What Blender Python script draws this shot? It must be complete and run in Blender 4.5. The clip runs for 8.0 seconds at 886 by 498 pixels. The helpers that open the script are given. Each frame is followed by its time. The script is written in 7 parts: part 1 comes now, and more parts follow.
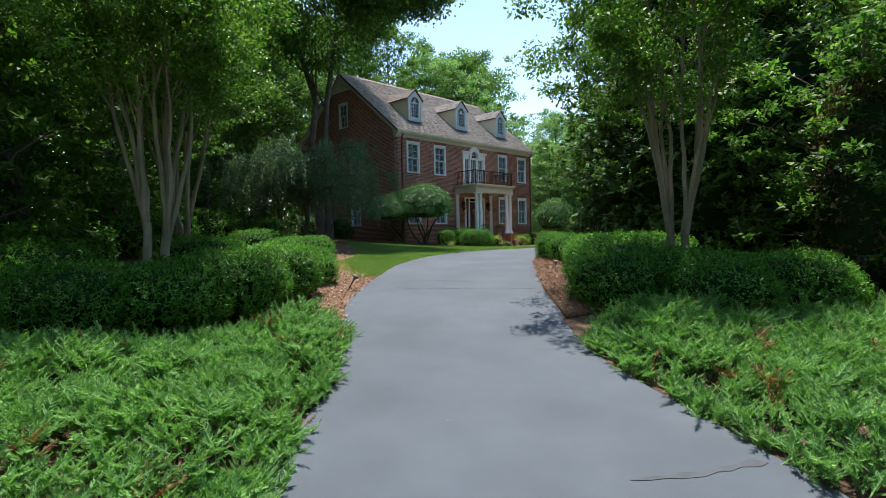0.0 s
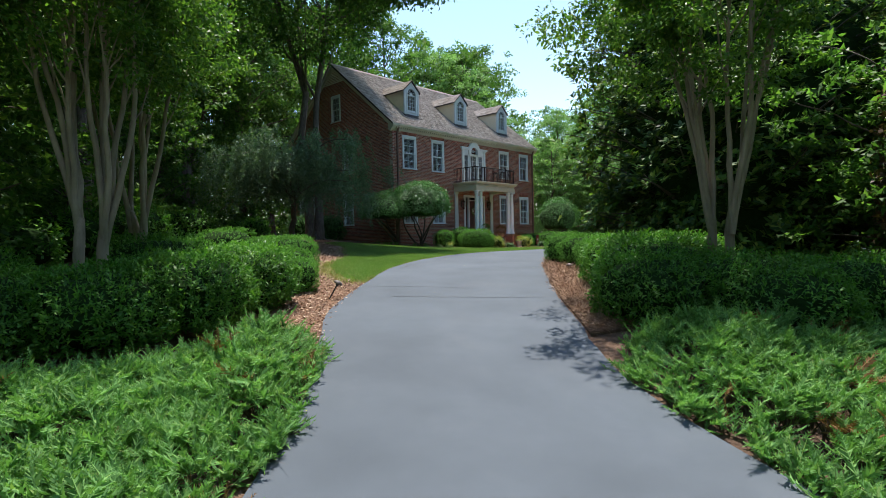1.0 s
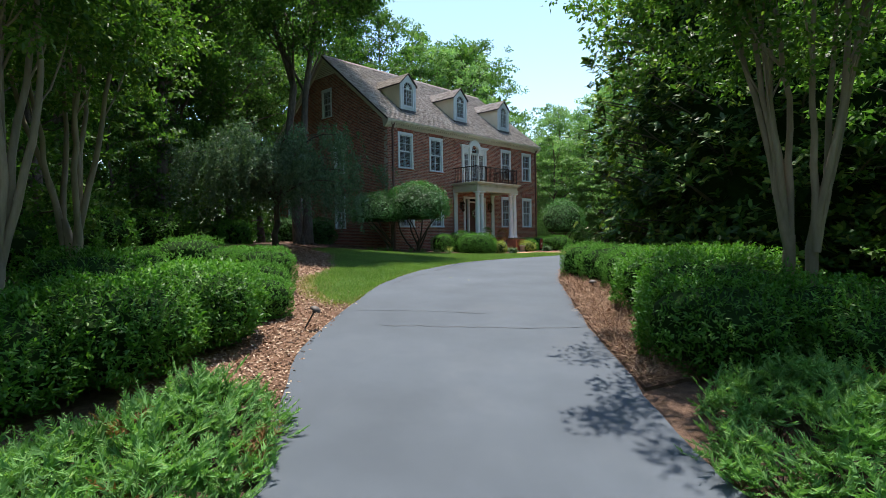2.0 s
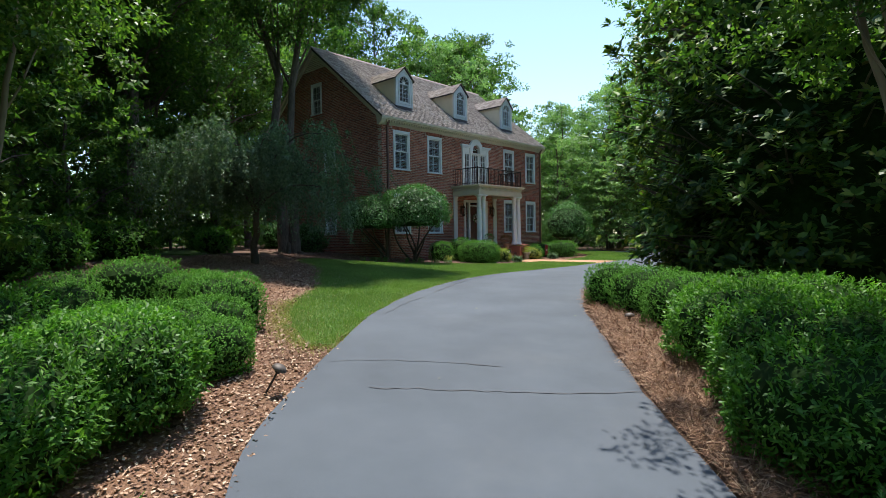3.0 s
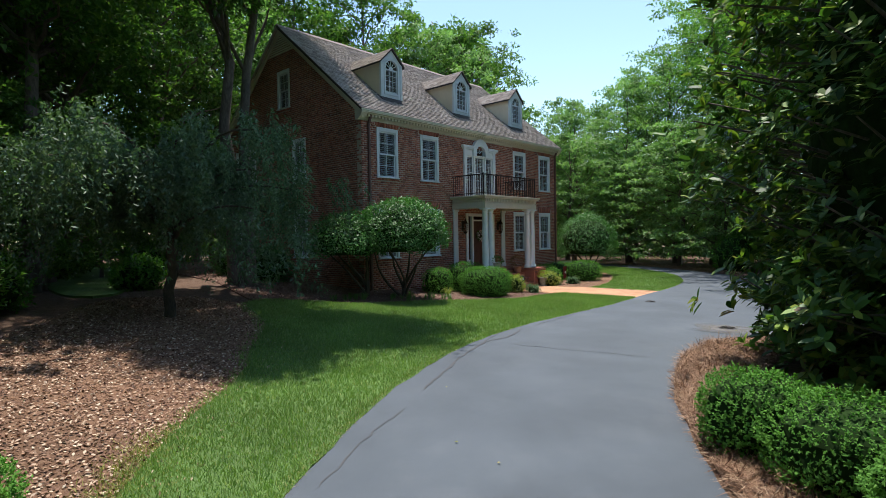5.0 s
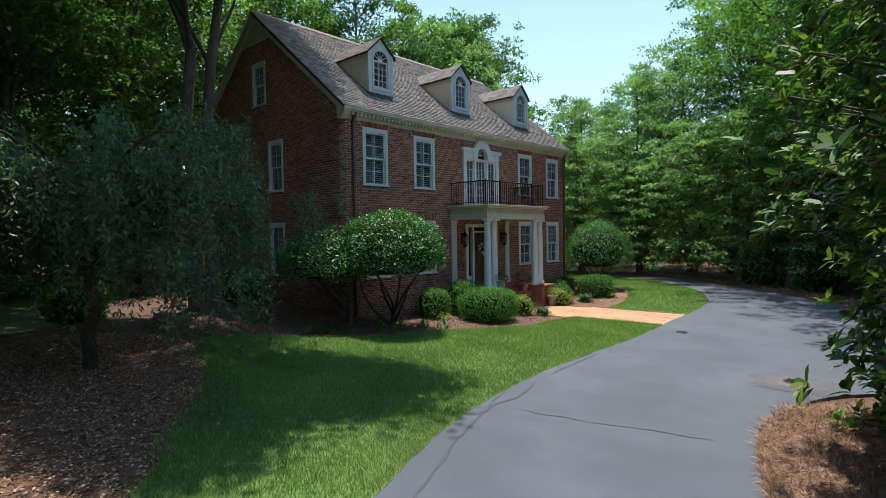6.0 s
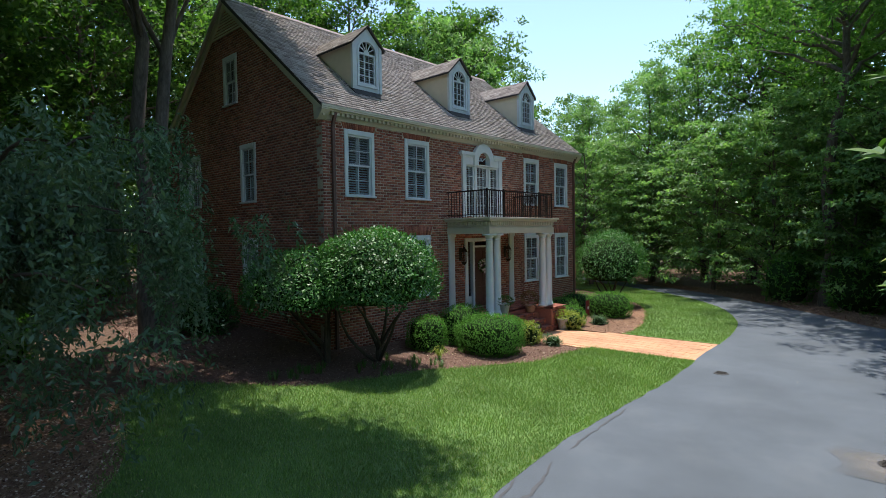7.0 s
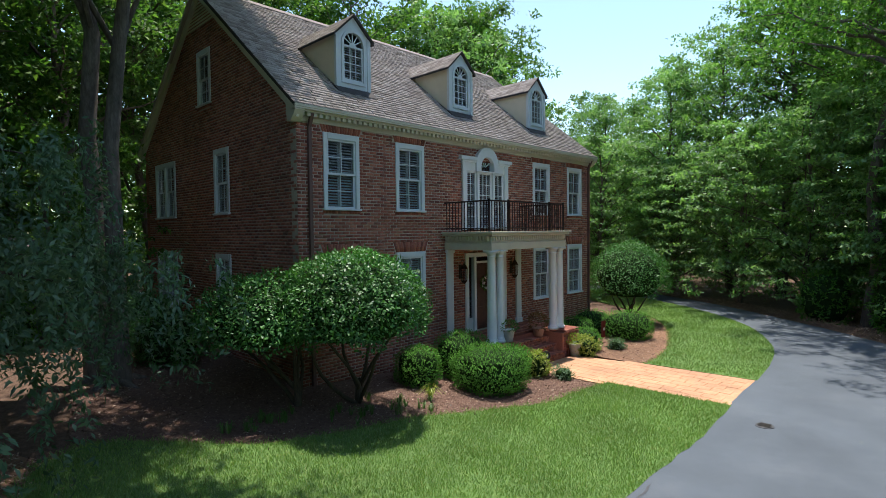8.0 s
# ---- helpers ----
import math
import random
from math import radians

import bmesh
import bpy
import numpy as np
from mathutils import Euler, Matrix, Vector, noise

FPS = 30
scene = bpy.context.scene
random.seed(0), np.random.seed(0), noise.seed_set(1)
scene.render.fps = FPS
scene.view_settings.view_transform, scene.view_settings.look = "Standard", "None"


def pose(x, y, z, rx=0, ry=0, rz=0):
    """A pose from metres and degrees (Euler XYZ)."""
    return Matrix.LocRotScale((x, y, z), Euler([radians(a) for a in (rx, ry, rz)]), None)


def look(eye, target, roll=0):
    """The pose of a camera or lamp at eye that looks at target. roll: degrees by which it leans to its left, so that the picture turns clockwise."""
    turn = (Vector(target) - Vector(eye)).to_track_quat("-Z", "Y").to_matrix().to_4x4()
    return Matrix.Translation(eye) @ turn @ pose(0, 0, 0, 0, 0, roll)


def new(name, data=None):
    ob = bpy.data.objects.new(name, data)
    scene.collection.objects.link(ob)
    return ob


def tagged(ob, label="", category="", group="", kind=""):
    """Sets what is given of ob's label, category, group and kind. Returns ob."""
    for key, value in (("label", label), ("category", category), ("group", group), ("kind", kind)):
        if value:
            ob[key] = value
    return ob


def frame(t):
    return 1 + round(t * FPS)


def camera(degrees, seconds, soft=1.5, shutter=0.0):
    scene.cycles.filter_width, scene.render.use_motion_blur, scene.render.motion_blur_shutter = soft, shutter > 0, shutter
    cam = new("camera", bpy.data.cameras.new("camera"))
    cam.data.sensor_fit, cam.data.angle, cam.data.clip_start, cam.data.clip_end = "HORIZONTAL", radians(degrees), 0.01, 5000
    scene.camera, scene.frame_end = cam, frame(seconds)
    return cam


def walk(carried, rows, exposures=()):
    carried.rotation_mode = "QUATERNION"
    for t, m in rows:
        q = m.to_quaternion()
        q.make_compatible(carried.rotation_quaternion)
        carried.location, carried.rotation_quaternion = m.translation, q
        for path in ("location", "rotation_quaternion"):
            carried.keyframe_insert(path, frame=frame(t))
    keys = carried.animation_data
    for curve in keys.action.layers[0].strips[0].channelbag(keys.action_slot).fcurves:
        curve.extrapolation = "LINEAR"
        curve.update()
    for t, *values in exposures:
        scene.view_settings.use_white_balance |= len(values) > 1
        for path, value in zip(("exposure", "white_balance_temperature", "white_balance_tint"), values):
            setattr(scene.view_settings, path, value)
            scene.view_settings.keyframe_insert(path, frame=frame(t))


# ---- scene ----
cam = camera(78.9, 8.0, soft=0.8)
PATH = [
    (0, (22.347, -19.991, 0.297), (20.968, -18.543, 0.248), -1.3),
    (0.5, (21.758, -19.367, 0.278), (20.383, -17.916, 0.231), -1.2),
    (1, (21.087, -18.672, 0.262), (19.714, -17.219, 0.217), -1.2),
    (1.5, (20.342, -17.931, 0.343), (18.973, -16.474, 0.299), -1.1),
    (3, (18.078, -15.784, 0.945), (16.725, -14.312, 0.891), -0.9),
    (3.5, (17.218, -14.81, 1.155), (15.866, -13.337, 1.102), -0.9),
    (4, (16.359, -13.784, 1.394), (15.004, -12.313, 1.34), -1.1),
    (4.5, (15.496, -12.862, 1.6), (14.144, -11.389, 1.548), -1.0),
    (6, (13.007, -9.933, 2.378), (11.657, -8.459, 2.321), -0.9),
    (6.5, (12.246, -8.976, 2.624), (10.895, -7.503, 2.566), -0.9),
    (7, (11.579, -8.085, 2.894), (10.224, -6.616, 2.836), -0.9),
    (7.5, (11.052, -7.231, 3.189), (9.682, -5.775, 3.125), -0.7),
    (8, (10.648, -6.338, 3.362), (9.254, -4.906, 3.299), -0.7),
]
walk(cam, [(t, look(eye, target, roll)) for t, eye, target, roll in PATH], [(0, 1.0), (1.5, 0.98), (3, 0.88), (4.5, 0.76), (6.5, 0.8), (8, 0.9)])

# ---- world, sun, exposure ----
SUN_FROM = Vector((-0.15, 0.20, 0.97)).normalized()
world = bpy.data.worlds.new("sky")
scene.world = world
world.use_nodes = True
wn = world.node_tree
sky = wn.nodes.new("ShaderNodeTexSky")
sky.sky_type = "NISHITA"
sky.sun_disc = False
sky.sun_elevation = math.asin(SUN_FROM.z)
sky.sun_rotation = math.atan2(SUN_FROM.x, SUN_FROM.y)
sky.air_density, sky.dust_density, sky.ozone_density = 1.15, 0.3, 1.6
wn.nodes["Background"].inputs["Strength"].default_value = 0.15
wn.links.new(sky.outputs[0], wn.nodes["Background"].inputs["Color"])
sun = new("sun", bpy.data.lights.new("sun", "SUN"))
sun.data.energy, sun.data.angle, sun.data.color = 4.4, radians(0.6), (1.0, 0.955, 0.89)
sun.matrix_world = look((0, 0, 40), Vector((0, 0, 40)) - SUN_FROM)

# ---- small tools ----


def material(name):
    m = bpy.data.materials.new(name)
    m.use_nodes = True
    nt = m.node_tree
    return m, nt, nt.nodes["Principled BSDF"]


def node(nt, kind, **settings):
    n = nt.nodes.new(kind)
    for key, value in settings.items():
        if key in n.inputs:
            n.inputs[key].default_value = value
    return n


def ramp(nt, fac, stops):
    r = nt.nodes.new("ShaderNodeValToRGB")
    while len(r.color_ramp.elements) < len(stops):
        r.color_ramp.elements.new(0.5)
    for e, (p, c) in zip(r.color_ramp.elements, stops):
        e.position, e.color = p, (*c, 1)
    nt.links.new(fac, r.inputs["Fac"])
    return r.outputs["Color"]


def coords(nt, scale=(1, 1, 1)):
    tc = nt.nodes.new("ShaderNodeNewGeometry")
    mp = nt.nodes.new("ShaderNodeMapping")
    mp.inputs["Scale"].default_value = scale
    nt.links.new(tc.outputs["Position"], mp.inputs["Vector"])
    return mp.outputs["Vector"]


def noise_tex(nt, vec, scale, detail=4.0, rough=0.55):
    n = node(nt, "ShaderNodeTexNoise", Scale=scale, Detail=detail, Roughness=rough)
    nt.links.new(vec, n.inputs["Vector"])
    return n.outputs["Fac"]


def mixed(nt, fac, a, b, mode="MIX"):
    n = nt.nodes.new("ShaderNodeMix")
    n.data_type, n.blend_type = "RGBA", mode
    for sock, v in ((n.inputs[0], fac), (n.inputs[6], a), (n.inputs[7], b)):
        if isinstance(v, (int, float)):
            sock.default_value = v
        elif isinstance(v, tuple):
            sock.default_value = (*v, 1)
        else:
            nt.links.new(v, sock)
    return n.outputs[2]


def bump(nt, bsdf, height, strength=0.4, distance=0.02):
    b = node(nt, "ShaderNodeBump", Strength=strength, Distance=distance)
    nt.links.new(height, b.inputs["Height"])
    nt.links.new(b.outputs[0], bsdf.inputs["Normal"])


def spread(nt):
    """A value of its own for each loose piece, whether joined or an object."""
    geo = nt.nodes.new("ShaderNodeNewGeometry")
    info = nt.nodes.new("ShaderNodeObjectInfo")
    add = nt.nodes.new("ShaderNodeMath")
    add.operation = "ADD"
    fr = nt.nodes.new("ShaderNodeMath")
    fr.operation = "FRACT"
    nt.links.new(geo.outputs["Random Per Island"], add.inputs[0])
    nt.links.new(info.outputs["Random"], add.inputs[1])
    nt.links.new(add.outputs[0], fr.inputs[0])
    return fr.outputs[0]


def painted(name, colour, rough=0.5, vary=0.12, scale=3.0, metal=0.0, relief=0.1):
    m, nt, b = material(name)
    v = coords(nt)
    fac = noise_tex(nt, v, scale, 6)
    dark = tuple(c * (1 - vary) for c in colour)
    lite = tuple(min(1, c * (1 + vary * 0.6)) for c in colour)
    col = ramp(nt, fac, [(0.3, dark), (0.7, lite)])
    nt.links.new(col, b.inputs["Base Color"])
    b.inputs["Roughness"].default_value, b.inputs["Metallic"].default_value = rough, metal
    bump(nt, b, noise_tex(nt, v, scale * 14), relief, 0.004)
    return m


def leafy(name, stops, rough=0.45, glow=0.35, patch=1.2, gloss=0.5, dark=0.55):
    """A leaf: colours spread over the leaves, patches of growth, light let through."""
    m, nt, b = material(name)
    v = coords(nt)
    col = ramp(nt, spread(nt), stops)
    shade = ramp(nt, noise_tex(nt, v, patch, 2), [(0.3, (dark, dark, dark)), (0.7, (1.15, 1.15, 1.1))])
    col = mixed(nt, 1.0, col, shade, "MULTIPLY")
    nt.links.new(col, b.inputs["Base Color"])
    b.inputs["Roughness"].default_value = rough
    b.inputs["Specular IOR Level"].default_value = gloss
    tr = nt.nodes.new("ShaderNodeBsdfTranslucent")
    bright = mixed(nt, 1.0, col, (1.15, 1.4, 0.62), "MULTIPLY")
    nt.links.new(bright, tr.inputs["Color"])
    mx = node(nt, "ShaderNodeMixShader", Fac=glow)
    nt.links.new(b.outputs[0], mx.inputs[1])
    nt.links.new(tr.outputs[0], mx.inputs[2])
    nt.links.new(mx.outputs[0], nt.nodes["Material Output"].inputs["Surface"])
    return m


def grainy(name, stops, scale, fine, rough=0.9, relief=0.5, distance=0.02, large=0.25, detail=8, blotch=0.28):
    """Ground and stone: two scales of noise."""
    m, nt, b = material(name)
    v = coords(nt)
    a = noise_tex(nt, v, scale, detail, 0.65)
    col = ramp(nt, a, stops)
    big = ramp(nt, noise_tex(nt, v, large, 3), [(0.35, (1 - blotch,) * 3), (0.65, (1 + blotch * 0.4,) * 3)])
    col = mixed(nt, 1.0, col, big, "MULTIPLY")
    f = noise_tex(nt, v, fine, 3, 0.7)
    col = mixed(nt, 1.0, col, ramp(nt, f, [(0.3, (0.75, 0.75, 0.75)), (0.7, (1.2, 1.2, 1.2))]), "MULTIPLY")
    nt.links.new(col, b.inputs["Base Color"])
    b.inputs["Roughness"].default_value = rough
    bump(nt, b, f, relief, distance)
    return m


# ---- materials ----
M = {}
M["asphalt"] = grainy("asphalt", [(0.25, (0.060, 0.073, 0.089)), (0.55, (0.074, 0.088, 0.106)), (0.8, (0.096, 0.109, 0.126))], 0.8, 160, 0.85, 0.4, 0.006, 0.5, 10, 0.15)
M["smear"] = painted("tar_smear", (0.060, 0.065, 0.076), 0.8, 0.3, 5)
M["tar"] = painted("tar", (0.042, 0.043, 0.048), 0.6, 0.25, 9)
M["floor"] = grainy("forest_floor", [(0.2, (0.055, 0.030, 0.018)), (0.5, (0.14, 0.078, 0.048)), (0.8, (0.26, 0.16, 0.105))], 9, 70, 0.95, 0.9, 0.04, 0.3)
M["mulch"] = grainy("mulch", [(0.2, (0.105, 0.048, 0.027)), (0.5, (0.235, 0.124, 0.070)), (0.8, (0.38, 0.230, 0.140))], 11, 80, 0.95, 0.9, 0.04, 0.4)
M["chip"], _nt, _b = material("bark_chip")
_nt.links.new(ramp(_nt, spread(_nt), [(0.0, (0.09, 0.045, 0.028)), (0.4, (0.23, 0.125, 0.078)), (0.75, (0.40, 0.262, 0.175)), (1.0, (0.58, 0.46, 0.34))]), _b.inputs["Base Color"])
_b.inputs["Roughness"].default_value = 0.9
M["bed_mulch"] = grainy("bed_mulch", [(0.2, (0.075, 0.036, 0.025)), (0.5, (0.160, 0.085, 0.058)), (0.8, (0.26, 0.160, 0.110))], 11, 80, 0.95, 0.9, 0.04, 0.4)
M["bed_chip"], _nt, _b = material("bed_chip")
_nt.links.new(ramp(_nt, spread(_nt), [(0.0, (0.07, 0.034, 0.024)), (0.5, (0.17, 0.092, 0.062)), (0.9, (0.29, 0.185, 0.13)), (1.0, (0.48, 0.38, 0.29))]), _b.inputs["Base Color"])
_b.inputs["Roughness"].default_value = 0.9
M["straw"], _nt, _b = material("pine_straw")
_nt.links.new(ramp(_nt, spread(_nt), [(0.0, (0.09, 0.04, 0.022)), (0.5, (0.25, 0.132, 0.072)), (0.85, (0.38, 0.235, 0.145)), (1.0, (0.50, 0.36, 0.24))]), _b.inputs["Base Color"])
_b.inputs["Roughness"].default_value = 0.8
M["turf"] = grainy("turf", [(0.25, (0.065, 0.130, 0.026)), (0.55, (0.105, 0.190, 0.040)), (0.8, (0.16, 0.21, 0.06))], 5, 60, 0.9, 0.8, 0.03, 0.5)
M["blade"] = leafy("grass_blade", [(0.0, (0.115, 0.205, 0.055)), (0.6, (0.180, 0.285, 0.084)), (0.88, (0.25, 0.345, 0.118)), (1.0, (0.42, 0.40, 0.21))], 0.55, 0.35, 0.7, 0.12, 0.82)
M["dry"] = leafy("dry_blade", [(0.0, (0.14, 0.19, 0.04)), (0.5, (0.30, 0.27, 0.09)), (1.0, (0.46, 0.38, 0.20))], 0.7, 0.25, 1.0, 0.15, 0.8)
M["paving"] = grainy("stamped_paving", [(0.25, (0.40, 0.19, 0.10)), (0.55, (0.50, 0.26, 0.14)), (0.8, (0.58, 0.33, 0.19))], 6, 60, 0.8, 0.4, 0.01, 0.8)
M["worn"] = grainy("worn_asphalt", [(0.25, (0.125, 0.118, 0.115)), (0.75, (0.20, 0.185, 0.17))], 3, 160, 0.9, 0.35, 0.006, 0.6)
_nt = M["worn"].node_tree
_geo = _nt.nodes.new("ShaderNodeNewGeometry")
_far = _nt.nodes.new("ShaderNodeVectorMath")
_far.operation = "DISTANCE"
_nt.links.new(_geo.outputs["Position"], _far.inputs[0])
_far.inputs[1].default_value = (11.16, 1.3, -0.43)
_add = node(_nt, "ShaderNodeMath")
_add.operation = "ADD"
_nt.links.new(_far.outputs["Value"], _add.inputs[0])
_nt.links.new(noise_tex(_nt, coords(_nt), 2.4, 6, 0.75), _add.inputs[1])
_rim = node(_nt, "ShaderNodeMapRange")
_nt.links.new(_add.outputs[0], _rim.inputs["Value"])
_rim.inputs["From Min"].default_value, _rim.inputs["From Max"].default_value = 0.55, 1.35
_rim.inputs["To Min"].default_value, _rim.inputs["To Max"].default_value = 0.15, 1.0
_mx = node(_nt, "ShaderNodeMixShader")
_nt.links.new(_rim.outputs[0], _mx.inputs[0])
_nt.links.new(_nt.nodes["Principled BSDF"].outputs[0], _mx.inputs[1])
_nt.links.new(_nt.nodes.new("ShaderNodeBsdfTransparent").outputs[0], _mx.inputs[2])
_nt.links.new(_mx.outputs[0], _nt.nodes["Material Output"].inputs["Surface"])
M["concrete"] = grainy("concrete", [(0.25, (0.28, 0.26, 0.23)), (0.75, (0.42, 0.40, 0.36))], 4, 90, 0.9, 0.4, 0.01)
M["iron"] = painted("cast_iron", (0.05, 0.045, 0.042), 0.55, 0.3, 12, 0.6)
M["rail"] = painted("wrought_iron", (0.030, 0.014, 0.012), 0.45, 0.2, 12, 0.3)
M["bronze"] = painted("dark_bronze", (0.06, 0.035, 0.022), 0.4, 0.3, 10, 0.7)
M["white"] = painted("white_paint", (0.62, 0.65, 0.65), 0.45, 0.07, 2.5)
M["cream"] = painted("cream_paint", (0.55, 0.50, 0.385), 0.55, 0.08, 2.0)
M["siding"] = painted("cream_siding", (0.66, 0.58, 0.42), 0.7, 0.08, 2.0)
M["wood"] = painted("door_wood", (0.085, 0.032, 0.022), 0.35, 0.3, 6)
M["flash"] = painted("flashing", (0.050, 0.042, 0.038), 0.9, 0.25, 8)
# near-black so that rooms look unlit: indoor shade put into the colour
M["dark"] = painted("unlit_room", (0.02, 0.02, 0.022), 0.9, 0.2, 2)
M["terracotta"] = painted("terracotta", (0.36, 0.20, 0.13), 0.8, 0.2, 7)
M["stonepot"] = painted("stone_pot", (0.45, 0.44, 0.41), 0.85, 0.2, 7)
M["hood"] = painted("weathered_metal", (0.11, 0.092, 0.08), 0.6, 0.25, 9, 0.3)
M["red"] = painted("red_cloth", (0.20, 0.028, 0.022), 0.8, 0.15, 7)
M["board"] = painted("sign_board", (0.03, 0.025, 0.03), 0.5, 0.1, 7)
M["downspout"] = painted("downspout_paint", (0.13, 0.065, 0.052), 0.5, 0.12, 5)

M["mortar"] = grainy("mortar", [(0.3, (0.42, 0.335, 0.265)), (0.7, (0.56, 0.46, 0.37))], 20, 150, 0.95, 0.5, 0.004, 0.5)
M["brick"], _nt, _b = material("brick")
_v = coords(_nt)
_c = ramp(_nt, spread(_nt), [(0.0, (0.185, 0.056, 0.040)), (0.35, (0.295, 0.092, 0.060)), (0.75, (0.385, 0.128, 0.082)), (0.95, (0.45, 0.180, 0.118)), (1.0, (0.150, 0.058, 0.048))])
_c = mixed(_nt, 1.0, _c, ramp(_nt, noise_tex(_nt, _v, 45, 5, 0.7), [(0.3, (0.72, 0.70, 0.70)), (0.7, (1.2, 1.18, 1.15))]), "MULTIPLY")
_c = mixed(_nt, 1.0, _c, ramp(_nt, noise_tex(_nt, _v, 0.6, 3), [(0.35, (0.82, 0.82, 0.82)), (0.65, (1.1, 1.1, 1.1))]), "MULTIPLY")
_nt.links.new(_c, _b.inputs["Base Color"])
_b.inputs["Roughness"].default_value = 0.9
bump(_nt, _b, noise_tex(_nt, _v, 120, 3), 0.5, 0.004)

M["shingle"], _nt, _b = material("shingle")
_v = coords(_nt)
_c = ramp(_nt, spread(_nt), [(0.0, (0.21, 0.170, 0.148)), (0.3, (0.28, 0.232, 0.202)), (0.7, (0.345, 0.292, 0.258)), (1.0, (0.41, 0.355, 0.315))])
_c = mixed(_nt, 1.0, _c, ramp(_nt, noise_tex(_nt, _v, 220, 2, 0.8), [(0.3, (0.7, 0.7, 0.7)), (0.7, (1.25, 1.25, 1.25))]), "MULTIPLY")
_nt.links.new(_c, _b.inputs["Base Color"])
_b.inputs["Roughness"].default_value = 0.95
bump(_nt, _b, noise_tex(_nt, _v, 220, 2, 0.8), 0.6, 0.004)

M["glass"], _nt, _b = material("window_glass")
_b.inputs["Base Color"].default_value = (0.03, 0.035, 0.04, 1)
_b.inputs["Roughness"].default_value = 0.03
_gl = _nt.nodes.new("ShaderNodeBsdfTransparent")
_mx = node(_nt, "ShaderNodeMixShader", Fac=0.22)
_nt.links.new(_gl.outputs[0], _mx.inputs[1])
_nt.links.new(_b.outputs[0], _mx.inputs[2])
_b.inputs["Metallic"].default_value = 0.0
_b.inputs["IOR"].default_value = 1.5
_nt.links.new(_mx.outputs[0], _nt.nodes["Material Output"].inputs["Surface"])


def bark(name, a, b_, scale, rough=0.9, stretch=0.25, relief=0.7):
    m, nt, b = material(name)
    v = coords(nt, (1, 1, stretch))
    f = noise_tex(nt, v, scale, 6, 0.7)
    col = mixed(nt, 1.0, ramp(nt, f, [(0.3, a), (0.7, b_)]), ramp(nt, noise_tex(nt, coords(nt), 1.3, 3), [(0.35, (0.7, 0.72, 0.7)), (0.65, (1.1, 1.1, 1.08))]), "MULTIPLY")
    nt.links.new(col, b.inputs["Base Color"])
    b.inputs["Roughness"].default_value = rough
    bump(nt, b, f, relief, 0.03)
    return m


M["bark"] = bark("grey_bark", (0.055, 0.042, 0.033), (0.18, 0.145, 0.115), 14)
M["smooth_bark"] = bark("smooth_bark", (0.20, 0.15, 0.10), (0.34, 0.27, 0.19), 7, 0.7, 0.2, 0.25)
M["twig"] = bark("twig_bark", (0.04, 0.032, 0.024), (0.12, 0.09, 0.06), 30)

M["lf_forest"] = leafy("forest_leaf", [(0.0, (0.047, 0.112, 0.026)), (0.6, (0.085, 0.178, 0.038)), (1.0, (0.153, 0.245, 0.055))], 0.5, 0.46, 0.35, 0.25, 0.66)
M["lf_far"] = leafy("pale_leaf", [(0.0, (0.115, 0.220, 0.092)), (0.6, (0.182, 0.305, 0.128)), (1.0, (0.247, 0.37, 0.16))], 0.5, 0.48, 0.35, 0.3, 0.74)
M["lf_myrtle"] = leafy("myrtle_leaf", [(0.0, (0.055, 0.128, 0.024)), (0.6, (0.101, 0.205, 0.036)), (1.0, (0.186, 0.275, 0.052))], 0.45, 0.42, 0.8, 0.25, 0.66)
M["lf_magnolia"] = leafy("magnolia_leaf", [(0.0, (0.030, 0.085, 0.016)), (0.5, (0.078, 0.168, 0.030)), (0.78, (0.165, 0.265, 0.042)), (0.95, (0.29, 0.36, 0.065)), (1.0, (0.15, 0.10, 0.05))], 0.52, 0.25, 0.7, 0.35, 0.55)
M["lf_weep"] = leafy("grey_green_leaf", [(0.0, (0.066, 0.122, 0.070)), (0.6, (0.108, 0.182, 0.108)), (1.0, (0.175, 0.245, 0.155))], 0.5, 0.34, 0.8, 0.3, 0.62)
M["lf_ligustrum"] = leafy("glossy_leaf", [(0.0, (0.030, 0.105, 0.022)), (0.6, (0.056, 0.175, 0.036)), (1.0, (0.105, 0.255, 0.060))], 0.45, 0.22, 0.9, 0.3, 0.66)
M["lf_box"] = leafy("box_leaf", [(0.0, (0.072, 0.180, 0.036)), (0.6, (0.105, 0.250, 0.050)), (1.0, (0.150, 0.31, 0.066))], 0.7, 0.30, 2.2, 0.05, 0.84)
M["lf_hedge"] = leafy("hedge_leaf", [(0.0, (0.043, 0.136, 0.019)), (0.6, (0.082, 0.219, 0.029)), (1.0, (0.149, 0.301, 0.047))], 0.45, 0.38, 0.9, 0.25, 0.75)
M["lf_bright"] = leafy("sunlit_wood_leaf", [(0.0, (0.078, 0.178, 0.042)), (0.6, (0.132, 0.262, 0.064)), (1.0, (0.212, 0.335, 0.092))], 0.5, 0.52, 0.35, 0.25, 0.72)
M["lf_juniper"] = leafy("juniper_frond", [(0.0, (0.105, 0.225, 0.078)), (0.6, (0.160, 0.315, 0.105)), (0.9, (0.215, 0.38, 0.13)), (1.0, (0.26, 0.38, 0.12))], 0.7, 0.32, 3.2, 0.08, 0.74)
M["lf_dead"] = leafy("dead_frond", [(0.0, (0.15, 0.075, 0.03)), (1.0, (0.30, 0.17, 0.08))], 0.8, 0.2, 3, 0.2, 0.7)
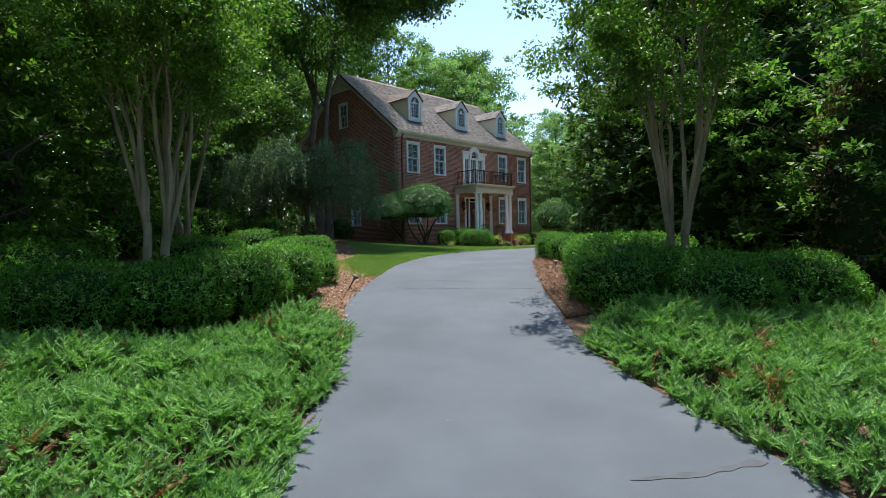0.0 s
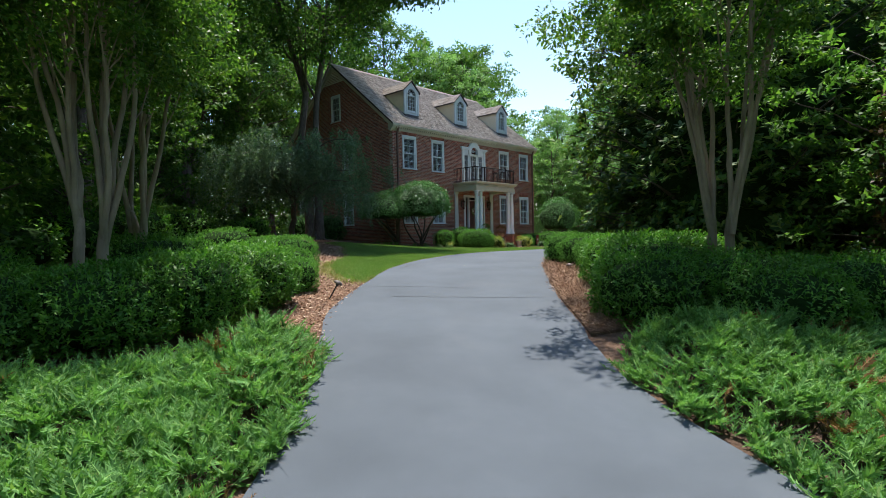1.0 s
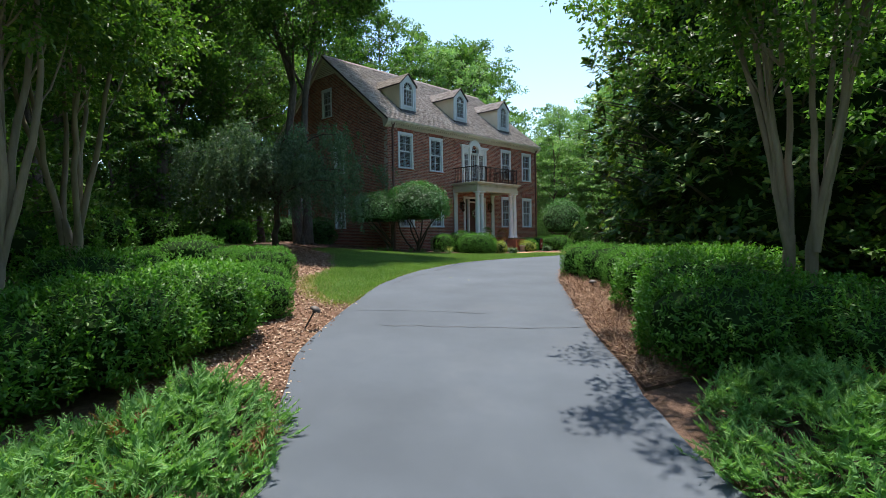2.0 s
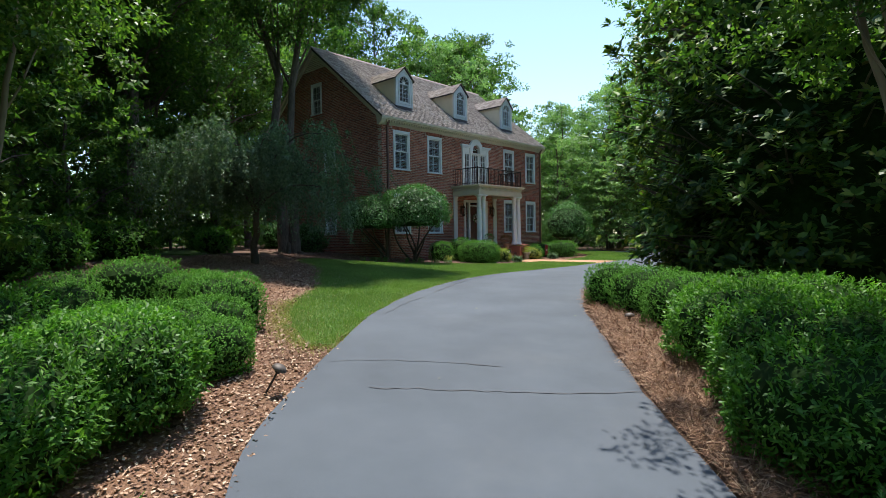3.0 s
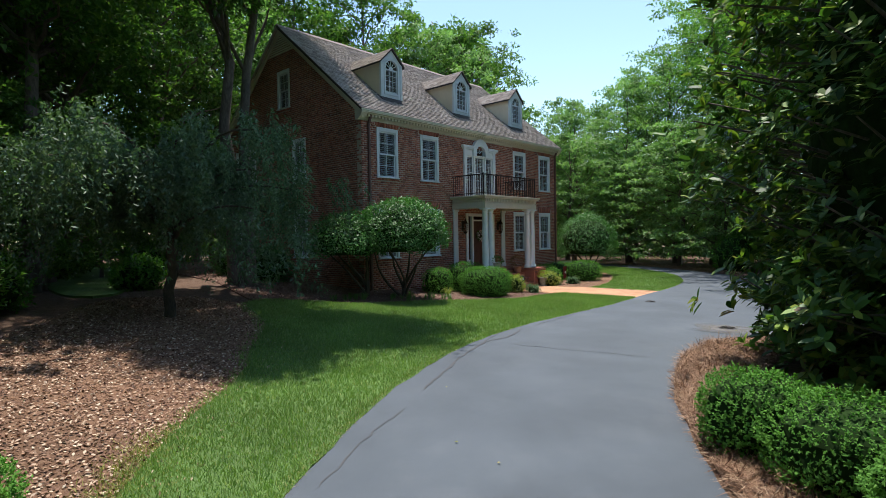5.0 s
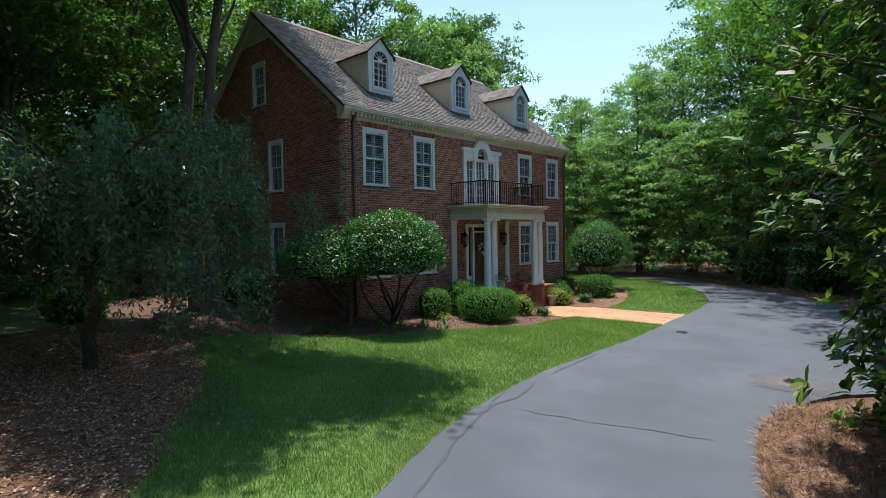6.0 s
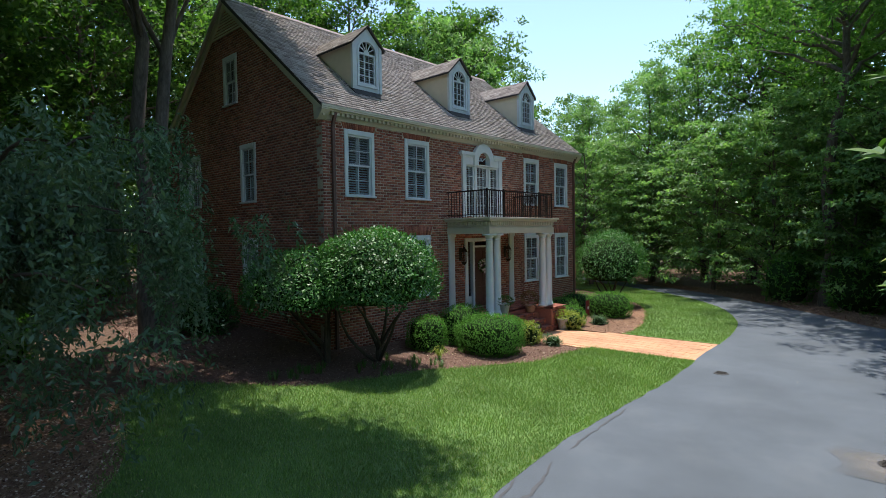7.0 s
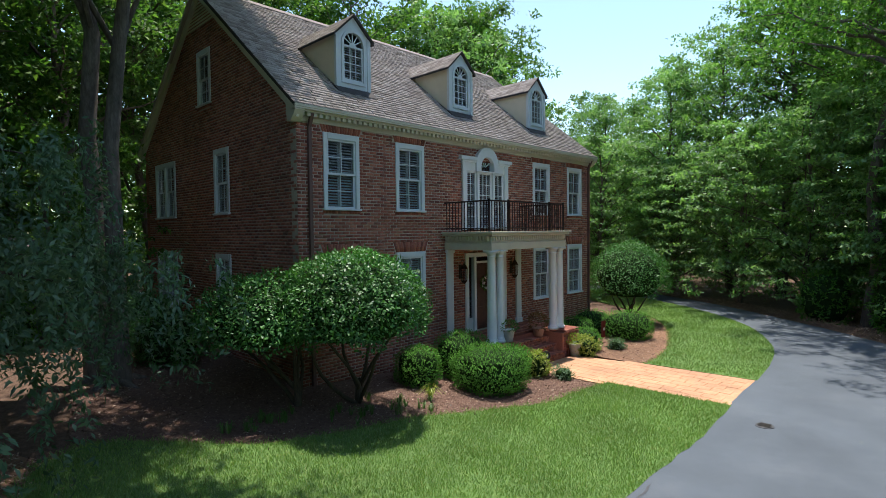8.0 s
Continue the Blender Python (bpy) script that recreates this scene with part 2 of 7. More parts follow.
M["lf_copper"] = leafy("copper_leaf", [(0.0, (0.055, 0.040, 0.022)), (0.6, (0.11, 0.062, 0.034)), (1.0, (0.15, 0.13, 0.04))], 0.45, 0.3, 0.9, 0.4, 0.6)
M["lf_yellow"] = leafy("yellow_leaf", [(0.0, (0.16, 0.22, 0.03)), (1.0, (0.38, 0.40, 0.10))], 0.5, 0.35, 2, 0.3, 0.8)
M["lf_lily"] = leafy("strap_leaf", [(0.0, (0.06, 0.13, 0.03)), (1.0, (0.13, 0.22, 0.06))], 0.5, 0.3, 2, 0.3, 0.8)
M["petal"] = painted("petal", (0.7, 0.62, 0.6), 0.7, 0.2, 20)
# near-black fill for crowns and shrubs: the shade inside is put into the colour
M["core"] = painted("inner_shade", (0.020, 0.042, 0.012), 1.0, 0.4, 9)
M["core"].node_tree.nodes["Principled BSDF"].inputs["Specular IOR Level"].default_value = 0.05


def mesh_data(name, verts, faces, mat, smooth=False):
    """A mesh from arrays: verts (n, 3) and faces (m, k), or a list of such pairs joined."""
    if isinstance(verts, list) and isinstance(verts[0], np.ndarray):
        parts_v, parts_f, off = [], [], 0
        for v, f in zip(verts, faces):
            parts_v.append(v)
            parts_f.append(np.asarray(f) + off)
            off += len(v)
        verts = np.concatenate(parts_v)
        faces = np.concatenate(parts_f) if len({f.shape[1] for f in parts_f}) == 1 else [list(r) for f in parts_f for r in f]
    me = bpy.data.meshes.new(name)
    if isinstance(faces, np.ndarray):
        k = faces.shape[1]
        me.vertices.add(len(verts))
        me.vertices.foreach_set("co", np.asarray(verts, np.float32).ravel())
        me.loops.add(faces.size)
        me.loops.foreach_set("vertex_index", faces.astype(np.int32).ravel())
        me.polygons.add(len(faces))
        me.polygons.foreach_set("loop_start", np.arange(0, faces.size, k, dtype=np.int32))
        me.update(calc_edges=True)
    else:
        me.from_pydata([tuple(v) for v in verts], [], faces)
        me.update()
    if smooth:
        me.shade_smooth()
    if mat:
        me.materials.append(mat)
    return me


def arr_part(name, data, parent=None, label="", kind=""):
    """One mesh object from mesh data, under a thing where one is given."""
    ob = new(name, data)
    ob.parent = parent
    return tagged(ob, label, kind=kind)


def part(name, bm, mat, parent=None, label="", bevel=0.0, smooth=False):
    if bevel:
        bmesh.ops.bevel(bm, geom=list(bm.edges), offset=bevel, segments=1, affect="EDGES", clamp_overlap=True)
    me = bpy.data.meshes.new(name)
    bm.to_mesh(me)
    bm.free()
    if smooth:
        me.shade_smooth()
    me.materials.append(mat)
    return arr_part(name, me, parent, label)


def empty(name, x, y, z, rz=0.0):
    ob = new(name)
    ob.empty_display_size = 0.2
    ob.matrix_world = pose(x, y, z, 0, 0, rz)
    return ob


def box(bm, x0, x1, y0, y1, z0, z1):
    vs = [bm.verts.new((x, y, z)) for z in (z0, z1) for x, y in ((x0, y0), (x1, y0), (x1, y1), (x0, y1))]
    for f in ((3, 2, 1, 0), (4, 5, 6, 7), (0, 1, 5, 4), (1, 2, 6, 5), (2, 3, 7, 6), (3, 0, 4, 7)):
        bm.faces.new([vs[i] for i in f])
    return vs


def boxes(*rows):
    bm = bmesh.new()
    for r in rows:
        box(bm, *r)
    return bm


def lathe(bm, profile, seg=20, x=0.0, y=0.0, z=0.0):
    """Turn a profile of (radius, height) about an upright axis."""
    rings = [[bm.verts.new((x + r * math.cos(2 * math.pi * i / seg), y + r * math.sin(2 * math.pi * i / seg), z + h)) for i in range(seg)] for r, h in profile]
    for a, b in zip(rings, rings[1:]):
        for i in range(seg):
            bm.faces.new((a[i], a[(i + 1) % seg], b[(i + 1) % seg], b[i]))
    bm.faces.new(rings[0][::-1])
    bm.faces.new(rings[-1])
    return bm


def prism(bm, outline, a, b, axis="y"):
    """Pull a flat outline from a to b along an axis; outline points are the two other axes in order."""
    def at(p, w):
        return {"x": (w, p[0], p[1]), "y": (p[0], w, p[1]), "z": (p[0], p[1], w)}[axis]
    lo, hi = [bm.verts.new(at(p, a)) for p in outline], [bm.verts.new(at(p, b)) for p in outline]
    n = len(outline)
    bm.faces.new(lo[::-1])
    bm.faces.new(hi)
    for i in range(n):
        bm.faces.new((lo[i], lo[(i + 1) % n], hi[(i + 1) % n], hi[i]))
    bmesh.ops.recalc_face_normals(bm, faces=bm.faces)
    return bm


def tube(points, radii, seg=7):
    """A tapered tube through points, as arrays of verts and quads."""
    p, r = np.asarray(points, float), np.asarray(radii, float)
    d = np.gradient(p, axis=0)
    d /= np.linalg.norm(d, axis=1)[:, None] + 1e-9
    ref = np.where(np.abs(d[:, 2:3]) > 0.9, np.array([[1.0, 0, 0]]), np.array([[0, 0, 1.0]]))
    a = np.cross(d, ref)
    a /= np.linalg.norm(a, axis=1)[:, None] + 1e-9
    b = np.cross(d, a)
    ang = np.arange(seg) * 2 * np.pi / seg
    v = p[:, None] + r[:, None, None] * (np.cos(ang)[None, :, None] * a[:, None] + np.sin(ang)[None, :, None] * b[:, None])
    i, j = np.meshgrid(np.arange(len(p) - 1), np.arange(seg), indexing="ij")
    k = (j + 1) % seg
    f = np.stack([i * seg + j, i * seg + k, (i + 1) * seg + k, (i + 1) * seg + j], -1).reshape(-1, 4)
    return v.reshape(-1, 3), f


def unit(n, rng):
    v = rng.normal(size=(n, 3))
    return v / np.linalg.norm(v, axis=1)[:, None]


def leaves(p, d, up, length, width, rng, fold=0.18, plain=False, oval=False):
    """Leaves from p along d, folded along the middle: pointed, plain three-cornered or oval."""
    n = len(p)
    d = d / (np.linalg.norm(d, axis=1)[:, None] + 1e-9)
    s = np.cross(d, up)
    s /= np.linalg.norm(s, axis=1)[:, None] + 1e-9
    w = np.cross(s, d)
    ln = (length * rng.uniform(0.65, 1.25, n))[:, None]
    wd = (width * rng.uniform(0.7, 1.2, n))[:, None]
    if plain:
        v = np.stack([p - s * wd * 0.5, p + s * wd * 0.5, p + d * ln], 1)
        return v.reshape(-1, 3), np.arange(3 * n).reshape(-1, 3)
    if oval:
        a, b = p + d * ln * 0.30 + w * wd * fold, p + d * ln * 0.72 + w * wd * fold * 0.6
        v = np.stack([p, a + s * wd * 0.46, b + s * wd * 0.44, p + d * ln - w * wd * fold, b - s * wd * 0.44, a - s * wd * 0.46], 1)
        return v.reshape(-1, 3), np.arange(6 * n).reshape(-1, 6)
    mid = p + d * ln * 0.45
    v = np.stack([p, mid + s * wd / 2 + w * wd * fold, p + d * ln - w * wd * fold, mid - s * wd / 2 + w * wd * fold], 1)
    return v.reshape(-1, 3), np.arange(4 * n).reshape(-1, 4)


def ground_s(x, y):
    return -0.69 * x + 0.72 * y


FALL = [(-60, -3.2), (-40, -2.75), (-30, -2.25), (-26, -1.98), (-24, -1.80), (-22, -1.56), (-20, -1.3), (-18, -1.0), (-16, -0.78), (-14, -0.62), (-12, -0.53), (-7, -0.42), (0, -0.45), (12, -0.5), (40, -0.8), (90, -1)]
VERGE = [(-60, 1), (-25, 0.6), (-15, 0.2), (-10, 1.0), (-7, 2.6), (0, 4.5), (10, 5)]


def eased(table, s):
    xs, ys = [k[0] for k in table], [k[1] for k in table]
    return sum(np.interp(s + d, xs, ys) for d in (-1.5, -0.75, 0, 0.75, 1.5)) / 5


def ground_z(x, y):
    """The lie of the land: up the drive to the house, with a bank on the wooded side."""
    x, y = np.asarray(x, float), np.asarray(y, float)
    s, u = ground_s(x, y), 0.72 * x + 0.69 * y
    d = eased(VERGE, s) - u
    bank = np.log1p(np.exp(np.clip(d * 1.2, -20, 20))) / 1.2
    return eased(FALL, s) + np.minimum(0.085 * bank, 0.8)


def gz(x, y):
    return float(ground_z(x, y))

# ---- ground, drive, lawn ----
from mathutils.geometry import delaunay_2d_cdt


def smooth_line(pts, step=0.35, closed=False):
    """A smooth line through plan points."""
    p = np.array(pts, float)
    n = len(p)
    out = []
    for i in range(n if closed else n - 1):
        a, b = p[i], p[(i + 1) % n]
        prev = p[(i - 1) % n] if closed or i > 0 else a * 2 - b
        nxt = p[(i + 2) % n] if closed or i + 2 < n else b * 2 - a
        k = max(2, int(np.linalg.norm(b - a) / step))
        t = np.arange(k)[:, None] / k
        out.append(0.5 * ((2 * a) + (b - prev) * t + (2 * prev - 5 * a + 4 * b - nxt) * t ** 2 + (3 * a - prev - 3 * b + nxt) * t ** 3))
    if not closed:
        out.append(p[-1:])
    return np.concatenate(out)


def inside(poly, x, y):
    poly = np.asarray(poly)
    hit = np.zeros(np.shape(x), bool)
    x0, y0 = poly[-1]
    for x1, y1 in poly:
        cross = ((y0 > y) != (y1 > y)) & (x < (x1 - x0) * (y - y0) / (y1 - y0 + 1e-12) + x0)
        hit ^= cross
        x0, y0 = x1, y1
    return hit


def sheet(name, poly, lift, mat, grid=0.5, crown=None, skirt=0.12, label="", kind="structure"):
    """A patch of ground cover over the land, with an edge that goes down into it."""
    poly = np.asarray(poly)
    lo, hi = poly.min(0), poly.max(0)
    gx, gy = np.meshgrid(np.arange(lo[0], hi[0], grid), np.arange(lo[1], hi[1], grid))
    gx, gy = gx.ravel(), gy.ravel()
    ok = inside(poly, gx, gy)
    pts = [Vector(p) for p in poly] + [Vector(p) for p in zip(gx[ok], gy[ok])]
    n = len(poly)
    vs, _, fs, *_ = delaunay_2d_cdt(pts, [], [list(range(n))], 1, 1e-4)
    xy = np.array([(v.x, v.y) for v in vs])
    z = ground_z(xy[:, 0], xy[:, 1]) + lift
    verts = [(x, y, h) for (x, y), h in zip(xy, z)]
    faces = [list(f) for f in fs]
    base = len(verts)
    rim_z = ground_z(poly[:, 0], poly[:, 1])
    for (x, y), h in zip(poly, rim_z):
        verts.append((x, y, h + lift))
    for (x, y), h in zip(poly, rim_z):
        verts.append((x, y, h - skirt))
    faces += [[base + i, base + (i + 1) % n, base + n + (i + 1) % n, base + n + i] for i in range(n)]
    ob = new(name, mesh_data(name, verts, faces, mat))
    bm = bmesh.new()
    bm.from_mesh(ob.data)
    bmesh.ops.recalc_face_normals(bm, faces=bm.faces)
    if sum(f.normal.z for f in bm.faces) < 0:
        bmesh.ops.reverse_faces(bm, faces=bm.faces)
    bm.to_mesh(ob.data)
    bm.free()
    return tagged(ob, label, kind=kind)


def axis_steps(lo, hi, near_lo, near_hi, fine, ratio=1.18):
    mid = list(np.arange(near_lo, near_hi + 1e-6, fine))
    a, s = near_lo, fine
    left = []
    while a > lo:
        s *= ratio
        a -= s
        left.append(a)
    b, s = near_hi, fine
    right = []
    while b < hi:
        s *= ratio
        b += s
        right.append(b)
    return np.array(left[::-1] + mid + right)


GX, GY = axis_steps(-420, 420, -14, 30, 0.4), axis_steps(-420, 420, -30, 32, 0.4)
mx, my = np.meshgrid(GX, GY, indexing="ij")
rough = np.array([noise.noise((x * 0.9, y * 0.9, 3.1)) * 0.03 + noise.noise((x * 0.25, y * 0.25, 7.7)) * 0.05 for x, y in zip(mx.ravel(), my.ravel())])
gverts = np.stack([mx.ravel(), my.ravel(), ground_z(mx.ravel(), my.ravel()) - 0.03 + rough * 0.35], 1)
ii, jj = np.meshgrid(np.arange(len(GX) - 1), np.arange(len(GY) - 1), indexing="ij")
w_ = len(GY)
gfaces = np.stack([ii * w_ + jj, (ii + 1) * w_ + jj, (ii + 1) * w_ + jj + 1, ii * w_ + jj + 1], -1).reshape(-1, 4)
tagged(new("ground", mesh_data("ground", gverts, gfaces, M["floor"], True)), "brown woodland ground of leaf litter and old mulch", kind="structure")

EDGE_HOUSE = smooth_line([(33, -33.5), (26, -26.2), (21.5, -21.7), (18.04, -17.88), (17.1, -16.74), (15.97, -15.5), (14.62, -14.4), (13.3, -13.4), (12.6, -12.55), (11.9, -11.62), (11.1, -10.52), (10.16, -9.2), (8.8, -6.8), (7.95, -4.7), (7.5, -3.0), (7.27, -1.0), (7.2, 0.9), (7.2, 3.85), (7.03, 6.0), (6.92, 8.5), (6.68, 11.0), (6.12, 13.5), (4.5, 16.9), (1.6, 20.25), (-2.4, 23.4), (-7, 26.4), (-14, 30.5), (-22, 34.5)])
EDGE_WOOD = smooth_line([(-23, 37.5), (-15, 33.4), (-8, 29.2), (-2.9, 26.0), (0.93, 23.5), (4.9, 20.0), (7.7, 17.3), (10.2, 14.4), (13.2, 11.7), (18, 9.3), (26, 8.0), (34, 7.5)])
EDGE_NEAR = smooth_line([(34, 0.5), (26, 0.6), (19, 1.3), (15, 2.1), (12.9, 1.9), (11.75, 0.8), (11.3, -0.6), (11.25, -1.8), (11.87, -4.0), (12.76, -5.75), (13.4, -6.75), (14.47, -8.19), (15.56, -9.59), (16.3, -10.4), (17.2, -11.45), (18.3, -12.55), (19.57, -13.37), (20.68, -14.0), (21.9, -14.75), (24.5, -16.8), (30, -22), (37, -29.5)])
DRIVE = np.concatenate([EDGE_HOUSE, EDGE_WOOD, EDGE_NEAR])
DRIVE = DRIVE + np.array([(noise.noise((x * 1.7, y * 1.7, 0.0)), noise.noise((x * 1.7, y * 1.7, 5.0))) for x, y in DRIVE]) * 0.05
sheet("driveway", DRIVE, 0.03, M["asphalt"], 0.5, label="grey asphalt driveway curving past the house")

LAWN = np.concatenate([
    smooth_line([(11.35, -10.95), (10.2, -9.3), (8.84, -6.85), (7.99, -4.7), (7.54, -3.0), (7.31, -1.0), (7.24, 0.9), (7.24, 3.85), (7.1, 6.1)]),
    smooth_line([(4.35, 6.0), (4.2, 5.2), (4.1, 3.6), (3.4, 1.9), (2.9, 0.7), (2.7, -0.8), (2.3, -2.2), (1.3, -3.4), (0.8, -4.3), (1.5, -5.1), (3.0, -5.55), (4.0, -6.0), (5.6, -7.2), (6.5, -7.75), (8.2, -9.55), (9.2, -10.35), (10.4, -10.95), (11.1, -11.15)])])
LAWN = LAWN + np.array([(noise.noise((x * 2.1, y * 2.1, 1.0)), noise.noise((x * 2.1, y * 2.1, 6.0))) for x, y in LAWN]) * 0.07
sheet("lawn", LAWN, 0.035, M["turf"], 0.4, label="mown green front lawn")
LAWN_FAR = np.concatenate([
    smooth_line([(6.96, 8.6), (6.72, 11.0), (6.16, 13.5), (4.54, 16.95), (1.64, 20.3), (-2.36, 23.45), (-7, 26.45)]),
    smooth_line([(-9, 24), (-5, 21.5), (-1.5, 19.0), (1.0, 16.6), (2.5, 14.3), (3.6, 11.6), (4.1, 9.6), (4.15, 8.5)])])
sheet("lawn_beyond_walk", LAWN_FAR, 0.035, M["turf"], 0.4, label="mown green lawn beyond the paved walk")
LAWN_BACK = smooth_line([(-1.6, -7.3), (-5, -5.6), (-9, -4.2), (-14, -3.2), (-22, -3), (-22, -7), (-12, -7), (-5, -8.0), (-2, -8.1)], closed=True)
sheet("lawn_behind", LAWN_BACK, 0.03, M["turf"], 0.6, label="shaded patch of grass among the trees")
BED = np.concatenate([smooth_line([(4.6, 6.0), (4.5, 5.2), (4.4, 3.5), (3.7, 1.7), (3.2, 0.5), (3.0, -0.9), (2.6, -2.3), (1.6, -3.6), (1.2, -4.2), (0.2, -4.4)]), np.array([(-4.0, -3.5), (-9.5, -2.5), (-9.5, -0.06), (-0.06, -0.06), (0.06, 0.06), (0.06, 6.0)])])
sheet("planting_bed", BED, 0.0, M["bed_mulch"], 0.4, label="brown mulch bed along the house")
BED_FAR = np.concatenate([smooth_line([(4.4, 8.5), (4.35, 9.6), (3.85, 11.7), (2.75, 14.5), (1.2, 16.9)]), np.array([(-2.0, 17.5), (-3, 13.1), (0.06, 12.98), (0.06, 8.5)])])
sheet("planting_bed_beyond_walk", BED_FAR, 0.0, M["mulch"], 0.4, label="brown mulch bed beyond the paved walk")
BED_DRIVE = np.concatenate([smooth_line([(14.5, -14.2), (13.35, -13.3), (12.65, -12.47), (11.95, -11.6), (11.55, -11.0), (11.2, -10.6), (10.3, -10.35), (9.3, -9.7), (8.5, -9.0), (7.0, -7.4), (5.9, -6.7), (4.3, -5.5), (3.2, -5.05), (1.7, -4.6)]), smooth_line([(-0.5, -5.6), (-0.8, -7.5), (1.5, -9.5), (4.5, -12.0), (8.0, -14.5), (12.0, -16.0)])])
sheet("mulch_bank", BED_DRIVE, 0.004, M["mulch"], 0.4, label="bark mulch bank beside the lawn")

# paved walk from the drive to the porch, as separate stamped slabs
WALK = [(2.07, 8.05), (2.07, 5.80), (4.4, 5.80), (7.06, 6.02), (6.96, 8.66), (4.2, 8.46)]
walk_ob = sheet("paved_walk", WALK, 0.024, M["paving"], 0.5, label="tan stamped paving walk to the porch")
sx = np.arange(2.0, 7.1, 0.46)
slab_meshes = []
for v in range(3):
    bm = boxes((-0.226, 0.226, -0.149, 0.149, -0.03, 0.0))
    bmesh.ops.bevel(bm, geom=[e for e in bm.edges if all(q.co.z > -0.01 for q in e.verts)], offset=0.008, segments=1, affect="EDGES")
    me = bpy.data.meshes.new("slab")
    bm.to_mesh(me)
    bm.free()
    me.materials.append(M["paving"])
    slab_meshes.append(me)
rng = np.random.default_rng(3)
for r, y in enumerate(np.arange(5.85, 8.6, 0.306)):
    for x in sx + (0.23 if r % 2 else 0):
        if inside(WALK, np.array([x - 0.2]), np.array([y - 0.1]))[0] and inside(WALK, np.array([x + 0.2]), np.array([y + 0.1]))[0]:
            ob = arr_part("slab", slab_meshes[int(rng.integers(3))], walk_ob)
            ob.matrix_basis = pose(x, y, gz(x, y) + 0.034 + rng.uniform(0, 0.002), 0, 0, rng.uniform(-0.6, 0.6))


def ribbon(name, pts, width, mat, label, lift=0.036):
    line = smooth_line(pts, 0.12)
    line = line + np.array([(noise.noise((x * 5, y * 5, 1.0)), noise.noise((x * 5, y * 5, 9.0))) for x, y in line]) * 0.05
    d = np.gradient(line, axis=0)
    nrm = np.stack([-d[:, 1], d[:, 0]], 1) / (np.linalg.norm(d, axis=1)[:, None] + 1e-9)
    wid = width * np.array([0.35 + 0.9 * abs(noise.noise((x * 3, y * 3, 2.0))) for x, y in line])[:, None]
    wid[0] = wid[-1] = 0.004
    a, b = line + nrm * wid / 2, line - nrm * wid / 2
    xy = np.concatenate([a, b])
    v = np.column_stack([xy, ground_z(xy[:, 0], xy[:, 1]) + lift])
    n = len(line)
    f = np.array([[i, n + i, n + i + 1, i + 1] for i in range(n - 1)])
    return tagged(new(name, mesh_data(name, v, f, mat)), label, "crack", kind="structure")


ribbon("crack", [(11.9, -11.5), (12.24, -11.03), (12.94, -10.51), (13.8, -9.98)], 0.028, M["tar"], "tar-filled crack across the asphalt")
ribbon("crack", [(13.0, -11.65), (13.61, -11.2), (14.36, -10.63), (14.93, -10.19), (15.54, -9.6)], 0.034, M["tar"], "tar-filled crack across the asphalt")
ribbon("crack", [(9.05, -6.3), (8.55, -5.2), (8.15, -4.27), (7.92, -3.6), (7.77, -3.04), (7.84, -2.6), (7.74, -2.09), (7.55, -1.5)], 0.075, M["tar"], "tar-filled crack along the asphalt edge")
ribbon("crack", [(7.84, -3.4), (7.58, -2.75), (7.47, -2.26)], 0.06, M["tar"], "tar-filled crack along the asphalt edge")
ribbon("crack", [(10.3, -9.0), (9.75, -7.9), (9.4, -7.0)], 0.03, M["tar"], "thin dark crack along the asphalt edge")
ribbon("crack", [(7.5, -0.9), (7.42, 0.3), (7.36, 1.4)], 0.05, M["tar"], "tar-filled crack along the asphalt edge")
ribbon("crack", [(8.19, -2.97), (8.8, -2.85), (9.41, -2.69), (10.2, -2.44), (10.9, -2.3)], 0.028, M["tar"], "thin dark crack across the asphalt")
ribbon("asphalt_patch", [(20.3, -15.52), (20.5, -15.3), (20.71, -15.02), (20.93, -14.65), (21.1, -14.4)], 0.15, M["smear"], "dark tar smear on the asphalt")

# drain covers
for x, y, r in ((7.93, 5.19, 0.135), (11.16, 1.41, 0.19)):
    cover = empty("drain_cover", x, y, gz(x, y) + 0.03)
    tagged(cover, "dark cast-iron drain cover set in the asphalt", "drain cover")
    bm = bmesh.new()
    lathe(bm, [(r + 0.025, 0.0), (r + 0.025, 0.010), (r, 0.014)], 24)
    part("rim", bm, M["tar"], cover)
    bm = bmesh.new()
    lathe(bm, [(r - 0.01, 0.0), (r - 0.01, 0.018), (r - 0.03, 0.022)], 24)
    for k in range(-2, 3):
        box(bm, -r * 0.7, r * 0.7, k * r * 0.3 - 0.012, k * r * 0.3 + 0.012, 0.022, 0.03)
    part("lid", bm, M["iron"], cover)
PATCH = [(11.16 + math.cos(a) * (0.9 + 0.35 * math.sin(3 * a + 1)), 1.25 + math.sin(a) * (0.75 + 0.2 * math.cos(2 * a))) for a in np.linspace(0, 2 * math.pi, 28, endpoint=False)]
sheet("worn_patch", PATCH, 0.042, M["worn"], 0.2, label="pale worn patch round the drain")

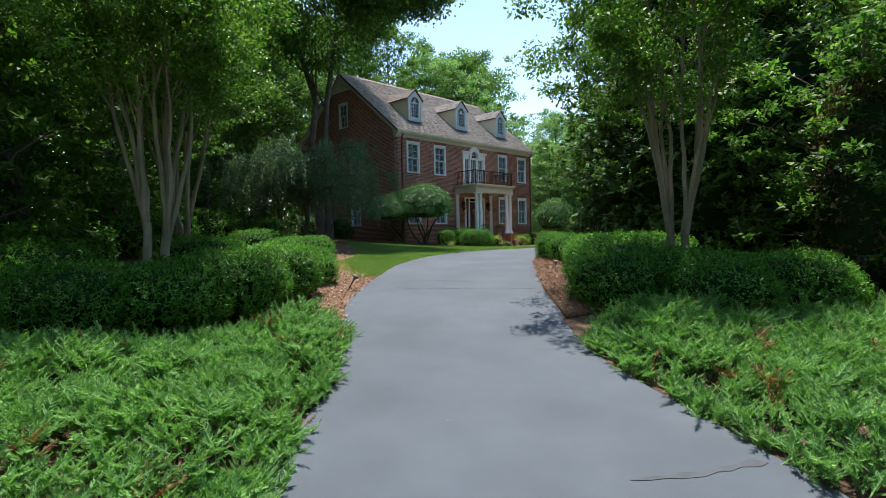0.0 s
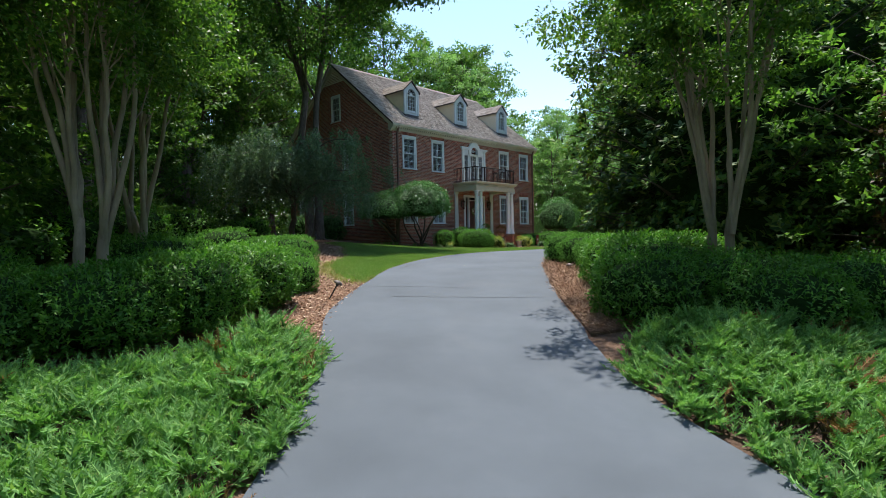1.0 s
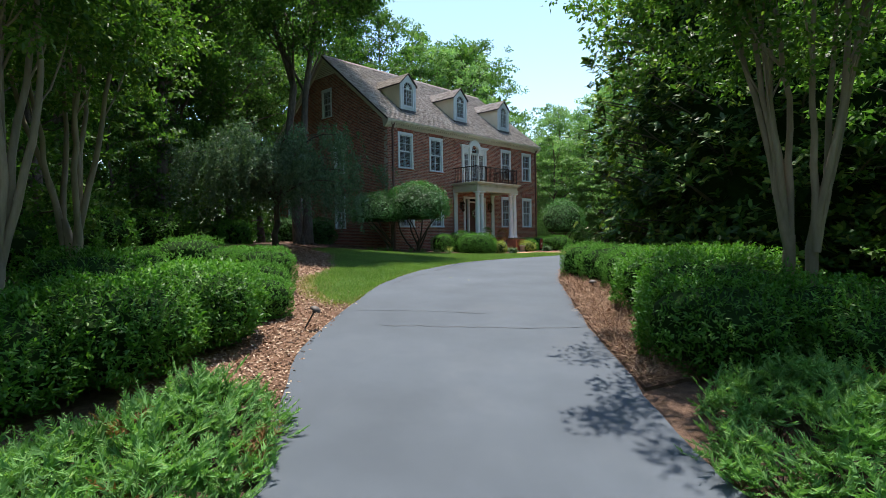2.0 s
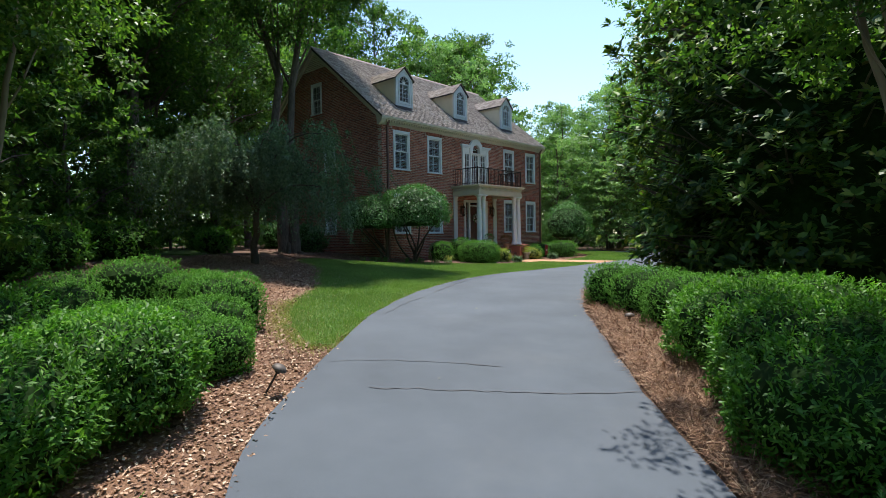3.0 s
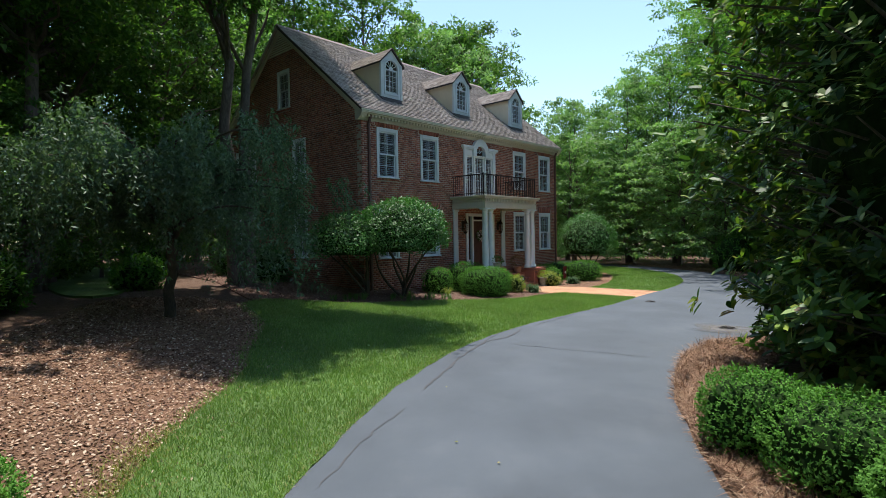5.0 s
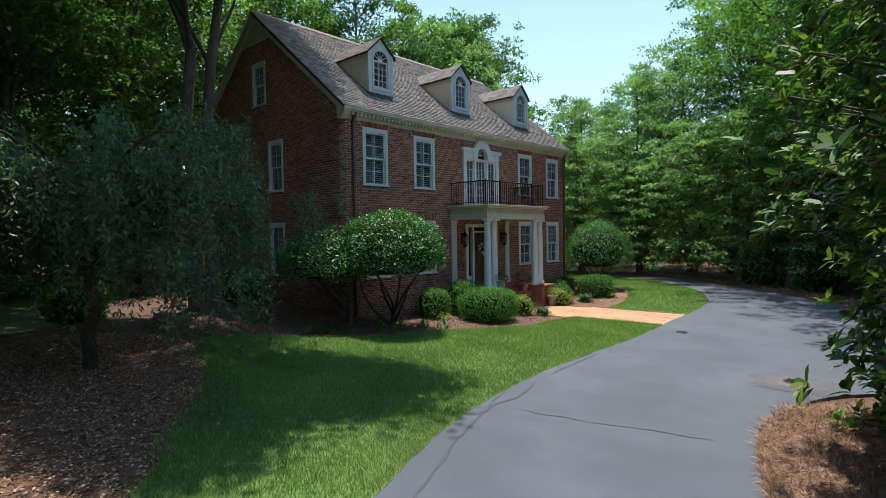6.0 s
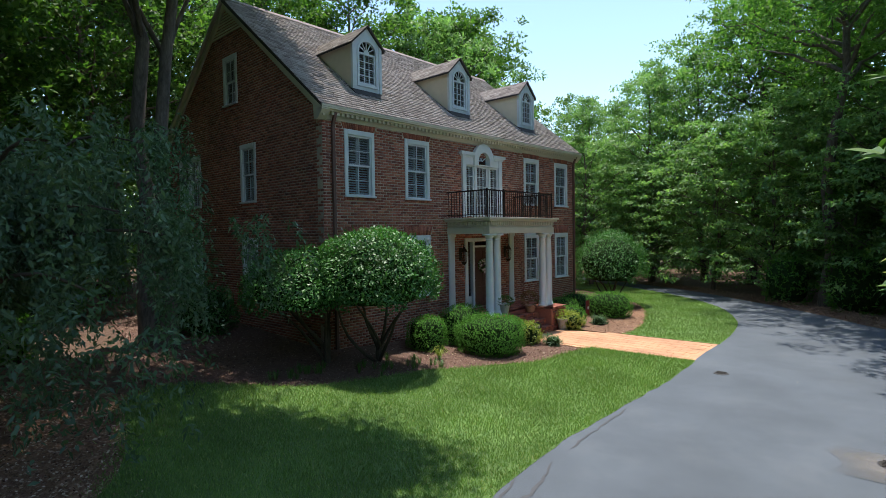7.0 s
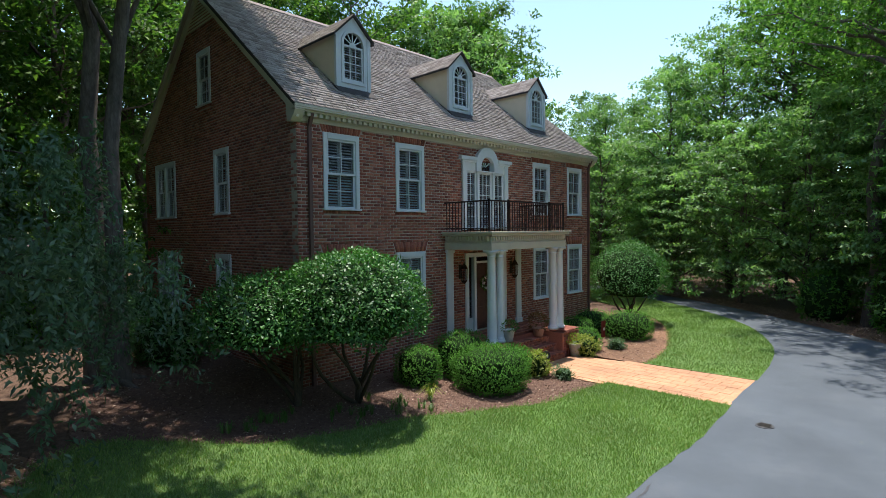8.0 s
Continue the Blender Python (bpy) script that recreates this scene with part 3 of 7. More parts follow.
# ---- the house ----
house = tagged(empty("house", 0, 0, 0), "two-storey red brick house with grey shingle roof, dormers and portico", "house")
WIDE, DEEP = 12.92, 10.0
EAVE_X, EAVE_Z, PITCH = 0.23, 6.20, 0.799
RIDGE_X = -DEEP / 2
RIDGE_Z = EAVE_Z + (EAVE_X - RIDGE_X) * PITCH
SIX = (1.19, 3.38, 9.54, 11.73)
UP0, UP1, LOW0, LOW1 = 3.90, 5.70, 0.99, 2.84
OPEN_FRONT = [(y - 0.51, y + 0.51, UP0, UP1) for y in SIX] + [(y - 0.51, y + 0.51, LOW0, LOW1) for y in SIX]
OPEN_FRONT += [(5.42, 7.58, 3.36, 5.50), (5.52, 7.48, 0.35, 2.72)]
OPEN_SIDE = [(-4.34, -3.40, UP0, UP1), (-4.34, -3.40, LOW0, LOW1), (-8.98, -7.22, UP0, UP1), (-8.98, -7.22, LOW0, LOW1), (-5.32, -4.42, 7.02, 8.58)]


def gable_top(x):
    return EAVE_Z - 0.10 + (EAVE_X - RIDGE_X - np.abs(np.asarray(x) - RIDGE_X)) * PITCH


def wall_cells(lo, hi, z0, z1, opens):
    us = sorted({lo, hi, *[u for o in opens for u in o[:2]]})
    zs = sorted({z0, z1, *[z for o in opens for z in o[2:]]})
    for a, b in zip(us, us[1:]):
        for c, d in zip(zs, zs[1:]):
            m, n = (a + b) / 2, (c + d) / 2
            if not any(o[0] < m < o[1] and o[2] < n < o[3] for o in opens):
                yield a, b, c, d


bm = bmesh.new()
for a, b, c, d in wall_cells(0.0, WIDE, -0.9, 6.22, OPEN_FRONT):
    box(bm, -0.26, -0.006, a, b, c, d)
bmesh.ops.remove_doubles(bm, verts=bm.verts, dist=0.0005)
wall_front = part("wall", bm, M["mortar"], house, "red brick front wall")
bm = bmesh.new()
for a, b, c, d in wall_cells(-DEEP, -0.26, -0.9, 6.45, OPEN_SIDE[:4]):
    box(bm, a, b, 0.006, 0.26, c, d)
for a, b, c, d in wall_cells(-9.6, -0.4, 6.45, 10.3, OPEN_SIDE[4:]):
    n = max(2, int((b - a) / 0.15))
    for k in range(n):
        p, q = a + (b - a) * k / n, a + (b - a) * (k + 1) / n
        top = min(float(gable_top(p)), float(gable_top(q)), d)
        if top > c + 0.02:
            box(bm, p, q, 0.006, 0.26, c, top)
wall_side = part("wall", bm, M["mortar"], house, "red brick gable wall in tree shade")
bm = boxes((-DEEP, -DEEP + 0.25, 0, WIDE, -0.9, 6.28), (-DEEP + 0.25, -0.26, WIDE - 0.26, WIDE, -0.9, 6.45))
prism(bm, [(-DEEP + 0.1, 6.45), (-0.1, 6.45), (RIDGE_X, RIDGE_Z - 0.15)], WIDE - 0.26, WIDE, "y")
part("wall", bm, M["brick"], house, "red brick rear and far walls")
# floors coloured near-black for the darkness of the rooms
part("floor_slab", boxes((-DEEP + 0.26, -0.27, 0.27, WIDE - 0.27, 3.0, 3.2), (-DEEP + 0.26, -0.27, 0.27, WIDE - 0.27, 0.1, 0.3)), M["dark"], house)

# brickwork: courses in running bond, cut round the openings
COURSE, BRICK = 0.0762, 0.2145
ARCH = 0.27


def brick_rows(lo, hi, z0, z1, opens, top=None, rng=None):
    out = []
    blocked = [(o[0] - 0.005, o[1] + 0.005, o[2] - 0.075, o[3] + 0.005) for o in opens]
    for r in range(int((z1 - z0) / COURSE)):
        z = z0 + r * COURSE
        u = lo - (BRICK / 2 if r % 2 else 0)
        while u < hi:
            a, b = max(u, lo), min(u + BRICK - 0.018, hi)
            u += BRICK
            segs = [(a, b)]
            for o in blocked:
                if o[2] < z + COURSE / 2 < o[3]:
                    segs = [s for p, q in segs for s in ((p, min(q, o[0])), (max(p, o[1]), q)) if s[1] > s[0]]
            for p, q in segs:
                if top is not None:
                    lim = min(float(top(p)), float(top(q)))
                    if z + COURSE > lim:
                        continue
                if q - p > 0.025:
                    out.append((p, q, z, z + COURSE - 0.018))
    return np.array(out)


def brick_boxes(rows, proud, rng):
    """Five-faced bricks: u along the wall, depth n outward, z up. Returns arrays in (n, u, z)."""
    k = len(rows)
    p, q, a, b = rows.T
    out = proud + rng.uniform(-0.002, 0.002, k)
    back = np.full(k, -0.013)
    v = np.stack([np.stack([back, p, a], 1), np.stack([back, q, a], 1), np.stack([back, q, b], 1), np.stack([back, p, b], 1),
                  np.stack([out, p, a], 1), np.stack([out, q, a], 1), np.stack([out, q, b], 1), np.stack([out, p, b], 1)], 1)
    f = np.array([(4, 5, 6, 7), (0, 1, 5, 4), (1, 2, 6, 5), (2, 3, 7, 6), (3, 0, 4, 7)])
    return v.reshape(-1, 3), (np.arange(k)[:, None, None] * 8 + f[None]).reshape(-1, 4)


def splay(opens, height, count=15):
    """Flat arches of upright splayed bricks over openings."""
    vs, fs, n = [], [], 0
    for y0, y1, _, z in opens:
        for i in range(count):
            def x_at(t, h):
                mid, half = (y0 + y1) / 2, (y1 - y0) / 2 + 0.02 + h * 0.36
                return mid + (2 * t - 1) * half
            a, b = (i + 0.07) / count, (i + 0.93) / count
            lo, hi = z + 0.012, z + height
            quad = [(x_at(a, 0), lo), (x_at(b, 0), lo), (x_at(b, height), hi), (x_at(a, height), hi)]
            vs += [(-0.013, *c) for c in quad] + [(0.004, *c) for c in quad]
            fs += [[n + 4, n + 5, n + 6, n + 7], [n, n + 1, n + 5, n + 4], [n + 1, n + 2, n + 6, n + 5], [n + 2, n + 3, n + 7, n + 6], [n + 3, n, n + 4, n + 7]]
            n += 8
    return np.array(vs), np.array(fs)


def clear_of(rows, opens, height):
    out = []
    for p, q, a, b in rows:
        segs = [(p, q)]
        for y0, y1, _, z in opens:
            if z - 0.01 < (a + b) / 2 < z + height + 0.005:
                h = (a + b) / 2 - z + 0.03
                lo, hi = y0 - 0.035 - h * 0.36, y1 + 0.035 + h * 0.36
                segs = [s for c, d in segs for s in ((c, min(d, lo)), (max(c, hi), d)) if s[1] - s[0] > 0.025]
        out += [(c, d, a, b) for c, d in segs]
    return np.array(out)


rng = np.random.default_rng(11)
WINDOWS_FRONT = OPEN_FRONT[:8]
front_rows = clear_of(brick_rows(0.0, WIDE, -0.85, 5.86, OPEN_FRONT), WINDOWS_FRONT, ARCH)
full = (np.abs(front_rows[:, 1] - front_rows[:, 0] - (BRICK - 0.018)) < 1e-4)
singles = full & (front_rows[:, 0] < 3.0) & (front_rows[:, 2] > 3.0) & (front_rows[:, 2] < 5.0)
v, f = brick_boxes(front_rows[~singles], 0.0, rng)
av, af = splay(WINDOWS_FRONT, ARCH)
sv = []
sill = []
for y0, y1, z0, _ in WINDOWS_FRONT:
    for i in range(13):
        w = (y1 - y0 + 0.06) / 13
        sill.append((y0 - 0.03 + i * w, y0 - 0.03 + (i + 1) * w - 0.010, z0 - 0.075, z0 - 0.005))
sv, sf = brick_boxes(np.array(sill), 0.018, rng)
arr_part("brickwork", mesh_data("brickwork", [v, av, sv], [f, af, sf], M["brick"]), wall_front, kind="stuff")
one_brick = mesh_data("brick", *brick_boxes(np.array([(0.0, BRICK - 0.018, 0.0, COURSE - 0.018)]), 0.0, rng), M["brick"])
BRICK_SINGLES = front_rows[singles]
side_rows = brick_rows(-DEEP, 0.0, -0.85, 10.2, OPEN_SIDE, gable_top)
v, f = brick_boxes(side_rows, 0.0, rng)
side_sill = []
for x0, x1, z0, z1 in OPEN_SIDE:
    n = max(11, int((x1 - x0) / 0.08))
    for i in range(n):
        w = (x1 - x0 + 0.06) / n
        side_sill.append((x0 - 0.03 + i * w, x0 - 0.03 + (i + 1) * w - 0.010, z0 - 0.075, z0 - 0.005))
sv, sf = brick_boxes(np.array(side_sill), 0.018, rng)


def to_side(a):
    return np.stack([a[:, 1], -a[:, 0], a[:, 2]], 1)


arr_part("brickwork", mesh_data("brickwork", [to_side(v), to_side(sv)], [f, sf], M["brick"]), wall_side, kind="stuff")


# windows: local x outward, y along the wall, z up from the sill
def sash_bars(bm, y0, y1, z0, z1, x, cols, rows, rail=0.045, bar=0.020):
    box(bm, x - 0.02, x + 0.02, y0, y1, z0, z0 + rail)
    box(bm, x - 0.02, x + 0.02, y0, y1, z1 - rail, z1)
    box(bm, x - 0.02, x + 0.02, y0, y0 + rail, z0 + rail, z1 - rail)
    box(bm, x - 0.02, x + 0.02, y1 - rail, y1, z0 + rail, z1 - rail)
    for c in range(1, cols):
        y = y0 + rail + (y1 - y0 - 2 * rail) * c / cols
        box(bm, x - 0.012, x + 0.014, y - bar / 2, y + bar / 2, z0 + rail, z1 - rail)
    for r in range(1, rows):
        z = z0 + rail + (z1 - z0 - 2 * rail) * r / rows
        box(bm, x - 0.011, x + 0.013, y0 + rail, y1 - rail, z - bar / 2, z + bar / 2)


def louvre_set(bm, y0, y1, z0, z1, x):
    """A shutter leaf inside the glass: stiles, rails and tilted slats."""
    st = 0.035
    box(bm, x - 0.018, x + 0.014, y0, y0 + st, z0, z1)
    box(bm, x - 0.018, x + 0.014, y1 - st, y1, z0, z1)
    box(bm, x - 0.013, x + 0.013, y0 + st, y1 - st, z0, z0 + 0.05)
    box(bm, x - 0.013, x + 0.013, y0 + st, y1 - st, z1 - 0.05, z1)
    n = int((z1 - z0 - 0.1) / 0.062)
    for i in range(n):
        z = z0 + 0.05 + (i + 0.5) * (z1 - z0 - 0.1) / n
        for dz in (0.0,):
            vs = [bm.verts.new(c) for c in ((x + 0.022, y0 + st, z - 0.018), (x + 0.022, y1 - st, z - 0.018), (x - 0.022, y1 - st, z + 0.018), (x - 0.022, y0 + st, z + 0.018),
                                            (x + 0.022, y0 + st, z - 0.012), (x + 0.022, y1 - st, z - 0.012), (x - 0.022, y1 - st, z + 0.024), (x - 0.022, y0 + st, z + 0.024))]
            for q in ((0, 3, 2, 1), (4, 5, 6, 7), (0, 1, 5, 4), (2, 3, 7, 6)):
                bm.faces.new([vs[k] for k in q])


def data_of(name, bm, mat, bevel=0.0):
    if bevel:
        bmesh.ops.bevel(bm, geom=list(bm.edges), offset=bevel, segments=1, affect="EDGES", clamp_overlap=True)
    me = bpy.data.meshes.new(name)
    bm.to_mesh(me)
    bm.free()
    me.materials.append(mat)
    return me


def window_kit(w, h, doubled=False):
    """Meshes of one sash window w by h over the casing."""
    kit = {}
    c = 0.105
    bm = bmesh.new()
    box(bm, -0.12, 0.028, -w / 2, -w / 2 + c, 0.05, h)
    box(bm, -0.12, 0.028, w / 2 - c, w / 2, 0.05, h)
    box(bm, -0.12, 0.034, -w / 2 + c, w / 2 - c, h - c - 0.03, h)
    if doubled:
        box(bm, -0.12, 0.026, -0.075, 0.075, 0.05, h - c - 0.03)
    kit["frame"] = data_of("window", bm, M["white"], 0.006)
    bm = boxes((-0.12, 0.075, -w / 2 - 0.02, w / 2 + 0.02, 0.0, 0.05))
    kit["sill"] = data_of("sill", bm, M["white"], 0.008)
    spans = [(-w / 2 + c, -0.075), (0.075, w / 2 - c)] if doubled else [(-w / 2 + c, w / 2 - c)]
    z0, z1 = 0.05, h - c - 0.03
    mid = (z0 + z1) / 2 + 0.02
    kit["spans"] = []
    for y0, y1 in spans:
        cols = 2
        bm = bmesh.new()
        sash_bars(bm, y0, y1, mid - 0.04, z1, -0.025, cols, 2)
        up = data_of("sash", bm, M["white"])
        bm = bmesh.new()
        sash_bars(bm, y0, y1, z0, mid + 0.01, -0.065, cols, 2)
        lo = data_of("sash", bm, M["white"])
        panes = []
        for za, zb, x in ((mid + 0.005, z1 - 0.045, -0.025), (z0 + 0.045, mid - 0.035, -0.065)):
            for ci in range(cols):
                for ri in range(2):
                    ya, yb = y0 + 0.045 + (y1 - y0 - 0.09) * ci / cols, y0 + 0.045 + (y1 - y0 - 0.09) * (ci + 1) / cols
                    zc, zd = za + (zb - za) * ri / 2, za + (zb - za) * (ri + 1) / 2
                    bm = boxes((x - 0.006, x - 0.002, ya, yb, zc, zd))
                    panes.append(data_of("pane", bm, M["glass"]))
        bm = bmesh.new()
        half = (y0 + y1) / 2
        for a, b in ((y0, half - 0.004), (half + 0.004, y1)):
            louvre_set(bm, a, b, mid + 0.01, z1, -0.125)
            louvre_set(bm, a, b, z0, mid, -0.125)
        lv = data_of("shutter", bm, M["white"])
        kit["spans"].append((up, lo, panes, lv))
    return kit


def place_window(kit, m, label):
    win = arr_part("window", kit["frame"], house, label)
    win.matrix_basis = m
    arr_part("sill", kit["sill"], win)
    for up, lo, panes, lv in kit["spans"]:
        arr_part("sash", up, win)
        arr_part("sash", lo, win)
        for p in panes:
            g = arr_part("pane", p, win)
            g.visible_shadow = False
        arr_part("shutter", lv, win, "white louvred inner shutter")
    return win


kit_front, kit_low = window_kit(1.02, UP1 - UP0), window_kit(1.02, LOW1 - LOW0)
kit_side, kit_side_low = window_kit(0.94, UP1 - UP0), window_kit(0.94, LOW1 - LOW0)
kit_pair, kit_pair_low = window_kit(1.76, UP1 - UP0, True), window_kit(1.76, LOW1 - LOW0, True)
kit_attic = window_kit(0.90, 1.56)
for y in SIX:
    place_window(kit_front, pose(0, y, UP0), "white sash window with louvred inner shutters")
    place_window(kit_low, pose(0, y, LOW0), "white sash window with louvred inner shutters")
for kit, x, z in ((kit_side, -3.87, UP0), (kit_side_low, -3.87, LOW0), (kit_pair, -8.10, UP0), (kit_pair_low, -8.10, LOW0), (kit_attic, -4.87, 7.02)):
    place_window(kit, pose(x, 0, z, 0, 0, -90), "white sash window in the shaded gable")

# cornice, frieze and dentils along the front
part("frieze", boxes((-0.02, 0.035, -0.03, WIDE + 0.03, 5.87, 5.99)), M["cream"], house, "cream painted frieze board", 0.004)
part("bed_mould", boxes((-0.05, 0.11, -0.03, WIDE + 0.03, 5.99, 6.045)), M["cream"], house, "", 0.004)
part("soffit", boxes((0.0, 0.215, -0.17, WIDE + 0.08, 6.045, 6.10)), M["cream"], house, "", 0.004)
bm = bmesh.new()
prism(bm, [(0.19, 6.08), (0.235, 6.08), (0.285, 6.13), (0.285, 6.185), (0.19, 6.185)], -0.18, WIDE + 0.09, "y")
part("cornice", bm, M["cream"], house, "cream painted cornice", 0.004)
n = int(WIDE / 0.155)
tooth = data_of("dentil", boxes((0.11, 0.185, -0.04, 0.04, 5.965, 6.045)), M["cream"])
for i in range(n):
    ob = arr_part("dentil", tooth, house)
    ob.location = (0, 0.06 + i * WIDE / n, 0)
for y in (-0.17, WIDE - 0.15):
    bm = bmesh.new()
    prism(bm, [(EAVE_X + 0.03, 6.19), (EAVE_X + 0.03, 6.06), (0.20, 5.98), (0.05, 5.84), (-0.10, 5.84), (-0.16, 6.44)], y, y + 0.25, "y")
    part("eave_return", bm, M["cream"], house)
bm = boxes((EAVE_X - 0.06, EAVE_X + 0.047, -0.19, WIDE + 0.10, EAVE_Z - 0.115, EAVE_Z - 0.022))
part("gutter_board", bm, M["cream"], house, "cream board under the roof edge", 0.006)
# rake boards on the gable and the louvred peak
for sgn in (1, -1):
    bm = bmesh.new()
    x0 = RIDGE_X + sgn * (EAVE_X - RIDGE_X)
    prism(bm, [(x0, EAVE_Z - 0.02), (RIDGE_X, RIDGE_Z - 0.02), (RIDGE_X, RIDGE_Z - 0.33), (x0 - sgn * 0.05, EAVE_Z - 0.29)], -0.10, -0.03, "y")
    part("rake_board", bm, M["cream"], house, "cream rake board")
    bm = bmesh.new()
    prism(bm, [(x0, EAVE_Z - 0.02), (RIDGE_X, RIDGE_Z - 0.02), (RIDGE_X, RIDGE_Z - 0.10), (x0, EAVE_Z - 0.10)], -0.18, 0.0, "y")
    part("soffit", bm, M["cream"], house)
bm = bmesh.new()
for i in range(9):
    z = RIDGE_Z - 1.12 + i * 0.09
    half = (RIDGE_Z - 0.15 - z) / PITCH - 0.10
    if half > 0.08:
        prism(bm, [(-0.035, z), (-0.05, z + 0.02), (-0.01, z + 0.085), (0.0, z + 0.07)], RIDGE_X - half, RIDGE_X + half, "x")
part("gable_vent", bm, M["siding"], house, "cream boarded gable peak")

# roof decks
bm = bmesh.new()
prism(bm, [(EAVE_X + 0.04, EAVE_Z - 0.02), (RIDGE_X, RIDGE_Z + 0.01), (RIDGE_X, RIDGE_Z - 0.12), (EAVE_X + 0.04, EAVE_Z - 0.10)], -0.19, WIDE + 0.10, "y")
roof_front = part("roof", bm, M["flash"], house, "grey-brown asphalt shingle roof")
bm = bmesh.new()
prism(bm, [(2 * RIDGE_X - EAVE_X - 0.04, EAVE_Z - 0.02), (RIDGE_X, RIDGE_Z + 0.01), (RIDGE_X, RIDGE_Z - 0.12), (2 * RIDGE_X - EAVE_X - 0.04, EAVE_Z - 0.10)], -0.19, WIDE + 0.10, "y")
part("roof", bm, M["shingle"], house, "grey-brown rear roof slope")
bm = bmesh.new()
prism(bm, [(RIDGE_X - 0.16, RIDGE_Z - 0.08), (RIDGE_X, RIDGE_Z + 0.06), (RIDGE_X + 0.16, RIDGE_Z - 0.08), (RIDGE_X, RIDGE_Z - 0.02)], -0.20, WIDE + 0.11, "y")
part("ridge_cap", bm, M["shingle"], house)


def shingle_rows(lower, upper, span0, span1, rng, step=0.135):
    """Shingles on a slope from the lower edge to the upper, both given by (x, z) or (y, z) pairs; span along the third axis."""
    lower, upper = np.array(lower, float), np.array(upper, float)
    run = np.linalg.norm(upper - lower)
    d = (upper - lower) / run
    nrm = np.array([-d[1], d[0]]) if d[0] > 0 else np.array([d[1], -d[0]])
    out = []
    for r in range(int(run / step)):
        t0 = r * step
        y = span0 - 0.11 * (r % 2) - rng.uniform(0, 0.04)
        while y < span1:
            w = rng.uniform(0.14, 0.23)
            a, b = max(y, span0), min(y + w - 0.006, span1)
            y += w
            if b - a > 0.03:
                out.append((a, b, t0, min(t0 + step + 0.05, run), rng.choice([0.012, 0.018, 0.024])))
    return np.array(out), lower, d, nrm


def shingle_arrays(rows, lower, d, nrm):
    a, b, t0, t1, th = rows.T

    def at(u, t, h):
        q = lower[None] + t[:, None] * d[None] + h[:, None] * nrm[None]
        return np.stack([q[:, 0], u, q[:, 1]], 1)
    low = np.full(len(rows), 0.001)
    v = np.stack([at(a, t0, th), at(b, t0, th), at(b, t1, low), at(a, t1, low), at(a, t0, low), at(b, t0, low)], 1)
    f = np.array([(0, 1, 2, 3), (4, 5, 1, 0)])
    return v.reshape(-1, 3), (np.arange(len(rows))[:, None, None] * 6 + f[None]).reshape(-1, 4)


rng = np.random.default_rng(5)
rows, lower, d_, n_ = shingle_rows((EAVE_X + 0.05, EAVE_Z - 0.02), (RIDGE_X, RIDGE_Z + 0.015), -0.20, WIDE + 0.11, rng)
picked = (rows[:, 2] < 2.2) & (rows[:, 0] > 0.3) & (rows[:, 0] < 4.9)
picked &= np.cumsum(picked) <= 300
v, f = shingle_arrays(rows[~picked], lower, d_, n_)
arr_part("shingles", mesh_data("shingles", v, f, M["shingle"]), roof_front, kind="stuff")
SHINGLE_SINGLES = rows[picked]


# dormers
def arch_outline(w, z0, zs, n=14):
    r = w / 2
    return [(-r, z0), (r, z0)] + [(r * math.cos(a), zs + r * math.sin(a)) for a in np.linspace(0, math.pi, n)]


def ring_wall(bm, outer, inner, x0, x1):
    """A slab in the y-z plane with an opening, from x0 (back) to x1 (front)."""
    loops = []
    for o in (outer, inner):
        vs = [bm.verts.new((x1, *p)) for p in o]
        loops += [bm.edges.new((vs[i], vs[(i + 1) % len(vs)])) for i in range(len(vs))]
    res = bmesh.ops.triangle_fill(bm, edges=loops, use_beauty=True)
    fs = [g for g in res["geom"] if isinstance(g, bmesh.types.BMFace)]
    ext = bmesh.ops.extrude_face_region(bm, geom=fs)
    bmesh.ops.translate(bm, verts=[g for g in ext["geom"] if isinstance(g, bmesh.types.BMVert)], vec=(x0 - x1, 0, 0))
    bmesh.ops.recalc_face_normals(bm, faces=bm.faces)
    return bm


def roof_x(z):
    return EAVE_X - (z - EAVE_Z) / PITCH


DF, DW, DE, DP = -0.81, 1.08, 8.48, 9.00
d_outer = [(-DW / 2, 7.04), (DW / 2, 7.04), (DW / 2, DE), (0, DP - 0.05), (-DW / 2, DE)]
d_meshes = {}
bm = ring_wall(bmesh.new(), d_outer, arch_outline(0.64, 7.27, 8.22), DF - 0.08, DF)
d_meshes["dormer"] = data_of("dormer", bm, M["white"])
bm = ring_wall(bmesh.new(), arch_outline(0.76, 7.21, 8.22), arch_outline(0.62, 7.29, 8.22), DF - 0.06, DF + 0.03)
d_meshes["casing"] = data_of("casing", bm, M["white"])
for key, y in (("cheek_a", -DW / 2), ("cheek_b", DW / 2 - 0.06)):
    bm = bmesh.new()
    prism(bm, [(DF - 0.081, EAVE_Z + (EAVE_X - DF) * PITCH - 0.05), (DF - 0.081, DE), (roof_x(DE), DE - 0.02)], y, y + 0.06, "y")
    d_meshes[key] = data_of("cheek", bm, M["siding"])
for key, y in (("board_a", -DW / 2 - 0.01), ("board_b", DW / 2 - 0.10)):
    d_meshes[key] = data_of("corner_board", boxes((DF - 0.05, DF + 0.02, y, y + 0.11, 7.06, DE)), M["white"], 0.004)
back_x = roof_x(DP) - 0.25
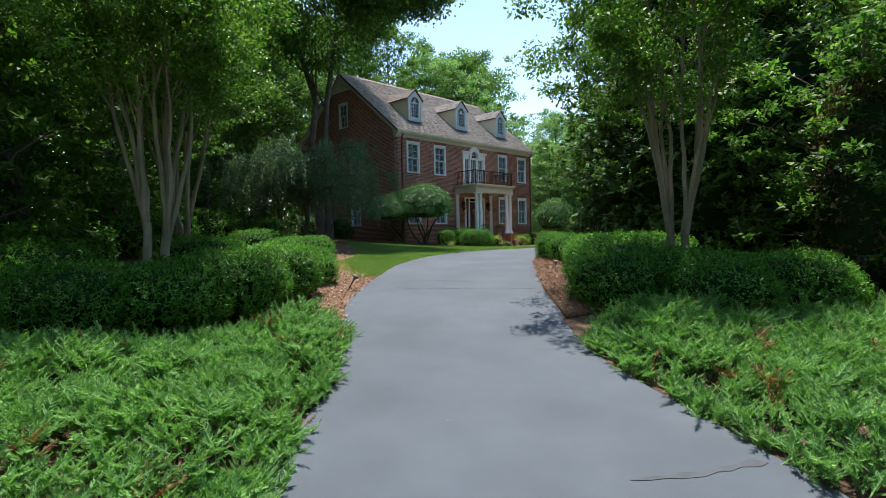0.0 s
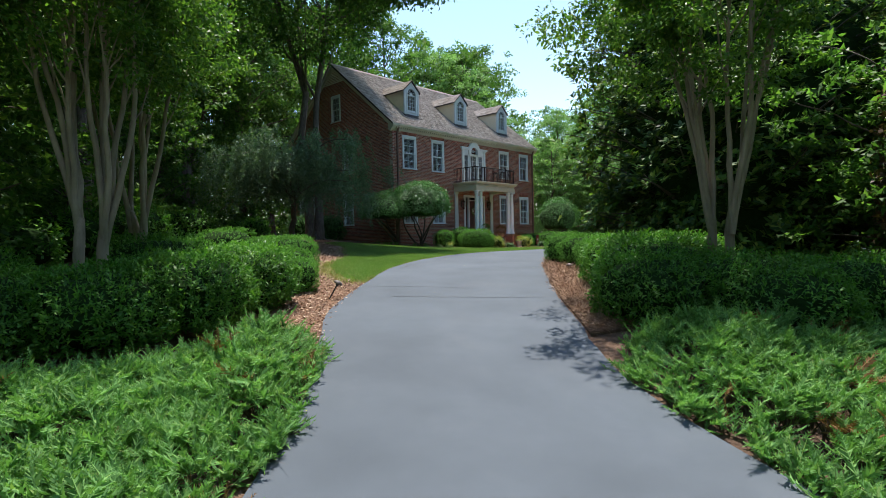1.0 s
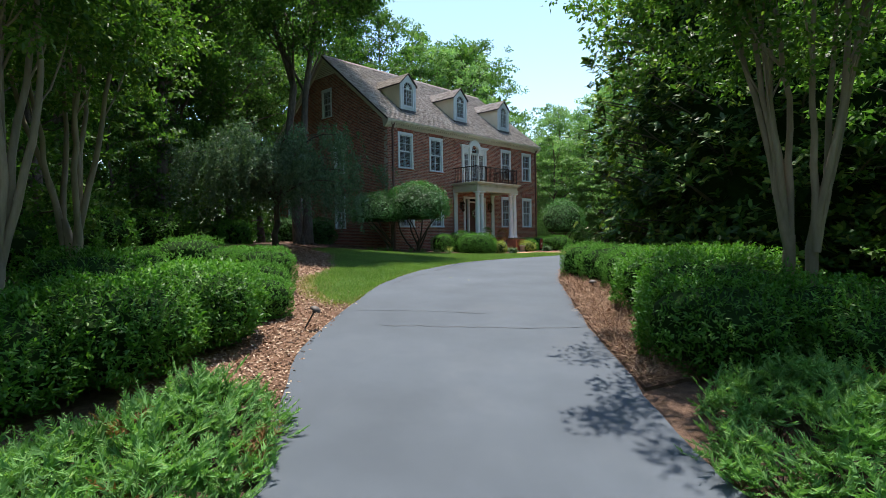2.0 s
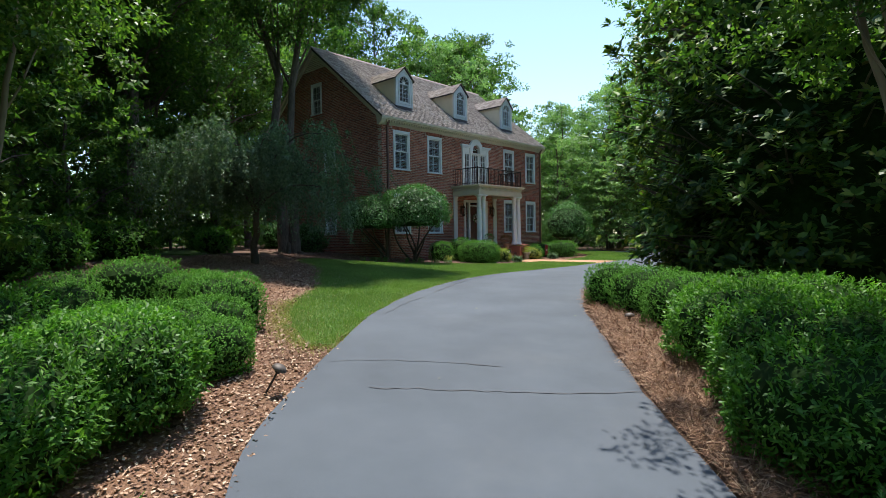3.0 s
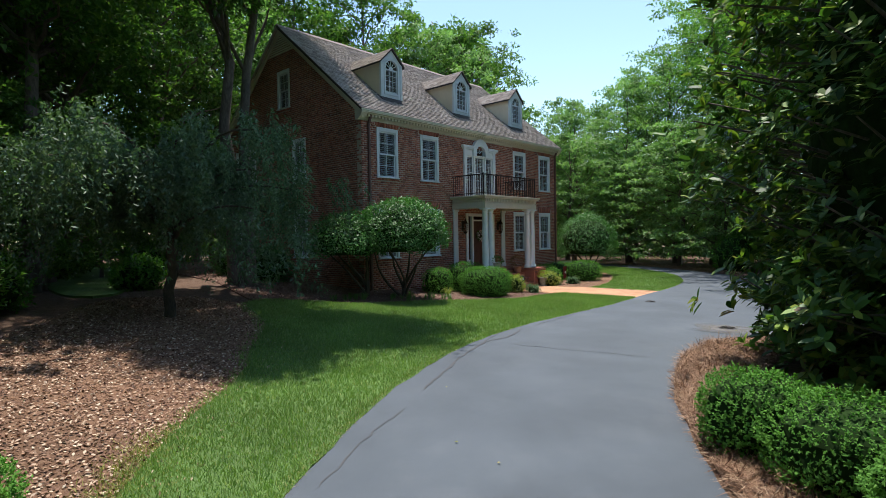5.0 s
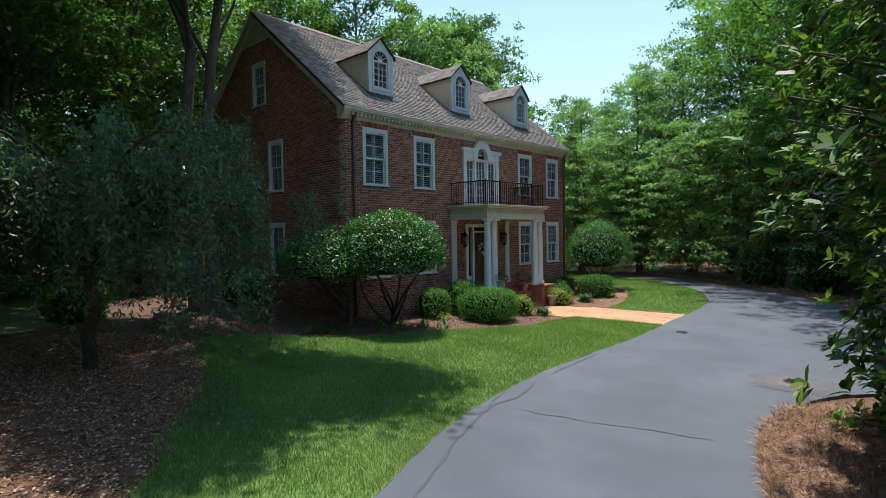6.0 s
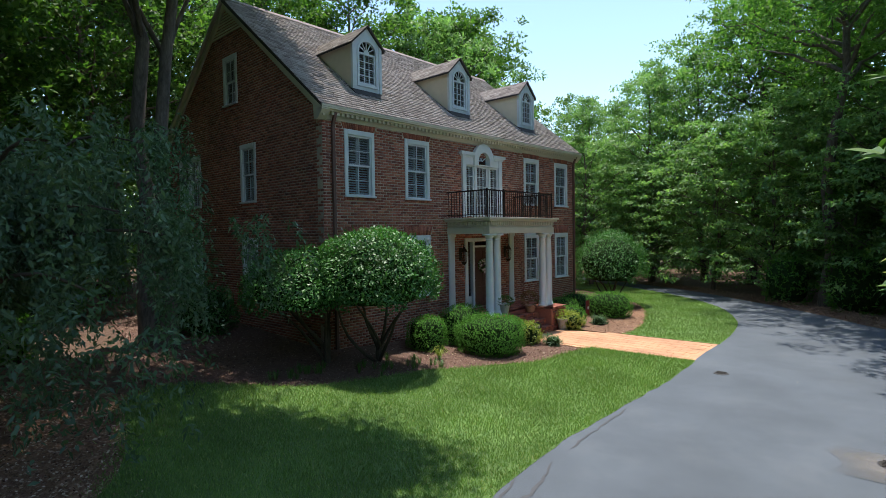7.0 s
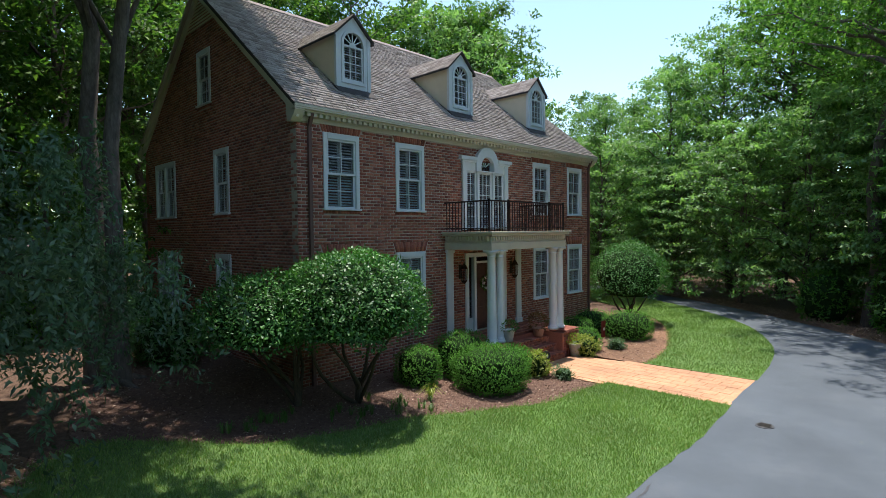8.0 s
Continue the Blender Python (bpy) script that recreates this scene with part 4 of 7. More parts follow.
for key, sg in (("roof_a", -1), ("roof_b", 1)):
    bm = bmesh.new()
    eave_y, slope = sg * (DW / 2 + 0.09), (DP - DE) / (DW / 2)
    zlo = DP - slope * (DW / 2 + 0.09)
    vs = []
    for dz in (0.0, -0.06):
        vs += [bm.verts.new(c) for c in ((DF + 0.07, eave_y, zlo + dz), (DF + 0.07, 0, DP + dz), (back_x, 0, DP + dz), (roof_x(zlo) - 0.12, eave_y, zlo + dz))]
    for q in ((0, 1, 2, 3), (7, 6, 5, 4), (0, 4, 5, 1), (1, 5, 6, 2), (2, 6, 7, 3), (3, 7, 4, 0)):
        bm.faces.new([vs[k] for k in q])
    bmesh.ops.recalc_face_normals(bm, faces=bm.faces)
    d_meshes[key] = data_of("dormer_roof", bm, M["flash"])
    # shingles on the small slope
    rng = np.random.default_rng(8)
    out_v, out_f, k = [], [], 0
    run = math.hypot(DW / 2 + 0.09, DP - zlo)
    for r in range(int(run / 0.12) + 1):
        t0, t1 = r * 0.12 / run, min(1.0, (r * 0.12 + 0.16) / run)
        x = DF + 0.085
        limit = roof_x(zlo + (DP - zlo) * t0) - 0.1
        while x > limit:
            w = rng.uniform(0.16, 0.34)
            a, b = x, max(x - w + 0.006, limit - 0.05)
            x -= w
            th = rng.choice([0.012, 0.02])
            row = [(a, eave_y * (1 - t0), zlo + (DP - zlo) * t0 + th), (b, eave_y * (1 - t0), zlo + (DP - zlo) * t0 + th), (b, eave_y * (1 - t1), zlo + (DP - zlo) * t1 + 0.004), (a, eave_y * (1 - t1), zlo + (DP - zlo) * t1 + 0.004),
                   (a, eave_y * (1 - t0), zlo + (DP - zlo) * t0 - 0.004), (b, eave_y * (1 - t0), zlo + (DP - zlo) * t0 - 0.004)]
            out_v += row
            out_f += [[k, k + 1, k + 2, k + 3], [k + 4, k + 5, k + 1, k]]
            k += 6
    d_meshes["sh_" + key] = mesh_data("shingles", np.array(out_v), np.array(out_f), M["shingle"])
bm = bmesh.new()
base_z = EAVE_Z + (EAVE_X - DF) * PITCH
for y0, y1 in ((-DW / 2 - 0.07, -DW / 2 - 0.005), (DW / 2 + 0.005, DW / 2 + 0.07)):
    prism(bm, [(DF + 0.10, base_z - 0.06), (DF + 0.10, base_z - 0.03), (roof_x(DE) - 0.05, DE + 0.01), (roof_x(DE) - 0.05, DE - 0.05)], y0, y1, "y")
prism(bm, [(DF + 0.005, base_z - 0.03), (DF + 0.005, base_z + 0.06), (DF + 0.03, base_z + 0.06), (DF + 0.22, base_z - 0.13), (DF + 0.22, base_z - 0.15)], -DW / 2 - 0.07, DW / 2 + 0.07, "y")
d_meshes["flashing"] = data_of("flashing", bm, M["flash"])
bm = bmesh.new()
sash_bars(bm, -0.32, 0.32, 7.29, 8.20, DF - 0.035, 3, 4, 0.05, 0.02)
for a in np.linspace(0, math.pi, 7)[1:-1]:
    ca, sa = math.cos(a), math.sin(a)
    vs = [bm.verts.new((x, r * ca - s * sa * 0.011, 8.22 + r * sa + s * ca * 0.011)) for x in (DF - 0.045, DF - 0.02) for r, s in ((0.09, -1), (0.32, -1), (0.32, 1), (0.09, 1))]
    for q in ((0, 1, 2, 3), (7, 6, 5, 4), (0, 4, 5, 1), (1, 5, 6, 2), (2, 6, 7, 3), (3, 7, 4, 0)):
        bm.faces.new([vs[k] for k in q])
prism(bm, [(0.10 * math.cos(a), 8.20 + 0.10 * math.sin(a)) for a in np.linspace(0, math.pi, 9)], DF - 0.045, DF - 0.018, "x")
d_meshes["sash"] = data_of("sash", bm, M["white"])
bm = bmesh.new()
prism(bm, arch_outline(0.64, 7.31, 8.22, 12), DF - 0.052, DF - 0.048, "x")
d_meshes["pane"] = data_of("pane", bm, M["glass"])
bm = bmesh.new()
louvre_set(bm, -0.31, -0.004, 7.31, 8.19, DF - 0.11)
louvre_set(bm, 0.004, 0.31, 7.31, 8.19, DF - 0.11)
d_meshes["shutter"] = data_of("shutter", bm, M["white"])
for y in (2.19, 6.32, 10.47):
    dm = arr_part("dormer", d_meshes["dormer"], house, "cream gabled dormer with an arched window")
    dm.location = (0, y, 0)
    for key, nm in (("casing", "casing"), ("cheek_a", "cheek"), ("cheek_b", "cheek"), ("board_a", "corner_board"), ("board_b", "corner_board"), ("roof_a", "dormer_roof"), ("roof_b", "dormer_roof"),
                    ("sh_roof_a", "shingles"), ("sh_roof_b", "shingles"), ("flashing", "flashing"), ("sash", "sash"), ("shutter", "shutter"), ("pane", "pane")):
        ob = arr_part(nm, d_meshes[key], dm, kind="stuff" if nm == "shingles" else "")
        if nm == "pane":
            ob.visible_shadow = False

# portico
PY0, PY1, PX = 4.60, 8.36, 1.78
bm = boxes((1.46, PX - 0.06, PY0 + 0.06, PY1 - 0.06, 2.86, 3.06), (0.0, 1.46, PY0 + 0.06, PY0 + 0.38, 2.86, 3.06), (0.0, 1.46, PY1 - 0.38, PY1 - 0.06, 2.86, 3.06))
part("architrave", bm, M["cream"], house, "cream portico beam", 0.006)
part("portico_ceiling", boxes((0.0, 1.46, PY0 + 0.38, PY1 - 0.38, 3.0, 3.05)), M["white"], house)
bm = boxes((0.0, PX - 0.09, PY0 + 0.09, PY1 - 0.09, 3.061, 3.22), (0.0, PX + 0.02, PY0 - 0.02, PY1 + 0.02, 3.24, 3.30), (0.0, PX + 0.07, PY0 - 0.07, PY1 + 0.07, 3.301, 3.36))
part("entablature", bm, M["cream"], house, "cream portico cornice", 0.005)
tooth = data_of("dentil", boxes((PX - 0.09, PX - 0.03, -0.028, 0.028, 3.12, 3.235)), M["cream"])
for y in np.arange(PY0 + 0.14, PY1 - 0.1, 0.105):
    arr_part("dentil", tooth, house).location = (0, float(y), 0)
tooth = data_of("dentil", boxes((-0.028, 0.028, PY0 + 0.03, PY0 + 0.09, 3.12, 3.235)), M["cream"])
for x in np.arange(0.1, PX - 0.12, 0.105):
    arr_part("dentil", tooth, house).location = (float(x), 0, 0)
bm = bmesh.new()
lathe(bm, [(0.165, 0.35), (0.165, 0.41), (0.15, 0.43), (0.145, 0.47), (0.128, 0.50), (0.126, 1.2), (0.118, 2.0), (0.105, 2.66), (0.122, 2.68), (0.108, 2.70), (0.112, 2.74), (0.142, 2.79), (0.142, 2.80)], 24)
box(bm, -0.155, 0.155, -0.155, 0.155, 2.80, 2.86)
col = data_of("column", bm, M["white"])
col.polygons.foreach_set("use_smooth", [len(p.vertices) == 4 and abs(p.normal.z) < 0.4 and p.area < 0.06 for p in col.polygons])
for y in (PY0 + 0.22, PY0 + 0.58, PY1 - 0.58, PY1 - 0.22):
    arr_part("column", col, house, "white turned column").location = (1.58, y, 0)
pil = data_of("pilaster", boxes((0.0, 0.06, -0.13, 0.13, 0.35, 2.76), (0.0, 0.09, -0.155, 0.155, 2.76, 2.86), (0.0, 0.085, -0.15, 0.15, 0.35, 0.50)), M["white"], 0.005)
for y in (PY0 + 0.24, PY1 - 0.24):
    arr_part("pilaster", pil, house).location = (0.004, y, 0)
# porch platform and steps of brick
bm = boxes((0.004, 1.20, 4.35, 8.62, -0.8, 0.27), (1.20, 1.96, 4.35, 5.60, -0.8, 0.27), (1.20, 1.96, 7.70, 8.62, -0.8, 0.27))
porch = part("porch", bm, M["brick"], house, "red brick porch floor with steps")
rows = []
for z in np.arange(-0.55, 0.26, COURSE):
    for y in np.arange(4.35, 8.6, BRICK):
        if 5.45 < y < 7.68:
            continue
        rows.append((y, min(y + BRICK - 0.011, 8.62), z, z + COURSE - 0.018))
v, f = brick_boxes(np.array(rows), 0.0, rng)
v[:, 0] += 1.975
paver = []
for x in np.arange(0.02, 2.0, 0.105):
    for y in np.arange(4.33, 8.62, 0.215):
        if x > 1.15 and 5.42 < y < 7.68:
            continue
        paver.append((y, min(y + 0.205, 8.64), x, x + 0.095))
pv, pf = brick_boxes(np.array(paver), 0.0, rng)
pv = np.stack([pv[:, 2], pv[:, 1], 0.345 + pv[:, 0]], 1)
arr_part("brickwork", mesh_data("brickwork", [v, pv], [f, pf[:, ::-1]], M["brick"]), porch, kind="stuff")
for k in range(3):
    z1 = 0.15 - k * 0.2
    x0, x1 = 1.10, 1.48 + k * 0.28
    st = part("step", boxes((x0, x1, 5.61, 7.69, z1 - 0.5, z1 - 0.06)), M["brick"], house, "red brick step")
    r = [(y, y + 0.068, z1 - 0.06, z1) for y in np.arange(5.62, 7.62, 0.076)]
    v, f = brick_boxes(np.array(r), 0.0, rng)
    v[:, 0] = np.where(v[:, 0] < -0.01, x1 - 0.30, x1 + 0.012)
    fr = np.array([(y, y + BRICK - 0.012, z1 - 0.2 + j * COURSE * 0.9, z1 - 0.2 + (j + 1) * COURSE * 0.9 - 0.014) for j in range(2) for y in np.arange(5.62, 7.5, BRICK)])
    rv, rf = brick_boxes(fr, 0.0, rng)
    rv[:, 0] += x1 + 0.004
    arr_part("brickwork", mesh_data("brickwork", [v, rv], [f, rf], M["brick"]), st, kind="stuff")

# entrance: surround, transom, sidelights, panelled door
bm = boxes((-0.10, 0.045, 5.52, 5.66, 0.35, 2.72), (-0.10, 0.045, 7.34, 7.48, 0.35, 2.72), (-0.10, 0.05, 5.66, 7.34, 2.60, 2.72), (-0.12, 0.03, 5.92, 6.02, 0.35, 2.60), (-0.12, 0.03, 6.98, 7.08, 0.35, 2.60), (-0.12, 0.035, 6.02, 6.98, 2.40, 2.46))
entry = part("door_surround", bm, M["white"], house, "white door surround with sidelights", 0.005)
bm = boxes((-0.12, -0.075, 6.02, 6.98, 0.37, 2.40))
for y0, y1 in ((6.12, 6.44), (6.56, 6.88)):
    for z0, z1 in ((0.5, 1.05), (1.18, 1.75), (1.88, 2.28)):
        box(bm, -0.08, -0.06, y0, y1, z0, z1)
door = part("front_door", bm, M["wood"], house, "dark red-brown panelled front door", 0.006)
bm = bmesh.new()
lathe(bm, [(0.008, 0), (0.028, 0.01), (0.03, 0.03), (0.012, 0.05)], 12)
bmesh.ops.rotate(bm, verts=bm.verts, matrix=Matrix.Rotation(math.pi / 2, 3, "Y"))
bmesh.ops.translate(bm, verts=bm.verts, vec=(-0.07, 6.12, 1.35))
part("door_knob", bm, M["bronze"], door)
for y0, y1, z0, z1 in ((5.66, 5.92, 0.75, 2.58), (7.08, 7.34, 0.75, 2.58), (6.02, 6.98, 2.46, 2.60)):
    g = part("pane", boxes((-0.085, -0.08, y0, y1, z0, z1)), M["glass"], entry)
    g.visible_shadow = False
part("sidelight_panel", boxes((-0.11, -0.06, 5.66, 5.92, 0.36, 0.75)), M["white"], entry)
part("sidelight_panel", boxes((-0.11, -0.06, 7.08, 7.34, 0.36, 0.75)), M["white"], entry)

# balcony door: three lights, arched middle, moulded head
bm = boxes((-0.12, 0.07, -1.08, -0.90, 0.0, 2.0), (-0.12, 0.07, 0.90, 1.08, 0.0, 2.0), (-0.12, 0.05, -0.42, -0.32, 0.0, 1.75), (-0.12, 0.05, 0.32, 0.42, 0.0, 1.75),
           (-0.12, 0.045, -0.90, -0.42, 1.75, 2.0), (-0.12, 0.045, 0.42, 0.90, 1.75, 2.0), (-0.02, 0.14, -1.20, -0.50, 2.06, 2.16), (-0.02, 0.14, 0.50, 1.20, 2.06, 2.16), (-0.02, 0.10, -1.12, -0.48, 2.0, 2.06), (-0.02, 0.10, 0.48, 1.12, 2.0, 2.06))
fd = part("balcony_door", bm, M["white"], house, "white balcony door with an arched head", 0.006)
fd.location = (0, 6.5, 3.42)
outer = [(-0.52, 1.75), (0.52, 1.75)] + [(0.52 * math.cos(a), 1.98 + 0.52 * math.sin(a)) for a in np.linspace(0, math.pi, 16)]
inner = [(-0.31, 1.78), (0.31, 1.78)] + [(0.31 * math.cos(a), 1.90 + 0.31 * math.sin(a)) for a in np.linspace(0, math.pi, 16)]
bm = ring_wall(bmesh.new(), outer, inner, -0.10, 0.12)
part("arch_head", bm, M["white"], fd)
bm = bmesh.new()
sash_bars(bm, -0.32, 0.32, 0.03, 1.75, -0.03, 3, 5, 0.06)
sash_bars(bm, -0.90, -0.42, 0.03, 1.75, -0.03, 2, 5, 0.05)
sash_bars(bm, 0.42, 0.90, 0.03, 1.75, -0.03, 2, 5, 0.05)
for a in np.linspace(0, math.pi, 6)[1:-1]:
    c_, s_ = math.cos(a), math.sin(a)
    prism(bm, [(0.06 * c_ - 0.01 * s_, 1.88 + 0.06 * s_ + 0.01 * c_), (0.33 * c_ - 0.01 * s_, 1.88 + 0.33 * s_ + 0.01 * c_), (0.33 * c_ + 0.01 * s_, 1.88 + 0.33 * s_ - 0.01 * c_), (0.06 * c_ + 0.01 * s_, 1.88 + 0.06 * s_ - 0.01 * c_)], -0.05, -0.02, "x")
part("sash", bm, M["white"], fd)
bm = bmesh.new()
for a, b in ((-0.32, 0.0), (0.0, 0.32), (-0.90, -0.42), (0.42, 0.90)):
    louvre_set(bm, a, b - 0.004, 0.05, 1.72, -0.12)
part("shutter", bm, M["white"], fd, "white louvred inner shutters")
bm = boxes((-0.045, -0.041, -0.90, -0.42, 0.05, 1.75), (-0.045, -0.041, 0.42, 0.90, 0.05, 1.75), (-0.045, -0.041, -0.32, 0.32, 0.05, 1.75))
prism(bm, inner, -0.06, -0.056, "x")
g = part("pane", bm, M["glass"], fd)
g.visible_shadow = False

# balcony railing
rail = part("railing", boxes((1.62, 1.66, PY0 + 0.05, PY1 - 0.05, 4.16, 4.20), (0.02, 1.62, PY0 + 0.05, PY0 + 0.09, 4.16, 4.20), (0.02, 1.62, PY1 - 0.09, PY1 - 0.05, 4.16, 4.20),
                             (1.63, 1.65, PY0 + 0.05, PY1 - 0.05, 3.44, 3.465), (0.02, 1.62, PY0 + 0.06, PY0 + 0.08, 3.44, 3.465), (0.02, 1.62, PY1 - 0.08, PY1 - 0.06, 3.44, 3.465)), M["rail"], house, "dark wrought-iron balcony railing")
bal = data_of("baluster", boxes((-0.009, 0.009, -0.009, 0.009, 3.36, 4.16)), M["rail"])
post = data_of("post", boxes((-0.02, 0.02, -0.02, 0.02, 3.36, 4.23)), M["rail"])
for y in np.arange(PY0 + 0.07, PY1 - 0.05, 0.112):
    arr_part("baluster", bal, rail).location = (1.64, float(y), 0)
for x in np.arange(0.10, 1.6, 0.112):
    for y in (PY0 + 0.07, PY1 - 0.07):
        arr_part("baluster", bal, rail).location = (float(x), y, 0)
for x, y in ((1.64, PY0 + 0.07), (1.64, PY1 - 0.07), (1.64, 5.5), (1.64, 7.5)):
    arr_part("post", post, rail).location = (x, y, 0)
for yc in (6.55, 7.0, 7.9):
    vs, fs = [], []
    for cy, cz, r0, turn in ((0.0, 3.80, 0.13, 1), (0.0, 3.62, 0.09, -1), (0.07, 3.95, 0.07, 1), (-0.07, 3.95, 0.07, -1), (0.06, 3.70, 0.06, 1), (-0.06, 3.86, 0.06, -1)):
        t = np.linspace(0, 4.2 * math.pi, 34)
        r = r0 * (1 - 0.75 * t / t[-1])
        pts = np.stack([np.full_like(t, 1.64), yc + cy + turn * r * np.cos(t), cz + r * np.sin(t)], 1)
        tv, tf = tube(pts, np.full(len(t), 0.008), 4)
        vs.append(tv)
        fs.append(tf)
    arr_part("scrollwork", mesh_data("scrollwork", vs, fs, M["rail"]), rail, "scrolled wrought-iron panel")

# downspouts and porch lanterns
for y in (0.30, WIDE - 0.2):
    bm = boxes((0.01, 0.085, y - 0.04, y + 0.04, -0.25, 5.75))
    prism(bm, [(0.01, 5.75), (0.085, 5.75), (0.21, 6.03), (0.14, 6.06)], y - 0.04, y + 0.04, "y")
    for z in (0.6, 2.4, 4.2):
        box(bm, 0.005, 0.095, y - 0.055, y + 0.055, z, z + 0.035)
    part("downspout", bm, M["downspout"], house, "brown metal downspout", 0.004)


def lantern(y):
    ln = tagged(empty("wall_lantern", 0.0, y, 1.95), "dark bronze wall lantern beside the front door", "lantern", "porch lanterns")
    bm = bmesh.new()
    lathe(bm, [(0.02, -0.10), (0.055, -0.07), (0.085, -0.04), (0.10, 0.0)], 6, 0.17)
    part("base", bm, M["bronze"], ln)
    bm = bmesh.new()
    lathe(bm, [(0.125, 0.33), (0.09, 0.40), (0.04, 0.46), (0.015, 0.50), (0.02, 0.54)], 6, 0.17)
    part("cap", bm, M["bronze"], ln)
    bm = bmesh.new()
    for k in range(6):
        a = k * math.pi / 3
        c_, s_ = math.cos(a), math.sin(a)
        vs = [bm.verts.new((0.17 + r * c_ + w * s_, r * s_ - w * c_, z)) for z, r in ((0.0, 0.10), (0.33, 0.12)) for w in (-0.008, 0.008)]
        bm.faces.new((vs[0], vs[1], vs[3], vs[2]))
    ob = part("bars", bm, M["bronze"], ln)
    bm = bmesh.new()
    lathe(bm, [(0.09, 0.0), (0.11, 0.33)], 6, 0.17)
    part("glass", bm, M["glass"], ln)
    bm = boxes((0.005, 0.03, -0.06, 0.06, 0.05, 0.45))
    part("back_plate", bm, M["bronze"], ln, bevel=0.006)
    tv, tf = tube([(0.02, 0, 0.40), (0.05, 0, 0.55), (0.13, 0, 0.60), (0.17, 0, 0.53)], [0.012] * 4, 6)
    arr_part("arm", mesh_data("arm", tv, tf, M["bronze"]), ln)
    return ln


lantern(5.30)
lantern(7.75)

# ---- plants ----
def blob(rx, ry, h, rng, boxy=2.6, lump=0.12, freq=1.6, n=2000, sink=0.45):
    """Points and outward directions on a lumpy rounded shrub that stands on z = 0."""
    d = unit(int(n * 1.6), rng)
    d = d[d[:, 2] > -0.80][:n]
    r = (np.abs(d) ** boxy).sum(1) ** (-1 / boxy)
    off = rng.uniform(0, 50, 3)
    bumps = np.array([noise.noise(Vector(q * freq) + Vector(off)) + 0.5 * noise.noise(Vector(q * freq * 2.7) + Vector(off)) for q in d * np.array([rx, ry, h]) * 1.6])
    r = r * (1 + lump * bumps)
    p = d * r[:, None] * np.array([rx, ry, h * (1 - sink)]) + np.array([0, 0, h * sink])
    out = d / np.array([rx, ry, h * (1 - sink)])
    out /= np.linalg.norm(out, axis=1)[:, None]
    return p, out


# solid dark lump that stands in for the shade within the foliage
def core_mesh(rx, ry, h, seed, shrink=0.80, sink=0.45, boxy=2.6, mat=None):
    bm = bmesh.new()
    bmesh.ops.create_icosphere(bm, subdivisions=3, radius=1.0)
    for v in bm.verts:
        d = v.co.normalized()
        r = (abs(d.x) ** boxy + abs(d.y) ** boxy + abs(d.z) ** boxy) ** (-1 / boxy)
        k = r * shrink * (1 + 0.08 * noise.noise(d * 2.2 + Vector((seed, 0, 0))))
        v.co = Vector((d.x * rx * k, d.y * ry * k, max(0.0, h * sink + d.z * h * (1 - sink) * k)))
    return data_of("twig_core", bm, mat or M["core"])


def shrub(name, x, y, rx, ry, h, count, leaf, mat, label, category="shrub", group="", rz=0.0, boxy=2.6, lump=0.12, droop=0.0, freq=1.6, seed=None, sprig=5):
    """A shrub of many leafy sprigs round a solid core, coloured dark for inner shade."""
    rng = np.random.default_rng(int(abs(x * 131 + y * 17) * 10) if seed is None else seed)
    ob = tagged(empty(name, x, y, gz(x, y) - 0.03, rz), label, category, group)
    p, out = blob(rx, ry, h, rng, boxy, lump, freq, max(40, count // sprig))
    n = len(p)
    p = p - out * (rng.uniform(0, 1, n) ** 2 * 0.13 * min(rx, h))[:, None] + out * (rng.uniform(0, 1, n) ** 4 * 0.05)[:, None]
    axis = out * 0.6 + unit(n, rng) * 0.45 + np.array([0, 0, 0.45 - droop])
    axis /= np.linalg.norm(axis, axis=1)[:, None]
    step = np.tile(np.linspace(0, 1, sprig), n)[:, None]
    a2, o2 = np.repeat(axis, sprig, 0), np.repeat(out, sprig, 0)
    q = np.repeat(p, sprig, 0) + a2 * (step - 0.6) * leaf[0] * 1.5
    q[:, 2] = np.maximum(q[:, 2], 0.02)
    d = a2 * (0.35 if leaf[0] < 0.05 else 0.75) + unit(len(q), rng)
    v, f = leaves(q, d, o2 * 0.9 + unit(len(q), rng) * 0.45 + np.array([0, 0, 0.75]), leaf[0], leaf[1], rng, plain=leaf[0] < 0.05)
    arr_part("foliage", mesh_data("foliage", v, f, mat), ob, kind="stuff")
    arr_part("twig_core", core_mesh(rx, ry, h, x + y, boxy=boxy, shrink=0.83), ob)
    return ob


def branch_path(a, b, rng, bend=0.1, n=6):
    a, b = np.asarray(a, float), np.asarray(b, float)
    t = np.linspace(0, 1, n)[:, None]
    length = np.linalg.norm(b - a)
    off = rng.normal(size=(1, 3)) * bend * length
    return a + (b - a) * t + off * np.sin(np.pi * t) + rng.normal(size=(n, 3)) * 0.012 * length * np.sin(np.pi * t)


